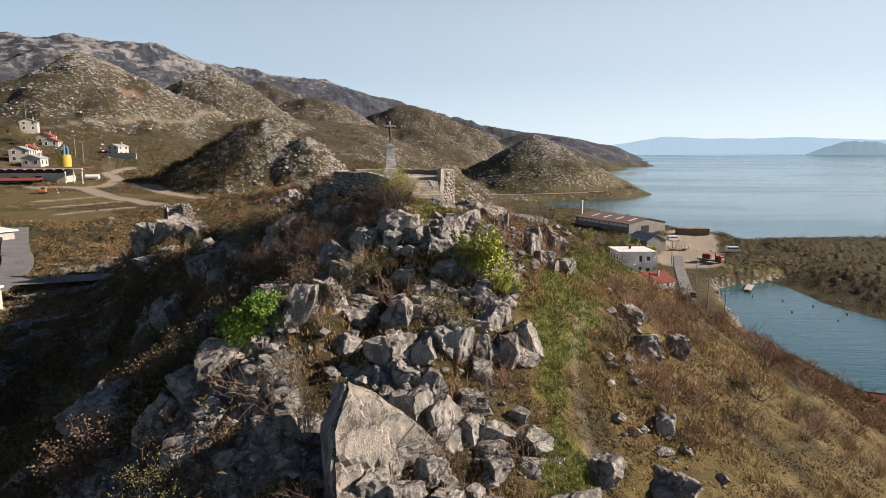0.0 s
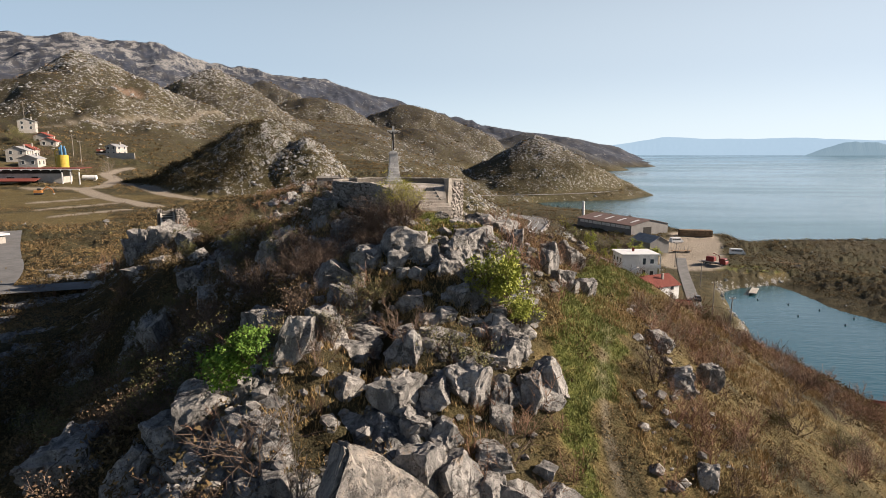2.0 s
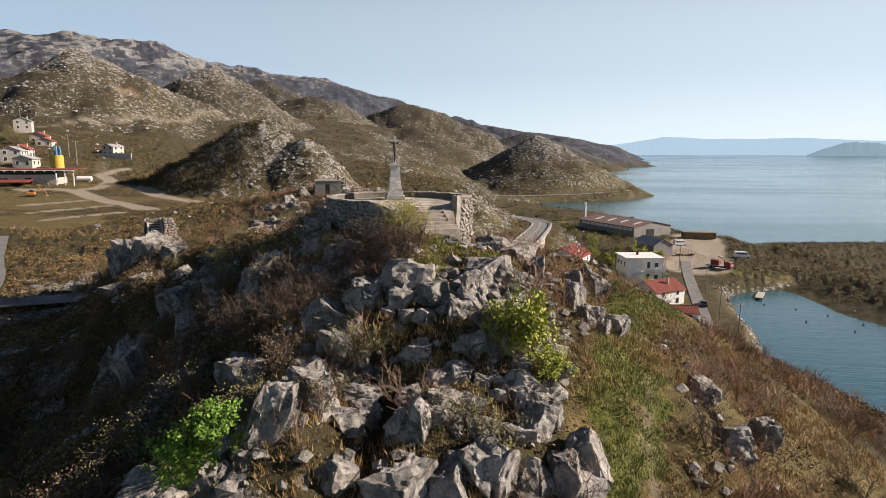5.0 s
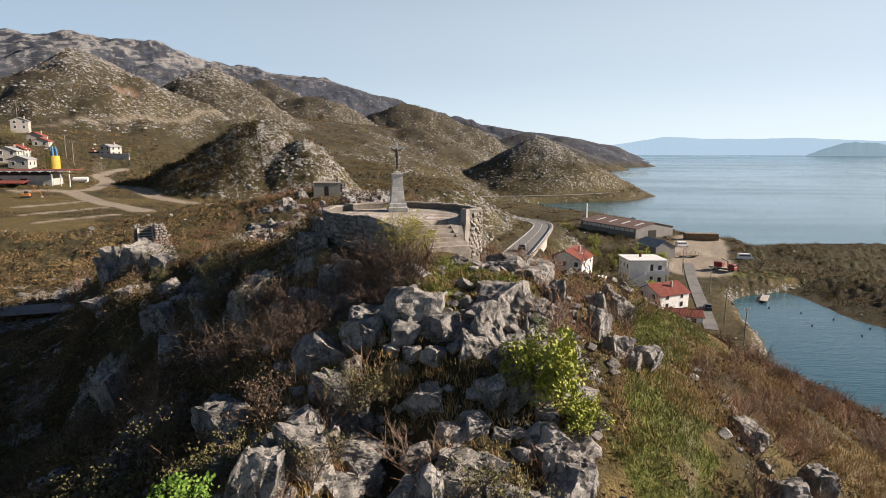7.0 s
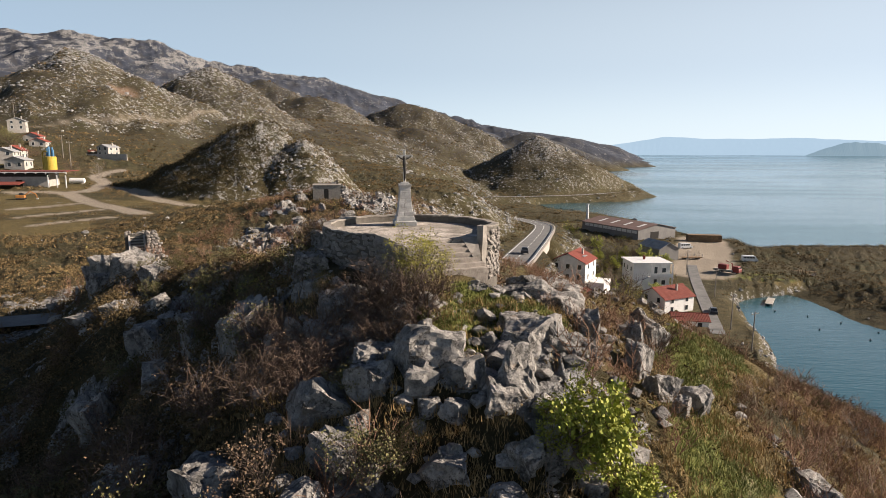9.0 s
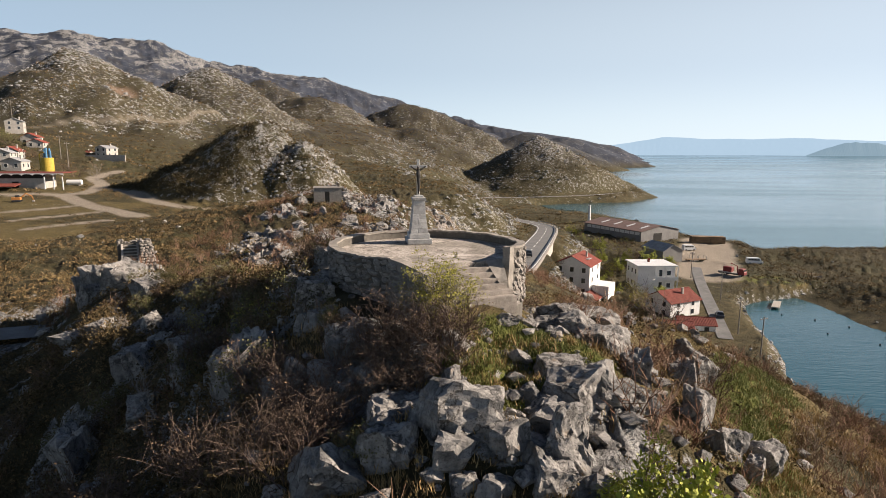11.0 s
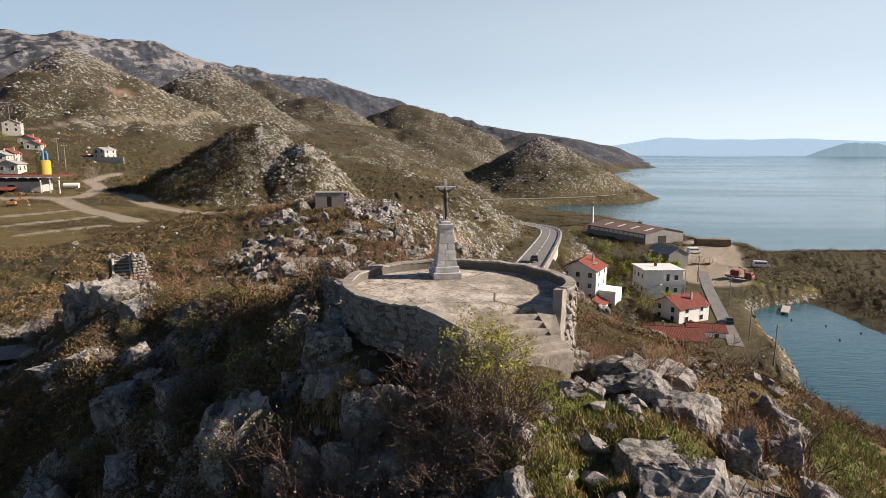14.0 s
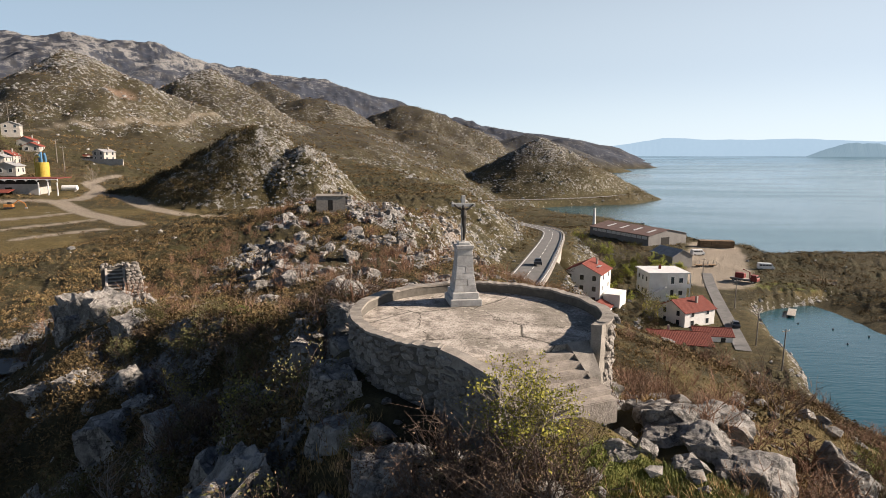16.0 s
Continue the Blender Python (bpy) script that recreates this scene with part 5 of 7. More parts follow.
def bank_scrub():
    """Tall dark scrub beside the yard and over the low headland."""
    r = np.random.RandomState(99)
    n = 5200
    x, y = r.uniform(96, 330, n), r.uniform(70, 275, n)
    z, rock, grass, dirt, _ = height(x, y)
    keep = (z > SEA + 1.4) & (dirt < 0.15) & (r.rand(n) < 0.25 + 0.75 * smooth(0.38, 0.52, fbm(x / 16, y / 16, 3, 87)))
    x, y, z = x[keep], y[keep], z[keep]
    size = r.uniform(0.7, 2.1, len(x))
    tone = np.clip(0.3 + 0.75 * fbm(x / 7, y / 7, 3, 90) + 0.12 * r.normal(size=len(x)), 0, 1)
    tagged(clump_field("scrub", x, y, z, size, 42, tone, MAT["scrub"], seed=100, leaf=0.13, squash=0.95), "tall dark scrub along the bank of the inlet", "scrub", kind="stuff")


bank_scrub()


def hill_scrub():
    """Dark evergreen scrub on the inland side of the rocky hill in the plain."""
    r = np.random.RandomState(101)
    n = 6500
    x, y = r.uniform(-104, -34, n), r.uniform(112, 176, n)
    z, rock, grass, dirt, _ = height(x, y)
    keep = (z > -8.6) & (dirt < 0.2) & (r.rand(n) < 0.75 * smooth(-44, -58, x) * smooth(0.25, 0.42, fbm(x / 8, y / 8, 3, 91)) + 0.12)
    x, y, z = x[keep], y[keep], z[keep]
    size = r.uniform(0.7, 2.0, len(x))
    tone = np.clip(0.16 * r.rand(len(x)) + 0.3 * smooth(-60, -45, x), 0, 1)
    tagged(clump_field("scrub", x, y, z, size, 36, tone, MAT["scrub"], seed=102, leaf=0.13, squash=0.9), "dark evergreen scrub on the rocky hill in the plain", "scrub", kind="stuff")


hill_scrub()

# trees and large bushes between the buildings
for x, y, size, kinds, label, what in (
    (-127.5, 176.0, 6.0, BARE, "leafless grey-brown tree beside the silo", "tree"),
    (-123.0, 180.0, 5.0, BARE, "leafless grey-brown tree beside the silo", "tree"),
    (-190.0, 226.0, 7.0, OLIVE, "dark evergreen tree among the village houses", "tree"),
    (-183.0, 221.0, 6.5, OLIVE, "dark evergreen tree among the village houses", "tree"),
    (-176.0, 216.0, 5.0, OLIVE, "dark evergreen tree among the village houses", "tree"),
    (-163.0, 205.0, 4.5, BROWN, "brown withered tree beside the village houses", "tree"),
    (26.5, 133.0, 4.2, OLIVE, "dark evergreen bush beside the white house", "shrub"),
    (46.5, 122.0, 4.5, GOLD, "yellow-green bush below the white house", "shrub"),
    (44.0, 116.0, 4.0, OLIVE, "olive bush above the low red roof", "shrub"),
    (48.5, 129.0, 4.5, OLIVE, "olive bush between the houses", "shrub"),
    (50.0, 138.0, 4.0, GOLD, "yellow-green bush between the houses", "shrub"),
    (46.0, 158.0, 4.5, OLIVE, "olive bush on the slope below the road", "shrub"),
    (52.0, 170.0, 5.0, OLIVE, "olive bush on the slope below the road", "shrub"),
    (48.0, 182.0, 4.5, BROWN, "brown bush on the slope below the road", "shrub"),
    (56.0, 192.0, 5.0, OLIVE, "olive bush on the slope below the road", "shrub"),
    (62.0, 205.0, 5.0, GOLD, "yellow-green bush beside the warehouse", "shrub"),
    (54.0, 214.0, 5.5, OLIVE, "olive bush beside the warehouse", "shrub"),
    (63.0, 182.0, 4.0, BROWN, "brown bush beside the yard", "shrub"),
):
    shrub(x, y, size, kinds, label, what=what)
spots = []
while len(spots) < 46:
    x, y = shrub_rng.uniform(28, 78), shrub_rng.uniform(98, 235)
    p, q = np.array([x]), np.array([y])
    free = min(float(along(p, q, line)[0][0]) for line in (ROAD, SHORE_ROAD, YARD))
    built = min(math.hypot(x - hx, y - hy) for hx, hy in ((34.4, 138), (40, 130), (58.4, 151), (56.6, 127), (48.8, 111.5), (57.5, 114.5), (78.5, 200)))
    if free > 7.5 and built > 8.5 and float(shore_x(q)[0]) - x > 8:
        spots.append((x, y))
for (x, y), z in zip(spots, levels(spots)):
    k, label = shrub_rng.choice(((OLIVE, "olive evergreen bush on the slope between the houses"), (GOLD, "yellow-green bush on the slope between the houses"), (LIME, "fresh green bush on the slope between the houses"), (BROWN, "brown bush on the slope between the houses")))
    shrub(x, y, shrub_rng.uniform(2.2, 4.2), k, label, "bushes between the houses", -0.2, float(z))


def tufts(name, label, count, box_, material, want, tall, seed):
    r = np.random.RandomState(seed)
    x, y = r.uniform(box_[0], box_[1], count), r.uniform(box_[2], box_[3], count)
    z, rock, grass, dirt, _ = height(x, y)
    keep = (r.rand(count) < want(x, y, rock, grass)) & (dirt < 0.5) & (np.hypot(x - 0.5, y + 2.0) > 4.0)
    x, y, z = x[keep], y[keep], z[keep]
    n, per = len(x), 13
    a = r.rand(n, per) * 6.283
    lean = r.uniform(0.1, 0.9, (n, per))
    h = tall * r.uniform(0.5, 1.2, (n, per))
    o = np.stack([x[:, None] + 0.09 * r.normal(size=(n, per)), y[:, None] + 0.09 * r.normal(size=(n, per)), np.broadcast_to(z[:, None] - 0.02, (n, per))], -1)
    tip = o + np.stack([np.cos(a) * lean * h, np.sin(a) * lean * h, h * (1 - 0.35 * lean)], -1)
    side = np.stack([-np.sin(a), np.cos(a), np.zeros_like(a)], -1) * 0.009 * (1 + tall)
    co = np.stack([o - side, o + side, tip], 2).reshape(-1, 3)
    tagged(soup(name, co, np.arange(len(co)).reshape(-1, 3), material), label, "grass", kind="stuff")


tufts("grass", "short green spring grass along the footpath", 42000, (1, 14, -26, 4), MAT["blade_green"], lambda x, y, rock, grass: 2.6 * (grass - 0.62), 0.13, 95)
tufts("dry_grass", "dry golden grass tufts on the slope", 62000, (-4, 24, -26, 14), MAT["blade_dry"], lambda x, y, rock, grass: 0.55 * smooth(0.40, 0.60, fbm(x / 3, y / 3, 3, 85)) * (1 - rock), 0.24, 96)

# ---------------- terrace and monument ----------------
CX, CY, RI, RO, FLOOR = 0.5, -2.0, 2.91, 3.12, 0.10
DOWN = Vector((0.44, -0.898, 0))  # the way the steps go down
ACROSS = Vector((0.898, 0.44, 0))
STEP0 = Vector((0.26, -4.78, 0))  # left end of the top step's nose
STAIR_W = 2.35


def on_ring(deg, radius):
    a = radians(deg)
    return CX + radius * math.cos(a), CY + radius * math.sin(a)


def build_terrace():
    t = thing("terrace", (0, 0, 0), "round stone-walled terrace with a cracked concrete floor", "terrace")
    # floor: the disc, cut off along the line of the top step
    line = lambda x, y: (Vector((x, y, 0)) - STEP0).dot(DOWN)
    outline = []
    for i in range(96):
        x, y = on_ring(i * 3.75, RI + 0.08)
        d = line(x, y)
        if d > 0:
            x, y = x - DOWN.x * d, y - DOWN.y * d
        outline.append((x, y))
    bm = prism(outline, -0.9, FLOOR)
    part("floor", bm, MAT["floor"], t, "weathered cracked concrete floor")
    # parapet: from the stair's left flank round the back to the right end
    verts, faces = [], []
    start, stop, n = -33.0, 254.0, 120

    def section(deg, top_z):
        ix, iy = on_ring(deg, RI)
        ox, oy = on_ring(deg, RO)
        b = len(verts)
        verts.extend([(ix, iy, FLOOR - 0.05), (ix, iy, top_z), (ox, oy, top_z), (ox, oy, -3.0)])
        return b

    def parapet_top(deg):
        h = 0.26 + 0.012 * math.sin(deg * 0.31) + 0.01 * math.sin(deg * 1.3)
        return FLOOR + h + 0.16 * max(0, 1 - abs(deg + 33) / 45)

    prev = None
    for i in range(n + 1):
        deg = start + (stop - start) * i / n
        b = section(deg, parapet_top(deg))
        if prev is not None:
            for k in range(3):
                faces.append((prev + k, b + k, b + k + 1, prev + k + 1))
        else:
            faces.append((b, b + 1, b + 2, b + 3))
        prev = b
    faces.append((prev + 3, prev + 2, prev + 1, prev))
    wall = hold("parapet", mesh_from("parapet", verts, faces, MAT["mortar"]), t, None, "mortared rubble parapet wall")
    # coping of flat concrete lengths
    deg = start
    while deg < stop - 1:
        end = min(deg + 9.5, stop)
        cv, cf = [], []
        m = 4
        for j in range(m + 1):
            d = deg + 0.06 + (end - deg - 0.12) * j / m
            z = parapet_top(d) + rng.uniform(-0.004, 0.004)
            (ix, iy), (ox, oy) = on_ring(d, RI - 0.025), on_ring(d, RO + 0.03)
            b = len(cv)
            cv.extend([(ix, iy, z - 0.03), (ix, iy, z + 0.022), (ox, oy, z + 0.022 + rng.uniform(-0.008, 0.008)), (ox, oy, z - 0.03)])
            if j:
                for k in range(4):
                    cf.append((b - 4 + k, b + k, b + (k + 1) % 4, b - 4 + (k + 1) % 4))
        cf += [(3, 2, 1, 0), (b, b + 1, b + 2, b + 3)]
        hold("coping", mesh_from("coping", cv, cf, MAT["coping"]), t)
        deg = end
    # flank wall beside the stairs, dropping with them
    a, b_ = Vector((*on_ring(254, (RI + RO) / 2), 0)), Vector((0.80, -5.90, 0))
    dirn = (b_ - a).normalized()
    off = Vector((dirn.y, -dirn.x, 0)) * 0.14
    verts = []
    for p, z in ((a, FLOOR + 0.27), (a + dirn * 0.5, FLOOR + 0.22), (b_, FLOOR + 0.02)):
        for s in (-1, 1):
            q = p + off * s
            verts += [(q.x, q.y, -2.6), (q.x, q.y, z)]
    faces = []
    for k in (0, 4):
        faces += [(k + 1, k + 3, k + 7, k + 5), (k, k + 1, k + 5, k + 4), (k + 3, k + 2, k + 6, k + 7)]
    faces += [(0, 2, 3, 1), (8, 9, 11, 10)]
    hold("flank_wall", mesh_from("flank_wall", verts, faces, MAT["coping"]), t, None, "rendered flank wall falling beside the steps")
    # right end pier
    x0, y0 = on_ring(-35.0, (RI + RO) / 2)
    bm = box(-0.12, -0.12, -1.3, 0.14, 0.11, 0.545, pose(x0, y0, 0, 0, 0, 55))
    bmesh.ops.subdivide_edges(bm, edges=list(bm.edges), cuts=5, use_grid_fill=True)
    for v in bm.verts:
        v.co += Vector((1, 1, 0.6)) * 0.035 * noise.noise(v.co * 5)
    part("end_pier", bm, MAT["coping"], t, "worn rendered end of the parapet")
    # steps
    for i in range(6):
        z = FLOOR - 0.126 * (i + 1)
        w = STAIR_W + (0.3 if i < 3 else 0) + (0.22 if i > 3 else 0.1 if i == 3 else 0)
        p0 = STEP0 + DOWN * (0.215 * i - 0.04) - ACROSS * (0.3 if i < 3 else 0)
        p1 = p0 + ACROSS * w
        q0, q1 = p0 + DOWN * 0.31, p1 + DOWN * 0.31
        bm = prism([(p0.x, p0.y), (q0.x, q0.y), (q1.x, q1.y), (p1.x, p1.y)], z - 0.5, z)
        bmesh.ops.recalc_face_normals(bm, faces=bm.faces)
        bmesh.ops.bevel(bm, geom=[e for e in bm.edges], offset=0.018, segments=2, affect="EDGES")
        bmesh.ops.subdivide_edges(bm, edges=[e for e in bm.edges if e.calc_length() > 1.0], cuts=14, use_grid_fill=True)
        for v in bm.verts:
            v.co.z += 0.018 * noise.noise(v.co * 3.1) + 0.008 * noise.noise(v.co * 11)
            v.co += DOWN * 0.02 * noise.noise(v.co * 4 + Vector((3, 0, 0)))
        part("step", bm, MAT["step"], t)
    # ramp wedge between the steps and the right wall
    p = STEP0 + ACROSS * (STAIR_W - 0.08)
    w = [p, p + ACROSS * 0.55 + DOWN * 0.05, p + DOWN * 0.8 + ACROSS * 0.30, p + DOWN * 0.8 + ACROSS * 0.02]
    verts = [(q.x, q.y, z) for q, z in zip(w, (FLOOR + 0.03, FLOOR + 0.03, FLOOR - 0.42, FLOOR - 0.48))] + [(q.x, q.y, -1.3) for q in w]
    hold("ramp", mesh_from("ramp", verts, [(3, 2, 1, 0), (0, 1, 5, 4), (1, 2, 6, 5), (2, 3, 7, 6), (3, 0, 4, 7)], MAT["coping"]), t, None, "sloping render wedge beside the steps")
    # rubble stones set proud of the outer face
    stone_meshes = []
    for s in range(8):
        bm = bmesh.new()
        bmesh.ops.create_icosphere(bm, subdivisions=1, radius=0.5)
        for v in bm.verts:
            k = max(abs(v.co.x), abs(v.co.y), abs(v.co.z))
            v.co = v.co * (0.32 + 0.68 * 0.5 / k) + Vector((rng.gauss(0, 0.05), rng.gauss(0, 0.05), rng.gauss(0, 0.05)))
        me = bpy.data.meshes.new("stone")
        bm.to_mesh(me)
        bm.free()
        me.materials.append(MAT["masonry"])
        stone_meshes.append(me)

    def stone(x, y, z, turn, w, h, d=0.17):
        hold("stone", rng.choice(stone_meshes), wall, pose(x, y, z, rng.uniform(-10, 10), rng.uniform(-24, 24), turn) @ Matrix.Diagonal((w, d, h, 1)))

    for first, last in ((172, 253), (-34, 8)):
        z = FLOOR + 0.14
        while z > (-2.2 if first > 0 else -1.4):
            deg = first + rng.uniform(0, 4)
            while deg < last:
                w = rng.uniform(0.13, 0.36)
                x, y = on_ring(deg + 2, RO - 0.015 + rng.uniform(-0.03, 0.03))
                stone(x, y, z + rng.uniform(-0.045, 0.045), deg + 92, w, rng.uniform(0.12, 0.23))
                deg += math.degrees(w * 1.02 / RO)
            z -= 0.165
    # the same rubble on the outer face of the flank wall
    length = (b_ - a).length
    turn = math.degrees(math.atan2(dirn.y, dirn.x))
    side = off if off.dot(Vector((-1, -0.6, 0))) > 0 else -off
    z = FLOOR + 0.1
    while z > -1.8:
        u = rng.uniform(0, 0.15)
        while u < length:
            w = rng.uniform(0.13, 0.34)
            if z < FLOOR + 0.2 - 0.25 * u / length - 0.06:
                q = a + dirn * u + side * rng.uniform(0.82, 1.05)
                stone(q.x, q.y, z + rng.uniform(-0.045, 0.045), turn, w, rng.uniform(0.12, 0.22))
            u += w * 1.02
        z -= 0.165


def floor_material():
    m, nt, bs = shader("terrace_concrete", 0.95, 0, 0.2)
    v = coords(nt)
    big, mid, fine = tex_noise(nt, v, 0.55, 5, 0.6), tex_noise(nt, v, 2.2, 6, 0.7), tex_noise(nt, v, 24, 8, 0.8)
    c = ramp(nt, mid, (0.36, (0.17, 0.148, 0.125)), (0.46, (0.38, 0.335, 0.29)), (0.60, (0.56, 0.50, 0.44)))
    c = mixc(nt, ramp(nt, big, (0.50, (0, 0, 0)), (0.555, (0.6, 0.6, 0.6))), c, (0.125, 0.112, 0.085))
    c = mixc(nt, ramp(nt, fine, (0.40, (0.9, 0.9, 0.9)), (0.52, (0, 0, 0))), c, (0.10, 0.09, 0.075))
    c = mixc(nt, ramp(nt, tex_noise(nt, v, 5.5, 8, 0.75), (0.56, (0, 0, 0)), (0.60, (0.85, 0.85, 0.85))), c, (0.46, 0.415, 0.36))
    w = nt.nodes.new("ShaderNodeTexVoronoi")
    w.feature, w.inputs["Scale"].default_value = "DISTANCE_TO_EDGE", 0.42
    warp = nt.nodes.new("ShaderNodeVectorMath")
    warp.operation = "ADD"
    nt.links.new(v, warp.inputs[0])
    nt.links.new(tex_noise(nt, v, 1.3, 5, 0.7), warp.inputs[1])
    nt.links.new(warp.outputs[0], w.inputs["Vector"])
    crack = ramp(nt, w.outputs["Distance"], (0.0, (0, 0, 0)), (0.013, (1, 1, 1)))
    c = mixc(nt, crack, (0.045, 0.04, 0.03), c)
    nt.links.new(c, bs.inputs["Base Color"])
    bump(nt, bs, maths(nt, "ADD", maths(nt, "MULTIPLY", fine, 0.4), maths(nt, "ADD", maths(nt, "MULTIPLY", mid, 0.5), maths(nt, "MULTIPLY", crack, 0.4))), 0.8, 0.03)
    return m


MAT["floor"] = floor_material()
MAT["step"] = plain("worn_step_stone", (0.16, 0.14, 0.12), (0.34, 0.30, 0.26), 3.5, 0.95, relief=0.7)
build_terrace()


def build_pedestal():
    g = thing("pedestal", (0.09, -0.30, FLOOR), "tapered pedestal of grey dressed stone blocks on two plinths", "pedestal", turn=11)
    part("lower_plinth", box(-0.425, -0.50, 0, 0.425, 0.50, 0.19, None, 0.015), MAT["marble"], g)
    part("upper_plinth", box(-0.355, -0.42, 0.19, 0.355, 0.42, 0.36, None, 0.012), MAT["marble"], g)
    zs = [0.36, 0.53, 0.70, 0.85, 1.03, 1.33, 1.50, 1.60]

    def half(z):
        u = (z - 0.36) / 1.14
        return 0.205 + 0.105 * max(0, 1 - u) ** 1.7

    pr = random.Random(4)
    for k, (a, b) in enumerate(zip(zs, zs[1:])):
        cuts = [(-1, 1)] if k in (4, 5, 6) else [(-1, pr.choice((-0.15, 0.2, 0.05))), (0, 1)]
        if len(cuts) == 2:
            cuts[1] = (cuts[0][1], 1)
        for c0, c1 in cuts:
            bm = bmesh.new()
            ha, hb = half(a), half(b)
            if k == 6:
                ha = hb = 0.235
            gap = 0.005
            co = [(c0 * ha + (gap if c0 > -1 else 0), -ha * 1.12, a + gap), (c1 * ha - (gap if c1 < 1 else 0), -ha * 1.12, a + gap), (c1 * ha - (gap if c1 < 1 else 0), ha * 1.12, a + gap), (c0 * ha + (gap if c0 > -1 else 0), ha * 1.12, a + gap)]
            co += [(c0 * hb + (gap if c0 > -1 else 0), -hb * 1.12, b), (c1 * hb - (gap if c1 < 1 else 0), -hb * 1.12, b), (c1 * hb - (gap if c1 < 1 else 0), hb * 1.12, b), (c0 * hb + (gap if c0 > -1 else 0), hb * 1.12, b)]
            vs = [bm.verts.new(p) for p in co]
            for f in ((3, 2, 1, 0), (4, 5, 6, 7), (0, 1, 5, 4), (1, 2, 6, 5), (2, 3, 7, 6), (3, 0, 4, 7)):
                bm.faces.new([vs[i] for i in f])
            bmesh.ops.bevel(bm, geom=list(bm.edges), offset=0.006, segments=1, affect="EDGES")
            part("cap" if k == 6 else "stone_block", bm, MAT["marble"], g)


build_pedestal()


def build_crucifix():
    bm = bmesh.new()
    box_into(bm, -0.15, -0.10, 0, 0.15, 0.12, 0.07, None, 0.01)
    box_into(bm, -0.045, 0.03, 0.05, 0.045, 0.11, 1.24, None, 0.008)
    box_into(bm, -0.30, 0.025, 0.96, 0.30, 0.115, 1.05, None, 0.008)
    # the plain figure: torso, legs, arms and head as smooth rounded limbs
    verts, faces = [], []
    limbs = [([(0, 0.0, 0.88), (0, -0.02, 0.74), (0.005, -0.015, 0.60)], [0.062, 0.072, 0.055]), ([(0.005, -0.015, 0.62), (0.01, -0.05, 0.40), (0.0, -0.015, 0.12)], [0.06, 0.045, 0.028]), ([(0.02, 0.0, 0.87), (0.14, 0.0, 0.93), (0.25, 0.02, 1.02)], [0.034, 0.024, 0.016]), ([(-0.02, 0.0, 0.87), (-0.14, 0.0, 0.93), (-0.25, 0.02, 1.02)], [0.034, 0.024, 0.016]), ([(-0.01, -0.03, 0.89), (-0.02, -0.05, 0.955), (-0.02, -0.045, 1.01)], [0.035, 0.05, 0.02])]
    for pts, rad in limbs:
        pts = [Vector(p) for p in pts]
        fine, fr = [], []
        for k in range(9):
            u = k / 8 * 2
            i = min(int(u), 1)
            fine.append(pts[i].lerp(pts[i + 1], u - i))
            fr.append(rad[i] + (rad[i + 1] - rad[i]) * (u - i))
        b = len(verts)
        tube_into(verts, faces, fine, fr, 10)
        faces.append(tuple(range(b, b + 10))[::-1])
        faces.append(tuple(range(len(verts) - 10, len(verts))))
    vs = [bm.verts.new(v) for v in verts]
    for f in faces:
        bm.faces.new([vs[i] for i in f]).material_index = 1
    ob = part("crucifix", bm, MAT["cross"])
    ob.data.materials.append(MAT["iron"])
    ob.matrix_world = pose(0.09, -0.30, FLOOR + 1.60, 0, 0, 11) @ Matrix.Scale(1.06, 4)
    tagged(ob, "pale stone cross with a dark metal figure on the pedestal", "statue")


MAT["cross"] = plain("pale_cross_stone", (0.34, 0.33, 0.31), (0.5, 0.49, 0.47), 6, 0.85, relief=0.3)
build_crucifix()


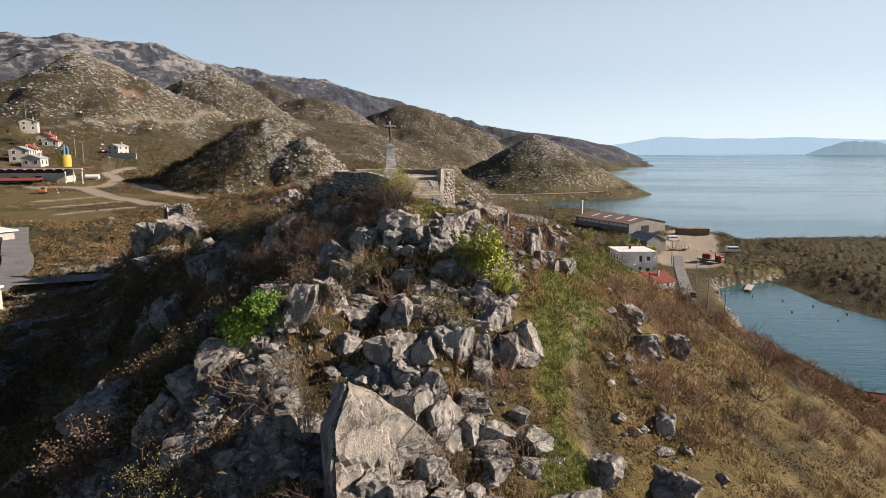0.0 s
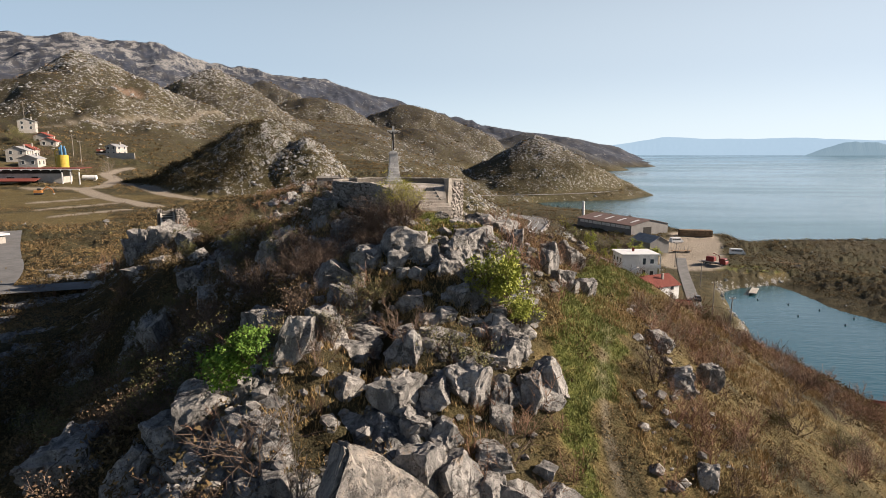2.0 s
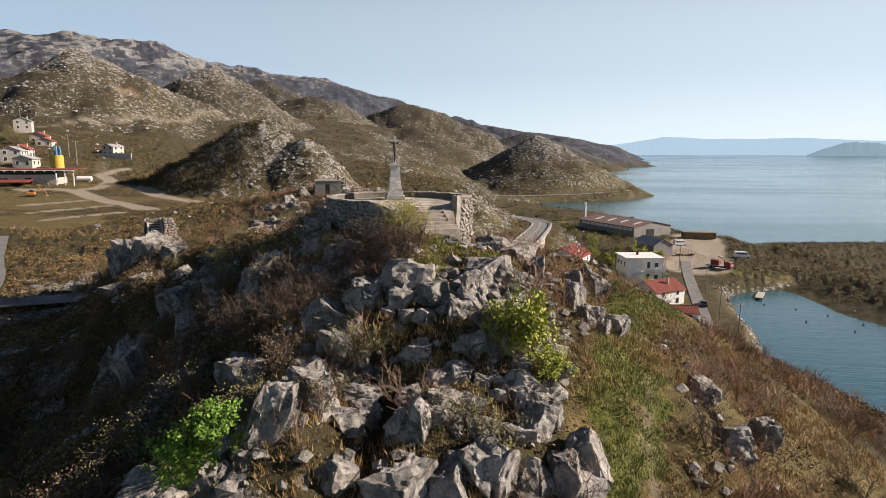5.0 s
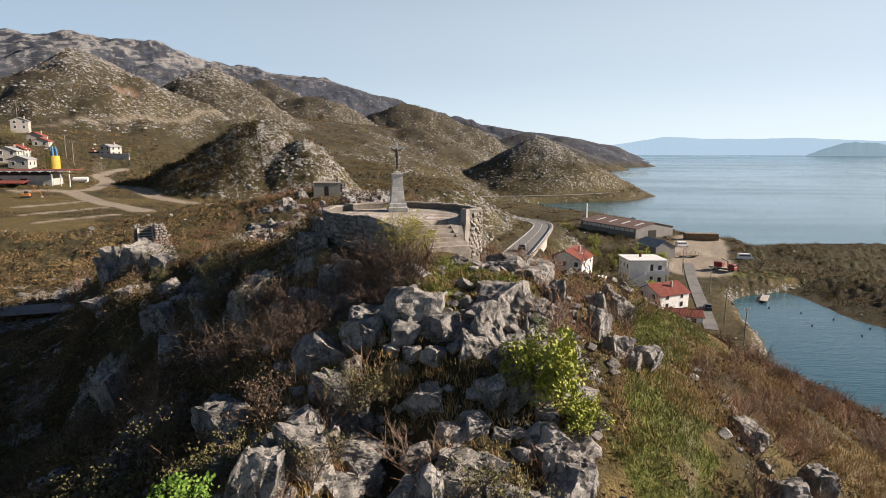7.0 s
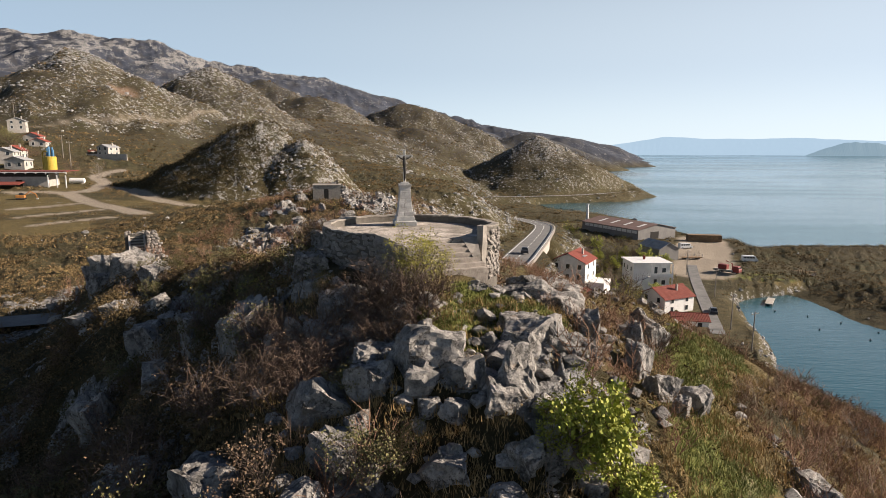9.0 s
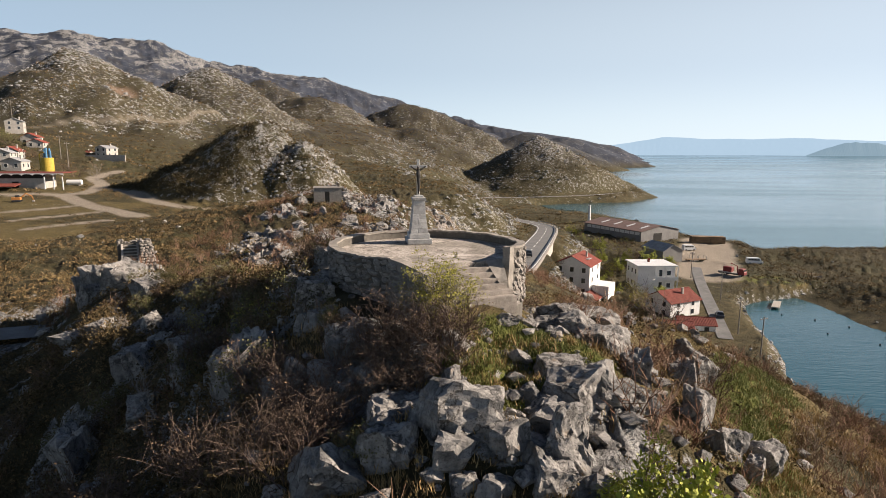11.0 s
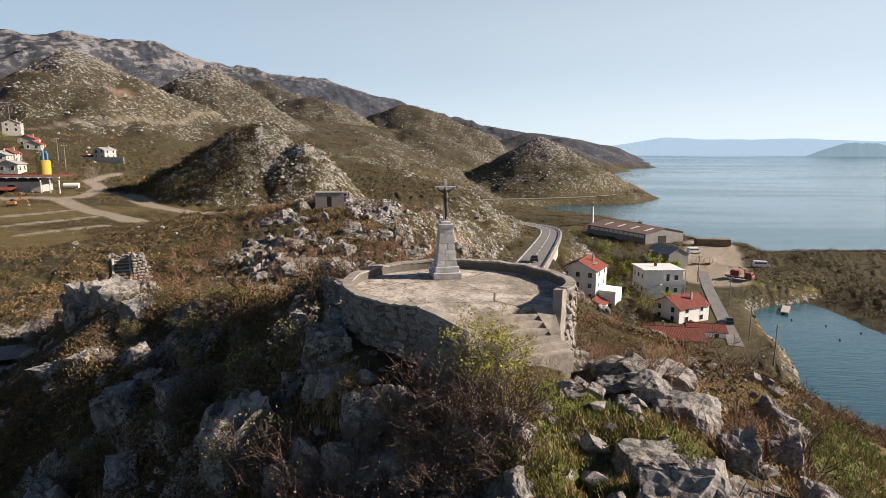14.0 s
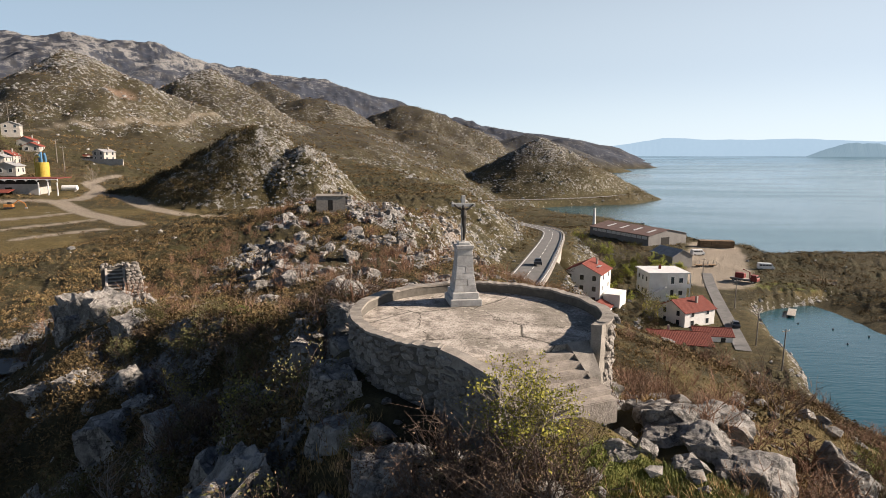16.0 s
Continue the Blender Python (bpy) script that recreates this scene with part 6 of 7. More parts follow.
# ---------------- ruin with steps, hut ----------------
def build_ruin():
    x, y = -23.6, 23.2
    g = thing("ruin", (x, y, -5.85), "ruined rubble wall with a short flight of pale stone steps", "ruin", turn=30)
    bm = box(0.62, 0.25, -1.6, 1.85, 1.75, 1.9)
    for v in bm.verts:
        if v.co.z > 0 and v.co.x > 1:
            v.co.x = 1.36
    body = part("wall", bm, MAT["mortar"], g)
    back = part("wall", box(-0.9, 1.75, -1.6, 1.45, 2.2, 1.75), MAT["mortar"], g)
    meshes = []
    for s in range(6):
        bm = bmesh.new()
        bmesh.ops.create_icosphere(bm, subdivisions=1, radius=0.5)
        for v in bm.verts:
            k = max(abs(c) for c in v.co)
            v.co = v.co * (0.3 + 0.7 * 0.5 / k) + Vector((rng.gauss(0, 0.06), rng.gauss(0, 0.06), rng.gauss(0, 0.06)))
        me = bpy.data.meshes.new("stone")
        bm.to_mesh(me)
        bm.free()
        me.materials.append(MAT["masonry"])
        meshes.append(me)

    def lay(px, py, pz, turn, w, h, wall):
        hold("stone", rng.choice(meshes), wall, pose(px, py, pz, rng.uniform(-8, 8), rng.uniform(-12, 12), turn) @ Matrix.Diagonal((w, 0.24, h, 1)))

    for k in range(14):
        zz = -1.1 + k * 0.22
        px = 0.66
        edge = 1.85 - 0.16 * k * 0.22
        while px < edge:
            w = rng.uniform(0.2, 0.38)
            lay(px + w / 2, 0.24, zz + rng.uniform(-0.04, 0.04), 0, w, rng.uniform(0.18, 0.26), body)
            px += w
        py = 0.3
        while py < 1.75:
            w = rng.uniform(0.2, 0.38)
            lay(edge + 0.02, py + w / 2, zz + rng.uniform(-0.04, 0.04), 90, w, rng.uniform(0.18, 0.26), body)
            py += w
    # loose stones left along the broken tops
    for k in range(16):
        lay(rng.uniform(0.66, 1.4), rng.uniform(0.3, 2.1), 1.92 + rng.uniform(0, 0.14), rng.uniform(0, 180), rng.uniform(0.2, 0.4), rng.uniform(0.14, 0.28), body)
        lay(rng.uniform(-0.9, 0.6), rng.uniform(1.78, 2.15), 1.78 + rng.uniform(-0.05, 0.16), rng.uniform(0, 180), rng.uniform(0.2, 0.4), rng.uniform(0.14, 0.3), back)
    for k in range(8):
        # risers in dark mortar stand in for the shade under the pale treads
        part("step", box(-0.5, -0.1 + 0.25 * k, -1.0, 0.45, 0.2 + 0.25 * k, 0.05 + 0.21 * k), MAT["mortar"], g)
        part("tread", box(-0.5, -0.17 + 0.25 * k, 0.05 + 0.21 * k, 0.45, 0.2 + 0.25 * k, 0.12 + 0.21 * k, None, 0.015), MAT["concrete"], g)
    for x0 in (-0.66, 0.45):
        bm = bmesh.new()
        pts = [(-0.3, -1.0), (-0.3, 0.12), (1.7, 1.72), (1.9, 1.72), (1.9, -1.0)]
        a = [bm.verts.new((x0, py, pz)) for py, pz in pts]
        b = [bm.verts.new((x0 + 0.16, py, pz)) for py, pz in pts]
        bm.faces.new(a), bm.faces.new(b[::-1])
        for q in range(5):
            bm.faces.new((a[(q + 1) % 5], a[q], b[q], b[(q + 1) % 5]))
        bmesh.ops.recalc_face_normals(bm, faces=bm.faces)
        bmesh.ops.bevel(bm, geom=list(bm.edges), offset=0.02, segments=1, affect="EDGES")
        part("stringer", bm, MAT["concrete"], g)


build_ruin()


def build_hut():
    x, y = -22.2, 86.5
    g = thing("hut", (x, y, ground_at(x, y) - 0.2), "roofless grey concrete hut on the rocky saddle", "hut", turn=12)
    w, d, h, k = 2.45, 2.0, 2.5, 0.25
    bm = bmesh.new()
    box_into(bm, -w, -d, -1, w, -d + k, h)
    box_into(bm, -w, d - k, -1, w, d, h + 0.2)
    box_into(bm, -w, -d + k, -1, -w + k, d - k, h)
    box_into(bm, w - k, -d + k, -1, w, d - k, h)
    part("wall", bm, MAT["coping"], g)
    part("roof_slab", box(-w - 0.12, -d - 0.12, h - 0.02, w + 0.12, d + 0.12, h + 0.14, None, 0.02), MAT["coping"], g)
    part("door_opening", box(-0.5, -d - 0.004, 0.1, 0.3, -d + 0.1, 1.9), MAT["dark"], g)
    part("chimney", box(w - 0.7, 0.3, h + 0.14, w - 0.3, 0.7, h + 0.85, None, 0.02), MAT["mortar"], g)


build_hut()


# ---------------- houses ----------------
def roof_sheet(w, l, z0, rise, over, tiles=True):
    """One pitch of a gabled roof over half the width w; ridge along y; corrugated by tile rows."""
    n = max(6, int(l / 0.32)) if tiles else 2
    verts, faces = [], []
    for i in range(2 * n + 1):
        y = -l / 2 - over + (l + 2 * over) * i / (2 * n)
        b = 0.05 if i % 2 else 0.0
        for u in (1 + over / (w / 2), 0.0):
            verts.append((u * w / 2, y, z0 + rise * (1 - u) + b))
        for u in (0.0, 1 + over / (w / 2)):
            verts.append((u * w / 2, y, z0 + rise * (1 - u) - 0.12))
    for i in range(2 * n):
        a, c = 4 * i, 4 * i + 4
        for k in range(4):
            faces.append((a + k, a + (k + 1) % 4, c + (k + 1) % 4, c + k))
    faces += [(3, 2, 1, 0), tuple(range(8 * n, 8 * n + 4))]
    return verts, faces


def window_on(g, face, u, z, w, h, depth, wall=None, shutter=None):
    """face: (origin x, y, turn) of a wall plane; u along it."""
    x, y, turn = face
    m = pose(x, y, 0, 0, 0, turn)
    win = hold("window", None, g, m @ Matrix.Translation((u, 0, z)))
    win = bpy.data.objects[win.name]
    fr = bmesh.new()
    for a, b, c, d in ((-w / 2 - 0.07, -w / 2, 0, h), (w / 2, w / 2 + 0.07, 0, h), (-w / 2 - 0.07, w / 2 + 0.07, h, h + 0.07), (-w / 2 - 0.09, w / 2 + 0.09, -0.07, 0)):
        box_into(fr, a, -0.06, c, b, 0.03, d)
    part("window_frame", fr, MAT["trim"], win)
    part("pane", box(-w / 2, -0.012, 0, w / 2, 0.03, h), MAT["glass"], win)
    return win


MAT["trim"] = plain("window_trim", (0.5, 0.49, 0.47), (0.68, 0.67, 0.64), 3, 0.7, relief=0.0)
MAT["roof_grey"] = plain("grey_roof_sheet", (0.20, 0.20, 0.205), (0.33, 0.33, 0.33), 0.7, 0.7, relief=0.2)
MAT["roof_brown"] = plain("rust_brown_roof_sheet", (0.115, 0.075, 0.065), (0.19, 0.125, 0.105), 0.5, 0.8, relief=0.2)
MAT["cladding"] = plain("grey_cladding", (0.15, 0.145, 0.14), (0.22, 0.21, 0.20), 0.4, 0.8, relief=0.15)
MAT["flat_roof"] = plain("pale_flat_roof", (0.50, 0.50, 0.50), (0.66, 0.66, 0.65), 0.5, 0.9, relief=0.1)
MAT["bare_wall"] = plain("grey_render", (0.27, 0.25, 0.225), (0.40, 0.37, 0.33), 0.7, 0.95, relief=0.2)
MAT["timber"] = plain("stacked_timber", (0.13, 0.085, 0.05), (0.25, 0.17, 0.10), 2.5, 0.9, relief=0.4, vary=0.4)
MAT["red_paint"] = plain("faded_red_paint", (0.13, 0.022, 0.02), (0.22, 0.04, 0.035), 2, 0.6, relief=0.1)
MAT["yellow_paint"] = plain("yellow_paint", (0.34, 0.24, 0.03), (0.44, 0.32, 0.05), 1, 0.6, relief=0.1)
MAT["blue_paint"] = plain("blue_paint", (0.05, 0.14, 0.26), (0.09, 0.22, 0.36), 1, 0.6, relief=0.1)
MAT["orange_paint"] = plain("orange_paint", (0.30, 0.12, 0.03), (0.40, 0.18, 0.05), 1, 0.6, relief=0.1)
MAT["tyre"] = plain("tyre_rubber", (0.02, 0.02, 0.02), (0.035, 0.035, 0.035), 4, 0.9, relief=0.1)
MAT["white_paint"] = plain("white_vehicle_paint", (0.62, 0.62, 0.61), (0.75, 0.75, 0.74), 1, 0.35, relief=0.0, spec=0.5)
MAT["dark_paint"] = plain("dark_vehicle_paint", (0.025, 0.028, 0.035), (0.04, 0.045, 0.055), 1, 0.3, relief=0.0, spec=0.5)
MAT["pole_wood"] = plain("weathered_pole", (0.16, 0.14, 0.12), (0.28, 0.25, 0.22), 3, 0.9, relief=0.3)
MAT["metal"] = plain("galvanised_metal", (0.32, 0.32, 0.32), (0.46, 0.46, 0.46), 3, 0.5, 0.7, relief=0.1)


def gable_house(name, at, turn, w, l, eave, rise, label, rows=2, side_rows=2, wall_mat="white", roof_mat="tile", cols=2, side_cols=2, chimney=True, wins=True, category="house"):
    """Gable ends face -y and +y; the roof's ridge runs along y."""
    g = thing(name, at, label, category, turn=turn)
    bm = bmesh.new()
    pts = [(-w / 2, -3), (w / 2, -3), (w / 2, eave), (0, eave + rise), (-w / 2, eave)]
    a = [bm.verts.new((x, -l / 2, z)) for x, z in pts]
    b = [bm.verts.new((x, l / 2, z)) for x, z in pts]
    bm.faces.new(a), bm.faces.new(b[::-1])
    for i in range(5):
        j = (i + 1) % 5
        bm.faces.new((a[j], a[i], b[i], b[j]))
    bmesh.ops.recalc_face_normals(bm, faces=bm.faces)
    part("wall", bm, MAT[wall_mat], g)
    for s in (1, -1):
        v, f = roof_sheet(w, l, eave + 0.13, rise, 0.4, roof_mat == "tile")
        v = [(s * x, y, z) for x, y, z in v]
        me = mesh_from("roof", v, f if s > 0 else [q[::-1] for q in f], MAT[roof_mat])
        hold("roof", me, g)
    if roof_mat == "tile":
        tube("ridge_tiles", [(0, -l / 2 - 0.4, eave + rise + 0.15), (0, l / 2 + 0.4, eave + rise + 0.15)], 0.12, MAT[roof_mat], g)
    if chimney:
        part("chimney", box(w * 0.18, l * 0.1, eave + rise * 0.5, w * 0.18 + 0.5, l * 0.1 + 0.5, eave + rise + 0.8, None, 0.02), MAT["bare_wall"], g)
    if wins:
        storey = eave / rows
        for r_ in range(rows):
            for c in range(cols):
                u = (c + 0.5) / cols * w - w / 2
                window_on(g, (0, -l / 2 - 0.01, 0), u, r_ * storey + 0.95, 1.0, 1.25, 0.1)
        storey = eave / side_rows
        for r_ in range(side_rows):
            for c in range(side_cols):
                u = (c + 0.5) / side_cols * l - l / 2
                window_on(g, (w / 2 + 0.01, 0, 90), u, r_ * storey + 0.95, 1.0, 1.25, 0.1)
                window_on(g, (-w / 2 - 0.01, 0, -90), u, r_ * storey + 0.95, 1.0, 1.25, 0.1)
    return g


def balcony(g, x0, y0, x1, y1, z):
    b = part("balcony", box(x0, y0, z - 0.15, x1, y1, z, None, 0.01), MAT["white"], g)
    part("railing", box(x0, y0, z, x1, y0 + 0.08, z + 0.95), MAT["white"], b)
    return b


# white three-storey house by the upper road
g = gable_house("house", (34.4, 138.0, -34.4), -28, 9.6, 10.5, 8.2, 2.3, "white three-storey house with a red tiled gable roof", 3, 3, cols=3)
balcony(g, -5.3, -5.6, -2.0, -4.5, 2.6)
balcony(g, -5.3, -5.6, -2.0, -4.5, 5.2)
part("solar_panel", box(1.5, -1.5, 9.35, 3.4, 1.2, 9.45, pose(0, 0, 0, 0, 0, 0), 0.01), MAT["metal"], g)
part("terrace_block", box(5.3, -4.0, -4, 9.6, 3.0, 3.2, None, 0.03), MAT["white"], g, "flat-roofed white annex")
part("annex_wall", box(2.2, -9.6, -3, 8.0, -4.6, 0.6), MAT["white"], g)
v, f = roof_sheet(5.8, 5.0, 0.7, 1.3, 0.3)
for s in (1, -1):
    hold("annex_roof", mesh_from("annex_roof", [(s * x + 5.1, y - 7.1, z) for x, y, z in v], f if s > 0 else [q[::-1] for q in f], MAT["tile"]), g)

# white flat-roofed house with an outer stair
g = thing("house", (58.4, 151.0, -36.2), "white two-storey flat-roofed house with an outside staircase", "house", turn=4)
part("wall", box(-5.4, -4.6, -2, 5.4, 4.6, 7.4), MAT["white"], g)
part("roof", box(-5.9, -5.2, 7.4, 5.9, 5.0, 7.75, None, 0.03), MAT["flat_roof"], g, "pale flat concrete roof")
part("chimney", box(-0.8, 0.2, 7.75, -0.2, 0.8, 8.9, None, 0.03), MAT["tile"], g)
for r_ in range(2):
    window_on(g, (0, -4.61, 0), 1.2, 0.9 + 3.6 * r_, 0.9, 1.9, 0.1)
    for c in range(3):
        window_on(g, (-5.41, 0, -90), -2.8 + 2.8 * c, 1.3 + 3.6 * r_, 0.9, 1.3, 0.1)
    window_on(g, (0, -4.61, 0), 3.6, 1.2 + 3.6 * r_, 1.1, 1.3, 0.1)
balcony(g, 2.4, -5.9, 5.9, -4.6, 3.7)
balcony(g, -0.8, -5.9, 2.4, -4.6, 3.7)
bm = bmesh.new()
pts = [(-6.6, -0.5), (-0.8, -0.5), (-0.8, 3.7), (-1.2, 3.7), (-6.6, 0.5)]
a = [bm.verts.new((x, -5.9, z)) for x, z in pts]
b = [bm.verts.new((x, -4.62, z)) for x, z in pts]
bm.faces.new(a), bm.faces.new(b[::-1])
for i in range(5):
    bm.faces.new((a[(i + 1) % 5], a[i], b[i], b[(i + 1) % 5]))
part("staircase", bm, MAT["white"], g)
for px, py in ((5.7, -5.7), (-0.6, -5.7), (2.4, -5.7)):
    part("post", box(px - 0.12, py - 0.12, -1, px + 0.12, py + 0.12, 7.4), MAT["white"], g)

gable_house("house", (56.6, 127.0, -37.5), -62, 8.2, 10.2, 4.4, 2.1, "white house with a dark red tiled gable roof near the water", 2, 2, cols=2)
gable_house("shed", (48.8, 111.5, -38.6), 82, 9.5, 12.5, 2.4, 1.5, "low long building with a red tiled roof below the hill", 1, 1, cols=2, side_cols=3, chimney=True)
gable_house("shed", (57.5, 114.5, -38.4), 82, 5.0, 8.0, 2.6, 1.1, "low annex with a red tiled roof beside the shore road", 1, 1, cols=1, side_cols=2, chimney=False)
gable_house("house", (64.5, 47.0, -37.6), 70, 9.0, 14.0, 3.4, 1.9, "low shore house with a red tiled roof", 1, 1, side_cols=3, chimney=False)

# boatyard sheds
g = thing("warehouse", (84.0, 262.0, -36.2), "long grey warehouse with a rust-brown low-pitched roof", "warehouse", turn=28)
w, l = 23.0, 38.0
bm = bmesh.new()
pts = [(-w / 2, -2), (w / 2, -2), (w / 2, 5.0), (0, 7.2), (-w / 2, 5.0)]
a = [bm.verts.new((x, -l / 2, z)) for x, z in pts]
b = [bm.verts.new((x, l / 2, z)) for x, z in pts]
bm.faces.new(a), bm.faces.new(b[::-1])
for i in range(5):
    bm.faces.new((a[(i + 1) % 5], a[i], b[i], b[(i + 1) % 5]))
bmesh.ops.recalc_face_normals(bm, faces=bm.faces)
part("wall", bm, MAT["cladding"], g)
for s in (1, -1):
    v, f = roof_sheet(w, l, 5.1, 2.2, 0.5, False)
    roof = hold("roof", mesh_from("roof", [(s * x, y, z) for x, y, z in v], f if s > 0 else [q[::-1] for q in f], MAT["roof_brown"]), g)
    for k in range(4):
        yy = -15 + 8.5 * k
        bm = box(-2.6, -0.7, 0, 2.6, 0.7, 0.06, pose(s * 5.6, yy, 6.28, 0, s * 10.8, 0))
        part("skylight", bm, MAT["flat_roof"], roof)
for k in range(11):
    part("window", box(-w / 2 - 0.03, -18 + 3.2 * k, 3.2, -w / 2 + 0.05, -15.2 + 3.2 * k, 4.5), MAT["trim"], g)
part("gate", box(-4, -l / 2 - 0.05, -1, 1.0, -l / 2 + 0.05, 3.8), MAT["dark"], g)
gable_house("shed", (78.5, 200.0, -36.5), 20, 8.6, 12.0, 4.4, 2.2, "grey metal boat shed with a pitched sheet roof", 1, 1, "cladding", "roof_grey", chimney=False, wins=False)

# village on the plain
gable_house("house", (-149.6, 233.0, -1.0), -14, 5.8, 6.2, 4.4, 1.1, "pale two-storey house with a grey gable roof", 2, 2, "bare_wall", "roof_grey", cols=2)
gable_house("house", (-210.0, 262.0, 11.0), 28, 7.2, 8.0, 4.6, 1.5, "pale rendered house with a grey roof on the village slope", 2, 2, "bare_wall", "roof_grey")
gable_house("house", (-176.0, 228.0, 3.0), 20, 6.0, 7.0, 2.6, 1.4, "small house with a red tiled roof on the village slope", 1, 1, "bare_wall")
gable_house("house", (-160.5, 188.0, -3.0), 22, 6.4, 8.0, 4.6, 1.4, "pale two-storey house with a grey gable roof", 2, 2, "bare_wall", "roof_grey")
gable_house("house", (-149.0, 178.5, -4.2), 15, 6.0, 7.0, 3.0, 1.2, "low pale house beside the works yard", 1, 1, "bare_wall", "roof_grey")
gable_house("house", (-166.0, 200.0, -1.5), 18, 6.0, 7.0, 3.6, 1.6, "pale house with a red tiled gable roof", 2, 2, "bare_wall")
gable_house("house", (-184.0, 236.0, 4.5), 18, 6.4, 7.0, 3.4, 1.5, "pale house with a red tiled gable roof", 1, 1, "bare_wall")
gable_house("house", (-160.0, 236.0, -1.0), 60, 5.0, 7.0, 2.0, 1.1, "half-built low house with an orange tiled roof", 1, 1, "bare_wall", "tile", wins=False)
tagged(part("retaining_wall", box(-156, 226.4, -4, -138, 226.8, 0.6, None, 0.02), MAT["bare_wall"]), "low pale retaining wall below the house", "wall", kind="structure")


def long_works_building():
    x, y = -124.0, 146.0
    g = thing("works_building", (x, y, -8.4), "long low works building with a scalloped white roof edge", "building", turn=14)
    part("wall", box(-26, -3.2, -2, 8, 4, 4.5), MAT["bare_wall"], g)
    # flat dark strip on the wall stands in for shade behind the arches
    part("recess", box(-26, -3.22, 3.2, 8, -3.1, 4.6), MAT["dark"], g)
    part("lower_roof", box(-26, -7.4, 2.2, 2, -3.3, 2.4, pose(0, 0, 0, 9, 0, 0), 0.03), MAT["tile"], g, "dark red lean-to roof")
    part("roof", box(-26, -4.3, 4.62, 13, 6, 4.8, None, 0.03), MAT["tile"], g)
    n = 15
    for k in range(n):
        x0 = -26 + 39 * k / n
        bm = bmesh.new()
        arc = [(x0 + 39 / n * (0.5 + 0.5 * math.cos(math.pi * j / 8)), 4.0 + 0.42 * math.sin(math.pi * j / 8)) for j in range(9)]
        outer = [(x0, 4.6), (x0 + 39 / n, 4.6)]
        ring = [(x0 + 39 / n, 3.92)] + arc + [(x0, 3.92)] + outer
        vs = [bm.verts.new((px, -4.4, pz)) for px, pz in ring]
        vb = [bm.verts.new((px, -4.15, pz)) for px, pz in ring]
        bm.faces.new(vs), bm.faces.new(vb[::-1])
        for i in range(len(vs)):
            bm.faces.new((vs[(i + 1) % len(vs)], vs[i], vb[i], vb[(i + 1) % len(vs)]))
        bmesh.ops.recalc_face_normals(bm, faces=bm.faces)
        part("arch", bm, MAT["white"], g)
    for k in range(3):
        part("post", box(8 + 2.3 * k, -4.4, -1, 8.25 + 2.3 * k, -4.15, 3.7), MAT["white"], g)
    part("door", box(-0.5, -3.25, -1, 1.2, -3.1, 2.3), MAT["dark"], g)
    window_on(g, (0, -3.22, 0), -6, 0.9, 2.2, 1.3, 0.1)
    window_on(g, (0, -3.22, 0), -14, 0.9, 2.2, 1.3, 0.1)


long_works_building()


def silo():
    x, y = -135.5, 175.0
    g = thing("silo", (x, y, ground_at(x, y) - 0.3), "yellow steel silo with blue filter pipes on top", "silo")
    bm = bmesh.new()
    bmesh.ops.create_cone(bm, cap_ends=True, segments=28, radius1=2.4, radius2=2.4, depth=7.0, matrix=Matrix.Translation((0, 0, 4.5)))
    bmesh.ops.bevel(bm, geom=[e for e in bm.edges if abs(e.verts[0].co.z - e.verts[1].co.z) < 1e-3], offset=0.2, segments=2, affect="EDGES")
    part("tank", bm, MAT["yellow_paint"], g)
    for px, py, h in ((-1.2, 0.4, 3.8), (0.2, -0.6, 4.6), (1.3, 0.3, 3.2), (0.5, 1.0, 4.2)):
        tube("filter", [(px, py, 7.9), (px, py, 8 + h)], 0.42, MAT["blue_paint"], g)
    tube("pipe", [(-2.6, -0.5, 0), (-2.8, -0.5, 9.5), (-2.2, -0.5, 10.3), (-1.0, -0.2, 10.4)], 0.25, MAT["yellow_paint"], g)
    for a in range(4):
        tube("leg", [(2 * math.cos(a * 1.57 + 0.7), 2 * math.sin(a * 1.57 + 0.7), -1), (2 * math.cos(a * 1.57 + 0.7), 2 * math.sin(a * 1.57 + 0.7), 1.1)], 0.15, MAT["metal"], g)
    g.scale = (0.8, 0.8, 0.72)


silo()


def fuel_tank():
    x, y = -113.5, 154.5
    g = thing("storage_tank", (x, y, ground_at(x, y)), "white horizontal steel storage tank", "tank", turn=15)
    tube("tank", [(-3.1, 0, 1.3), (-2.9, 0, 1.3), (2.9, 0, 1.3), (3.1, 0, 1.3)], [0.8, 1.15, 1.15, 0.8], MAT["white_paint"], g, 18)
    g.scale = (0.68, 0.68, 0.68)
    for s in (-2, 2):
        part("cradle", box(s - 0.25, -0.9, -0.3, s + 0.25, 0.9, 0.6, None, 0.02), MAT["concrete"], g)


fuel_tank()


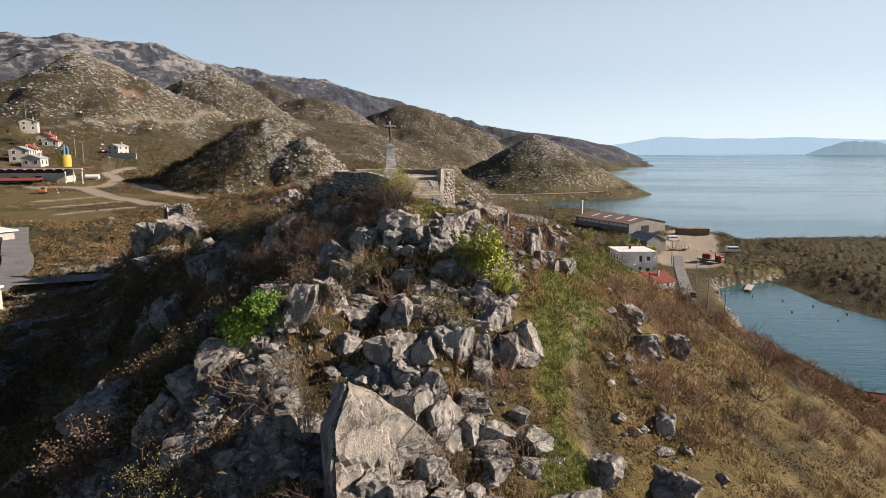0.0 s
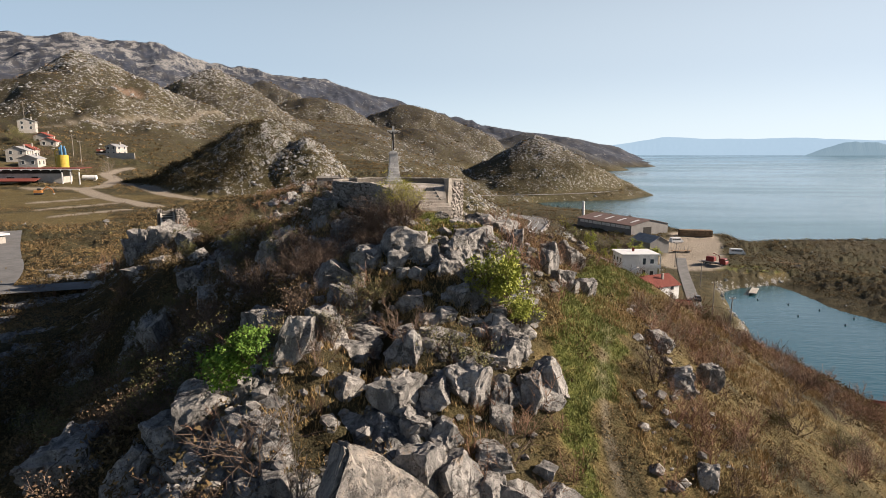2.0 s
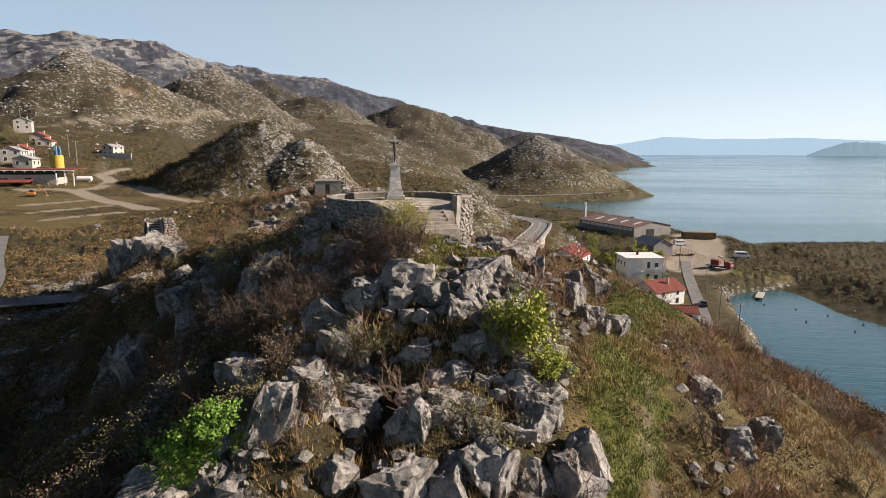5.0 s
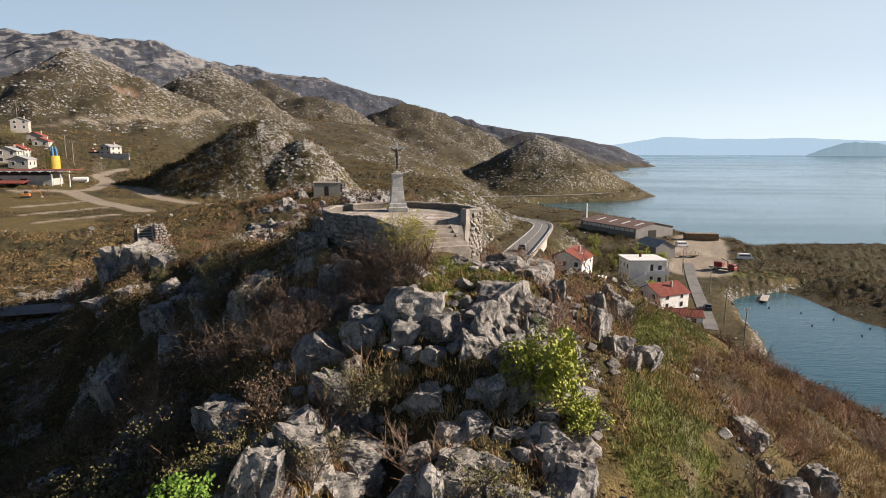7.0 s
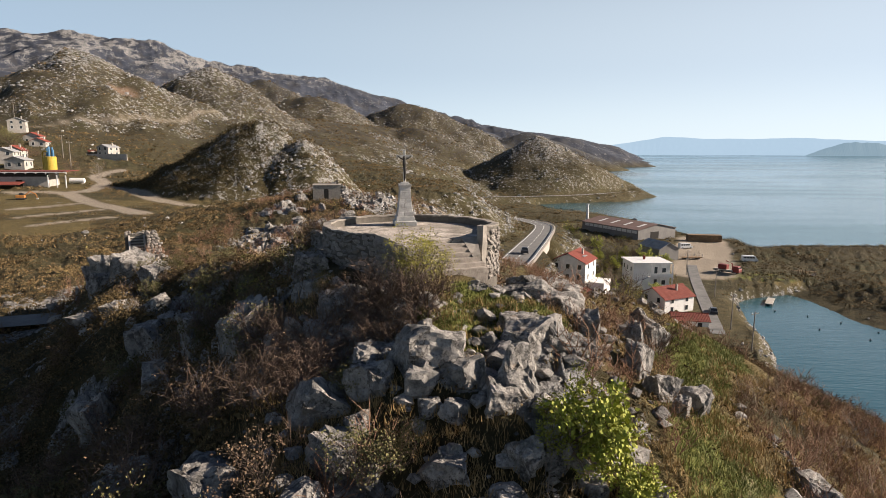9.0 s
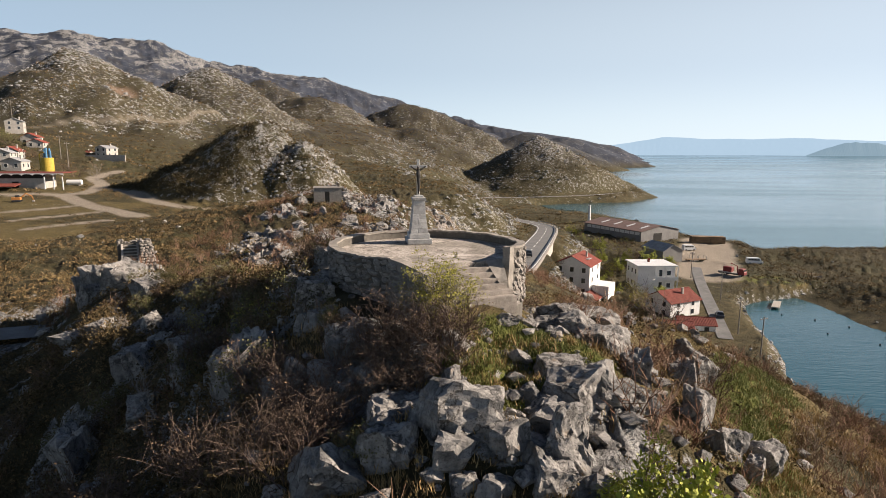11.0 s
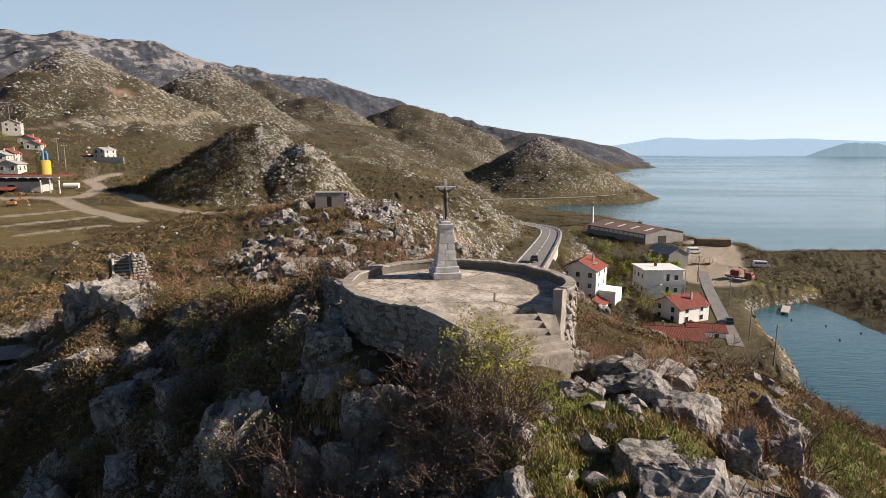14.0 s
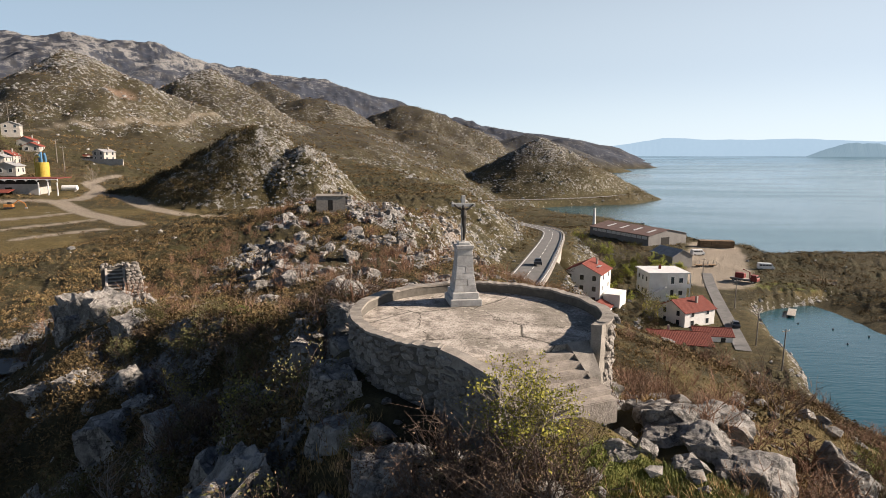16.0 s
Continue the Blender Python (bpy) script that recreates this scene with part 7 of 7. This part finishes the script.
def excavator():
    x, y = -107.0, 122.0
    g = thing("excavator", (x, y, ground_at(x, y)), "orange tracked excavator parked on bare earth", "excavator", turn=20)
    g.scale = (0.62, 0.62, 0.62)
    for s in (-1, 1):
        part("track", box(-1.6, s * 1.0 - 0.3, 0, 1.6, s * 1.0 + 0.3, 0.75, None, 0.2), MAT["tyre"], g)
    part("cab", box(-0.4, -1.0, 0.8, 0.9, 0.1, 2.7, None, 0.08), MAT["glass"], g)
    part("body", box(-1.7, -1.1, 0.8, 1.4, 1.1, 1.9, None, 0.12), MAT["orange_paint"], g)
    tube("boom", [(1.0, 0.4, 1.5), (3.0, 0.4, 3.3), (5.0, 0.4, 2.2)], 0.22, MAT["orange_paint"], g)
    tube("arm", [(5.0, 0.4, 2.2), (5.6, 0.4, 0.4)], 0.16, MAT["orange_paint"], g)
    part("bucket", box(5.0, 0.0, 0.0, 5.8, 0.9, 0.6, None, 0.1), MAT["metal"], g)


excavator()


# low building and canopy by the road junction on the plain
g = thing("building", (-61.0, 46.0, ground_at(-61, 46)), "small flat-roofed pale roadside building", "building", turn=-30)
part("wall", box(-4, -3, -1, 4, 3, 3.0), MAT["bare_wall"], g)
part("roof", box(-4.6, -3.6, 3.0, 4.6, 3.6, 3.35, None, 0.03), MAT["flat_roof"], g)
part("door", box(1.0, -3.03, -0.5, 2.2, -2.9, 2.2), MAT["dark"], g)
window_on(g, (4.01, 0, 90), 0, 0.9, 1.6, 1.2, 0.1)
g.scale = (0.66, 0.66, 0.66)
g = thing("building", (-36.0, 12.0, ground_at(-36, 12)), "low building with a white sheet roof", "building", turn=-8)
part("wall", box(-4.5, -2.5, -1, 2.6, 2.5, 2.2), MAT["bare_wall"], g)
part("roof", box(-4.8, -2.9, 2.2, 2.9, 2.9, 2.45, pose(0, 0, 0, 6, 0, 0), 0.03), MAT["flat_roof"], g, "white sheet roof")
g.scale = (0.7, 0.7, 0.7)


# ---------------- roads, vehicles, poles ----------------
def ribbon(name, line, half, lift, material, label, category, off=0.0, dash=None, kind="structure", thick=0.0):
    """A strip along a line in space; off: sideways shift; dash: (on, gap) lengths."""
    pts = [Vector(p) for p in line]
    for _ in range(3):
        q = [pts[0]]
        for a, b in zip(pts, pts[1:]):
            q += [a.lerp(b, 0.25), a.lerp(b, 0.75)]
        pts = q + [pts[-1]]
    verts, faces = [], []
    dist = 0.0
    prev = None
    for i, p in enumerate(pts):
        d = (pts[min(i + 1, len(pts) - 1)] - pts[max(i - 1, 0)])
        d.z = 0
        s = Vector((d.y, -d.x, 0)).normalized()
        b = len(verts)
        for k in (-half, half):
            q = p + s * (off + k)
            verts.append((q.x, q.y, p.z + lift))
        if prev is not None:
            dist += (p - pts[i - 1]).length
            if dash is None or dist % (dash[0] + dash[1]) < dash[0]:
                faces.append((prev, prev + 1, b + 1, b))
        prev = b
    ob = hold(name, mesh_from(name, verts, faces, material))
    return tagged(ob, label, category, kind=kind)


ribbon("road", ROAD, 3.6, 0.10, MAT["asphalt"], "grey asphalt coast road winding along the slope", "road")
for off, dash in ((-3.1, None), (3.1, None), (0.0, (5, 4))):
    ribbon("road_marking", ROAD, 0.10, 0.118, MAT["paint"], "white painted road line", "road marking", off, dash)
ribbon("shore_road", SHORE_ROAD, 1.6, 0.10, MAT["asphalt"], "narrow grey asphalt lane along the shore", "road")
ribbon("plain_road", [(-37, 14, -11.2), (-39, 20, -11.2), (-44, 29, -11.1), (-53, 40, -11.0), (-66, 58, -10.9)], 1.5, 0.25, MAT["asphalt"], "asphalt road on the plain beside the hill", "road")
ribbon("plain_road", [(-24, 25.5, -11.2), (-31, 23.5, -11.2), (-38, 20.5, -11.2), (-60, 14, -11.2)], 1.8, 0.27, MAT["asphalt"], "asphalt side road on the plain beside the hill", "road")

def guard_rail():
    g = thing("guard_rail", (0, 0, 0), "steel guard rail along the seaward edge of the road", "guard rail")
    pts = [Vector(p) for p in ROAD[:7]]
    for _ in range(3):
        q = [pts[0]]
        for a, b in zip(pts, pts[1:]):
            q += [a.lerp(b, 0.25), a.lerp(b, 0.75)]
        pts = q + [pts[-1]]
    edge = []
    for i, p in enumerate(pts):
        d = pts[min(i + 1, len(pts) - 1)] - pts[max(i - 1, 0)]
        s = Vector((d.y, -d.x, 0)).normalized()
        edge.append(p + s * 4.0)
    verts, faces = [], []
    for p in edge:
        b = len(verts)
        verts += [(p.x, p.y, p.z + 0.5), (p.x + 0.06, p.y, p.z + 0.66), (p.x, p.y, p.z + 0.82)]
        if b:
            faces += [(b - 3, b - 2, b + 1, b), (b - 2, b - 1, b + 2, b + 1)]
    hold("rail", mesh_from("rail", verts, faces, MAT["metal"]), g)
    post = None
    for p in edge[::2]:
        if post is None:
            post = part("post", box(-0.05, -0.05, -0.8, 0.05, 0.05, 0.85), MAT["metal"], g, loc=p)
        else:
            hold("post", post.data, g, Matrix.Translation(p))
    v, f = [], []
    for p in edge:
        b = len(v)
        v += [(p.x + 0.5, p.y, p.z - 2.5), (p.x + 0.5, p.y, p.z + 0.12), (p.x - 0.15, p.y, p.z + 0.12)]
        if b:
            f += [(b - 3, b, b + 1, b - 2), (b - 2, b + 1, b + 2, b - 1)]
    hold("kerb_wall", mesh_from("kerb_wall", v, f, MAT["concrete"]), g, None, "concrete retaining kerb")


guard_rail()


def wheel(g, x, y, r):
    t = tube("wheel", [(x, y - 0.1, r), (x, y + 0.1, r)], r, MAT["tyre"], g, 14)
    tube("rim", [(x, y - 0.115, r), (x, y + 0.115, r)], r * 0.55, MAT["metal"], t, 10)


def shell(profile, half_w, top_in, split):
    """A vehicle body: a side outline (x, z), drawn in towards the roof above height split."""
    bm = bmesh.new()
    l = [bm.verts.new((x, -(half_w - (top_in if z > split else 0)), z)) for x, z in profile]
    r_ = [bm.verts.new((x, half_w - (top_in if z > split else 0), z)) for x, z in profile]
    bm.faces.new(l), bm.faces.new(r_[::-1])
    for i in range(len(profile)):
        j = (i + 1) % len(profile)
        bm.faces.new((l[j], l[i], r_[i], r_[j]))
    bmesh.ops.recalc_face_normals(bm, faces=bm.faces)
    bmesh.ops.bevel(bm, geom=list(bm.edges), offset=0.05, segments=2, affect="EDGES")
    return bm


def car(at, turn, paint, label):
    g = thing("car", at, label, "car", turn=turn)
    part("body", shell([(-2.1, 0.3), (2.1, 0.3), (2.15, 0.75), (1.2, 0.92), (-1.9, 0.98), (-2.15, 0.8)], 0.86, 0, 9), MAT[paint], g)
    part("cabin", shell([(-1.7, 0.9), (1.1, 0.9), (0.4, 1.42), (-1.2, 1.45)], 0.78, 0.12, 1.2), MAT["glass"], g)
    part("roof", shell([(-1.15, 1.40), (0.35, 1.38), (0.3, 1.48), (-1.1, 1.5)], 0.66, 0, 9), MAT[paint], g)
    for x in (-1.35, 1.35):
        for y in (-0.8, 0.8):
            wheel(g, x, y, 0.32)
    for y in (-0.6, 0.6):
        part("headlight", box(2.1, y - 0.16, 0.6, 2.17, y + 0.16, 0.76, None, 0.02), MAT["white_paint"], g)
    return g


def van(at, turn, label):
    g = thing("van", at, label, "van", turn=turn)
    part("body", shell([(-2.7, 0.4), (2.8, 0.4), (2.85, 1.05), (2.3, 1.25), (1.6, 2.35), (-2.6, 2.4), (-2.75, 1.2)], 0.98, 0.1, 1.6), MAT["white_paint"], g)
    part("windscreen", box(-0.05, -0.8, -0.5, 0.03, 0.8, 0.42, pose(2.02, 0, 1.78, 0, -33, 0), 0.02), MAT["glass"], g)
    for k in range(4):
        for s in (-1, 1):
            part("side_window", box(-2.3 + k, s * 0.93 - 0.03, 1.45, -1.5 + k, s * 0.93 + 0.03, 2.0), MAT["glass"], g)
    for x in (-1.7, 1.9):
        for y in (-0.9, 0.9):
            wheel(g, x, y, 0.36)
    return g


car((18.6, 119.0, -21.35), 84, "dark_paint", "dark car driving on the coast road")
car((67.2, 123.5, ground_at(67.2, 123.5)), 72, "dark_paint", "dark car parked on the shore lane")
van((97.0, 222.0, ground_at(97.0, 222.0) + 0.1), 12, "white minibus parked in the boatyard")
van((109.0, 192.0, ground_at(109.0, 192.0) + 0.1), -8, "white camper van parked beside the scrub")


def trailer():
    x, y = 90.0, 197.0
    g = thing("trailer", (x, y, ground_at(x, y)), "flat timber trailer with upright stakes", "trailer", turn=8)
    part("bed", box(-3.8, -1.1, 0.75, 3.8, 1.1, 0.95, None, 0.02), MAT["timber"], g)
    for k in range(5):
        for s in (-1, 1):
            part("stake", box(-3.6 + 1.8 * k - 0.05, s * 1.1 - 0.05, 0.9, -3.6 + 1.8 * k + 0.05, s * 1.1 + 0.05, 2.3), MAT["metal"], g)
    for px in (-2.6, -1.7, 2.4):
        for s in (-1, 1):
            wheel(g, px, s * 0.95, 0.42)


trailer()


def timber_stack():
    x, y = 113.0, 243.0
    g = thing("timber_stack", (x, y, ground_at(x, y)), "long stack of brown sawn timber at the yard's edge", "timber stack", turn=-6)
    for k in range(9):
        for j in range(4):
            part("sawn_block", box(-7 + 1.6 * k, -2.0, 0.1 + 0.75 * j, -7 + 1.6 * k + 1.52, 2.0, 0.1 + 0.75 * j + 0.68, None, 0.03), MAT["timber"], g)


timber_stack()


def crane_truck():
    x, y = 92.0, 172.0
    g = thing("crane_truck", (x, y, ground_at(x, y)), "old red loader truck with a long pale bed", "truck", turn=-48)
    part("chassis", box(-4, -1.1, 0.6, 4.2, 1.1, 0.9, None, 0.03), MAT["tyre"], g)
    part("cab", shell([(2.4, 0.8), (4.3, 0.8), (4.35, 1.6), (3.9, 2.7), (2.4, 2.75)], 1.15, 0.1, 1.7), MAT["red_paint"], g)
    part("windscreen", box(4.08, -0.9, 1.75, 4.2, 0.9, 2.5, None, 0.02), MAT["glass"], g)
    part("bed", box(-4.0, -1.2, 0.92, 2.2, 1.2, 1.25, None, 0.03), MAT["bare_wall"], g)
    tube("crane_arm", [(1.8, 0, 1.2), (1.6, 0, 3.4), (-0.5, 0, 4.1)], 0.2, MAT["red_paint"], g)
    part("loader_body", box(-2.6, -1.0, 1.25, 0.2, 1.0, 2.9, None, 0.15), MAT["red_paint"], g)
    for px in (-2.8, -1.6, 3.2):
        for s in (-1, 1):
            wheel(g, px, s * 1.0, 0.5)


crane_truck()


def jetty():
    g = thing("jetty", (93.5, 146.5, SEA), "small concrete and timber jetty in the inlet", "jetty", turn=-32)
    part("deck", box(-1.0, -4.5, 0.45, 1.0, 4.0, 0.7, None, 0.04), MAT["concrete"], g)
    for yy in (-4.0, -1.5, 1.0):
        for s in (-0.8, 0.8):
            tube("pile", [(s, yy, -2), (s, yy, 0.5)], 0.14, MAT["pole_wood"], g)


jetty()


def rowing_boat(x, y, z, turn, label, paint="pole_wood"):
    g = thing("rowing_boat", (x, y, z), label, "boat", turn=turn)
    verts, faces = [], []
    for i in range(9):
        u = i / 8
        b = 0.75 * (1 - (2 * abs(u - 0.42)) ** 2.6) + 0.04
        s = -2.2 + 4.4 * u
        lift = 0.25 * (2 * u - 0.9) ** 2
        k = len(verts)
        verts += [(s, -b, 0.55 + lift), (s, -b * 0.6, 0.0), (s, b * 0.6, 0.0), (s, b, 0.55 + lift), (s, b * 0.88, 0.52 + lift), (s, b * 0.5, 0.12), (s, -b * 0.5, 0.12), (s, -b * 0.88, 0.52 + lift)]
        if i:
            for j in range(8):
                faces.append((k - 8 + j, k - 8 + (j + 1) % 8, k + (j + 1) % 8, k + j))
    faces += [tuple(range(8)), tuple(range(64, 72))[::-1]]
    hold("hull", mesh_from("hull", verts, faces, MAT[paint]), g)
    for sx in (-0.6, 0.6):
        part("thwart", box(sx - 0.12, -0.55, 0.36, sx + 0.12, 0.55, 0.41, None, 0.01), MAT["timber"], g)


rowing_boat(115.0, 150.0, SEA + 0.5, 60, "weathered grey rowing boat drawn up on the shore")
rowing_boat(119.5, 171.5, ground_at(119.5, 171.5), 25, "old weathered boat hull lying on the bank")


def boat_ramp():
    x, y = 117.5, 172.0
    g = thing("boat_frame", (x, y, ground_at(x, y)), "broken timber cradle and planks on the bank", "wreckage", turn=12)
    for k in range(6):
        part("beam", box(-4 + 1.5 * k, -0.12, 0, -3.8 + 1.5 * k, 0.12, 1.6 + 0.3 * (k % 2), pose(0, 0, 0, 0, 8 * (k % 3 - 1), 0), 0.01), MAT["timber"], g)
    part("plank", box(-4.5, -0.3, 1.3, 4.5, 0.1, 1.45, pose(0, 0, 0, 0, 5, 0), 0.01), MAT["timber"], g)


boat_ramp()


def utility_pole(x, y, tall, label, arms=1, lean=0.0, z=None):
    g = thing("utility_pole", (x, y, ground_at(x, y) if z is None else z), label, "utility pole", "utility poles", turn=20)
    tube("pole", [(0, 0, -1), (lean, 0, tall)], [0.16, 0.10], MAT["pole_wood"], g, 10)
    for k in range(arms):
        part("crossarm", box(-0.9, -0.06, tall - 0.5 - 0.8 * k, 0.9, 0.06, tall - 0.36 - 0.8 * k, None, 0.01), MAT["pole_wood"], g)
        for s in (-0.75, 0.75):
            tube("insulator", [(s, 0, tall - 0.36 - 0.8 * k), (s, 0, tall - 0.15 - 0.8 * k)], 0.06, MAT["white_paint"], g)


utility_pole(65.4, 109.8, 8.5, "grey timber utility pole by the shore lane")
utility_pole(77.3, 168.4, 8.5, "grey timber utility pole by the yard")
utility_pole(62.0, 93.0, 8.0, "grey timber utility pole by the shore lane")
utility_pole(74.5, 140.0, 8.0, "grey timber utility pole by the shore lane")
utility_pole(-218.0, 271.0, 14.0, "tall utility pole above the village", 2)
utility_pole(-165.0, 353.0, 12.0, "utility pole on the scrubby slope", 2)
utility_pole(-141.0, 194.0, 9.0, "utility pole beside the works yard")
utility_pole(-155.0, 211.0, 9.0, "utility pole beside the track")


def mast():
    x, y = 77.0, 318.0
    g = thing("chimney_mast", (x, y, ground_at(x, y)), "tapered white concrete mast behind the warehouse", "mast")
    tube("shaft", [(0, 0, -2), (0, 0, 9.0)], [1.0, 0.62], MAT["flat_roof"], g, 14)
    tube("cap", [(0, 0, 9.0), (0, 0, 9.6)], 0.75, MAT["flat_roof"], g, 14)


mast()


# mooring buoys and the distant motor boat
for x, y in ((96, 132), (101, 126), (108, 131), (92, 120), (105, 118), (112, 124), (99, 112), (90, 137)):
    bm = bmesh.new()
    bmesh.ops.create_uvsphere(bm, u_segments=12, v_segments=8, radius=0.22)
    for v in bm.verts:
        v.co.z = v.co.z * 1.15 + (0.12 if v.co.z > 0.28 else 0)
    tagged(part("buoy", bm, MAT["dark_paint"], loc=(x, y, SEA + 0.12)), "small dark mooring buoy on the water", "buoy", "mooring buoys")
rowing_boat(760, 1560, SEA - 0.1, 80, "small white motor boat far out on the sea", "white_paint")
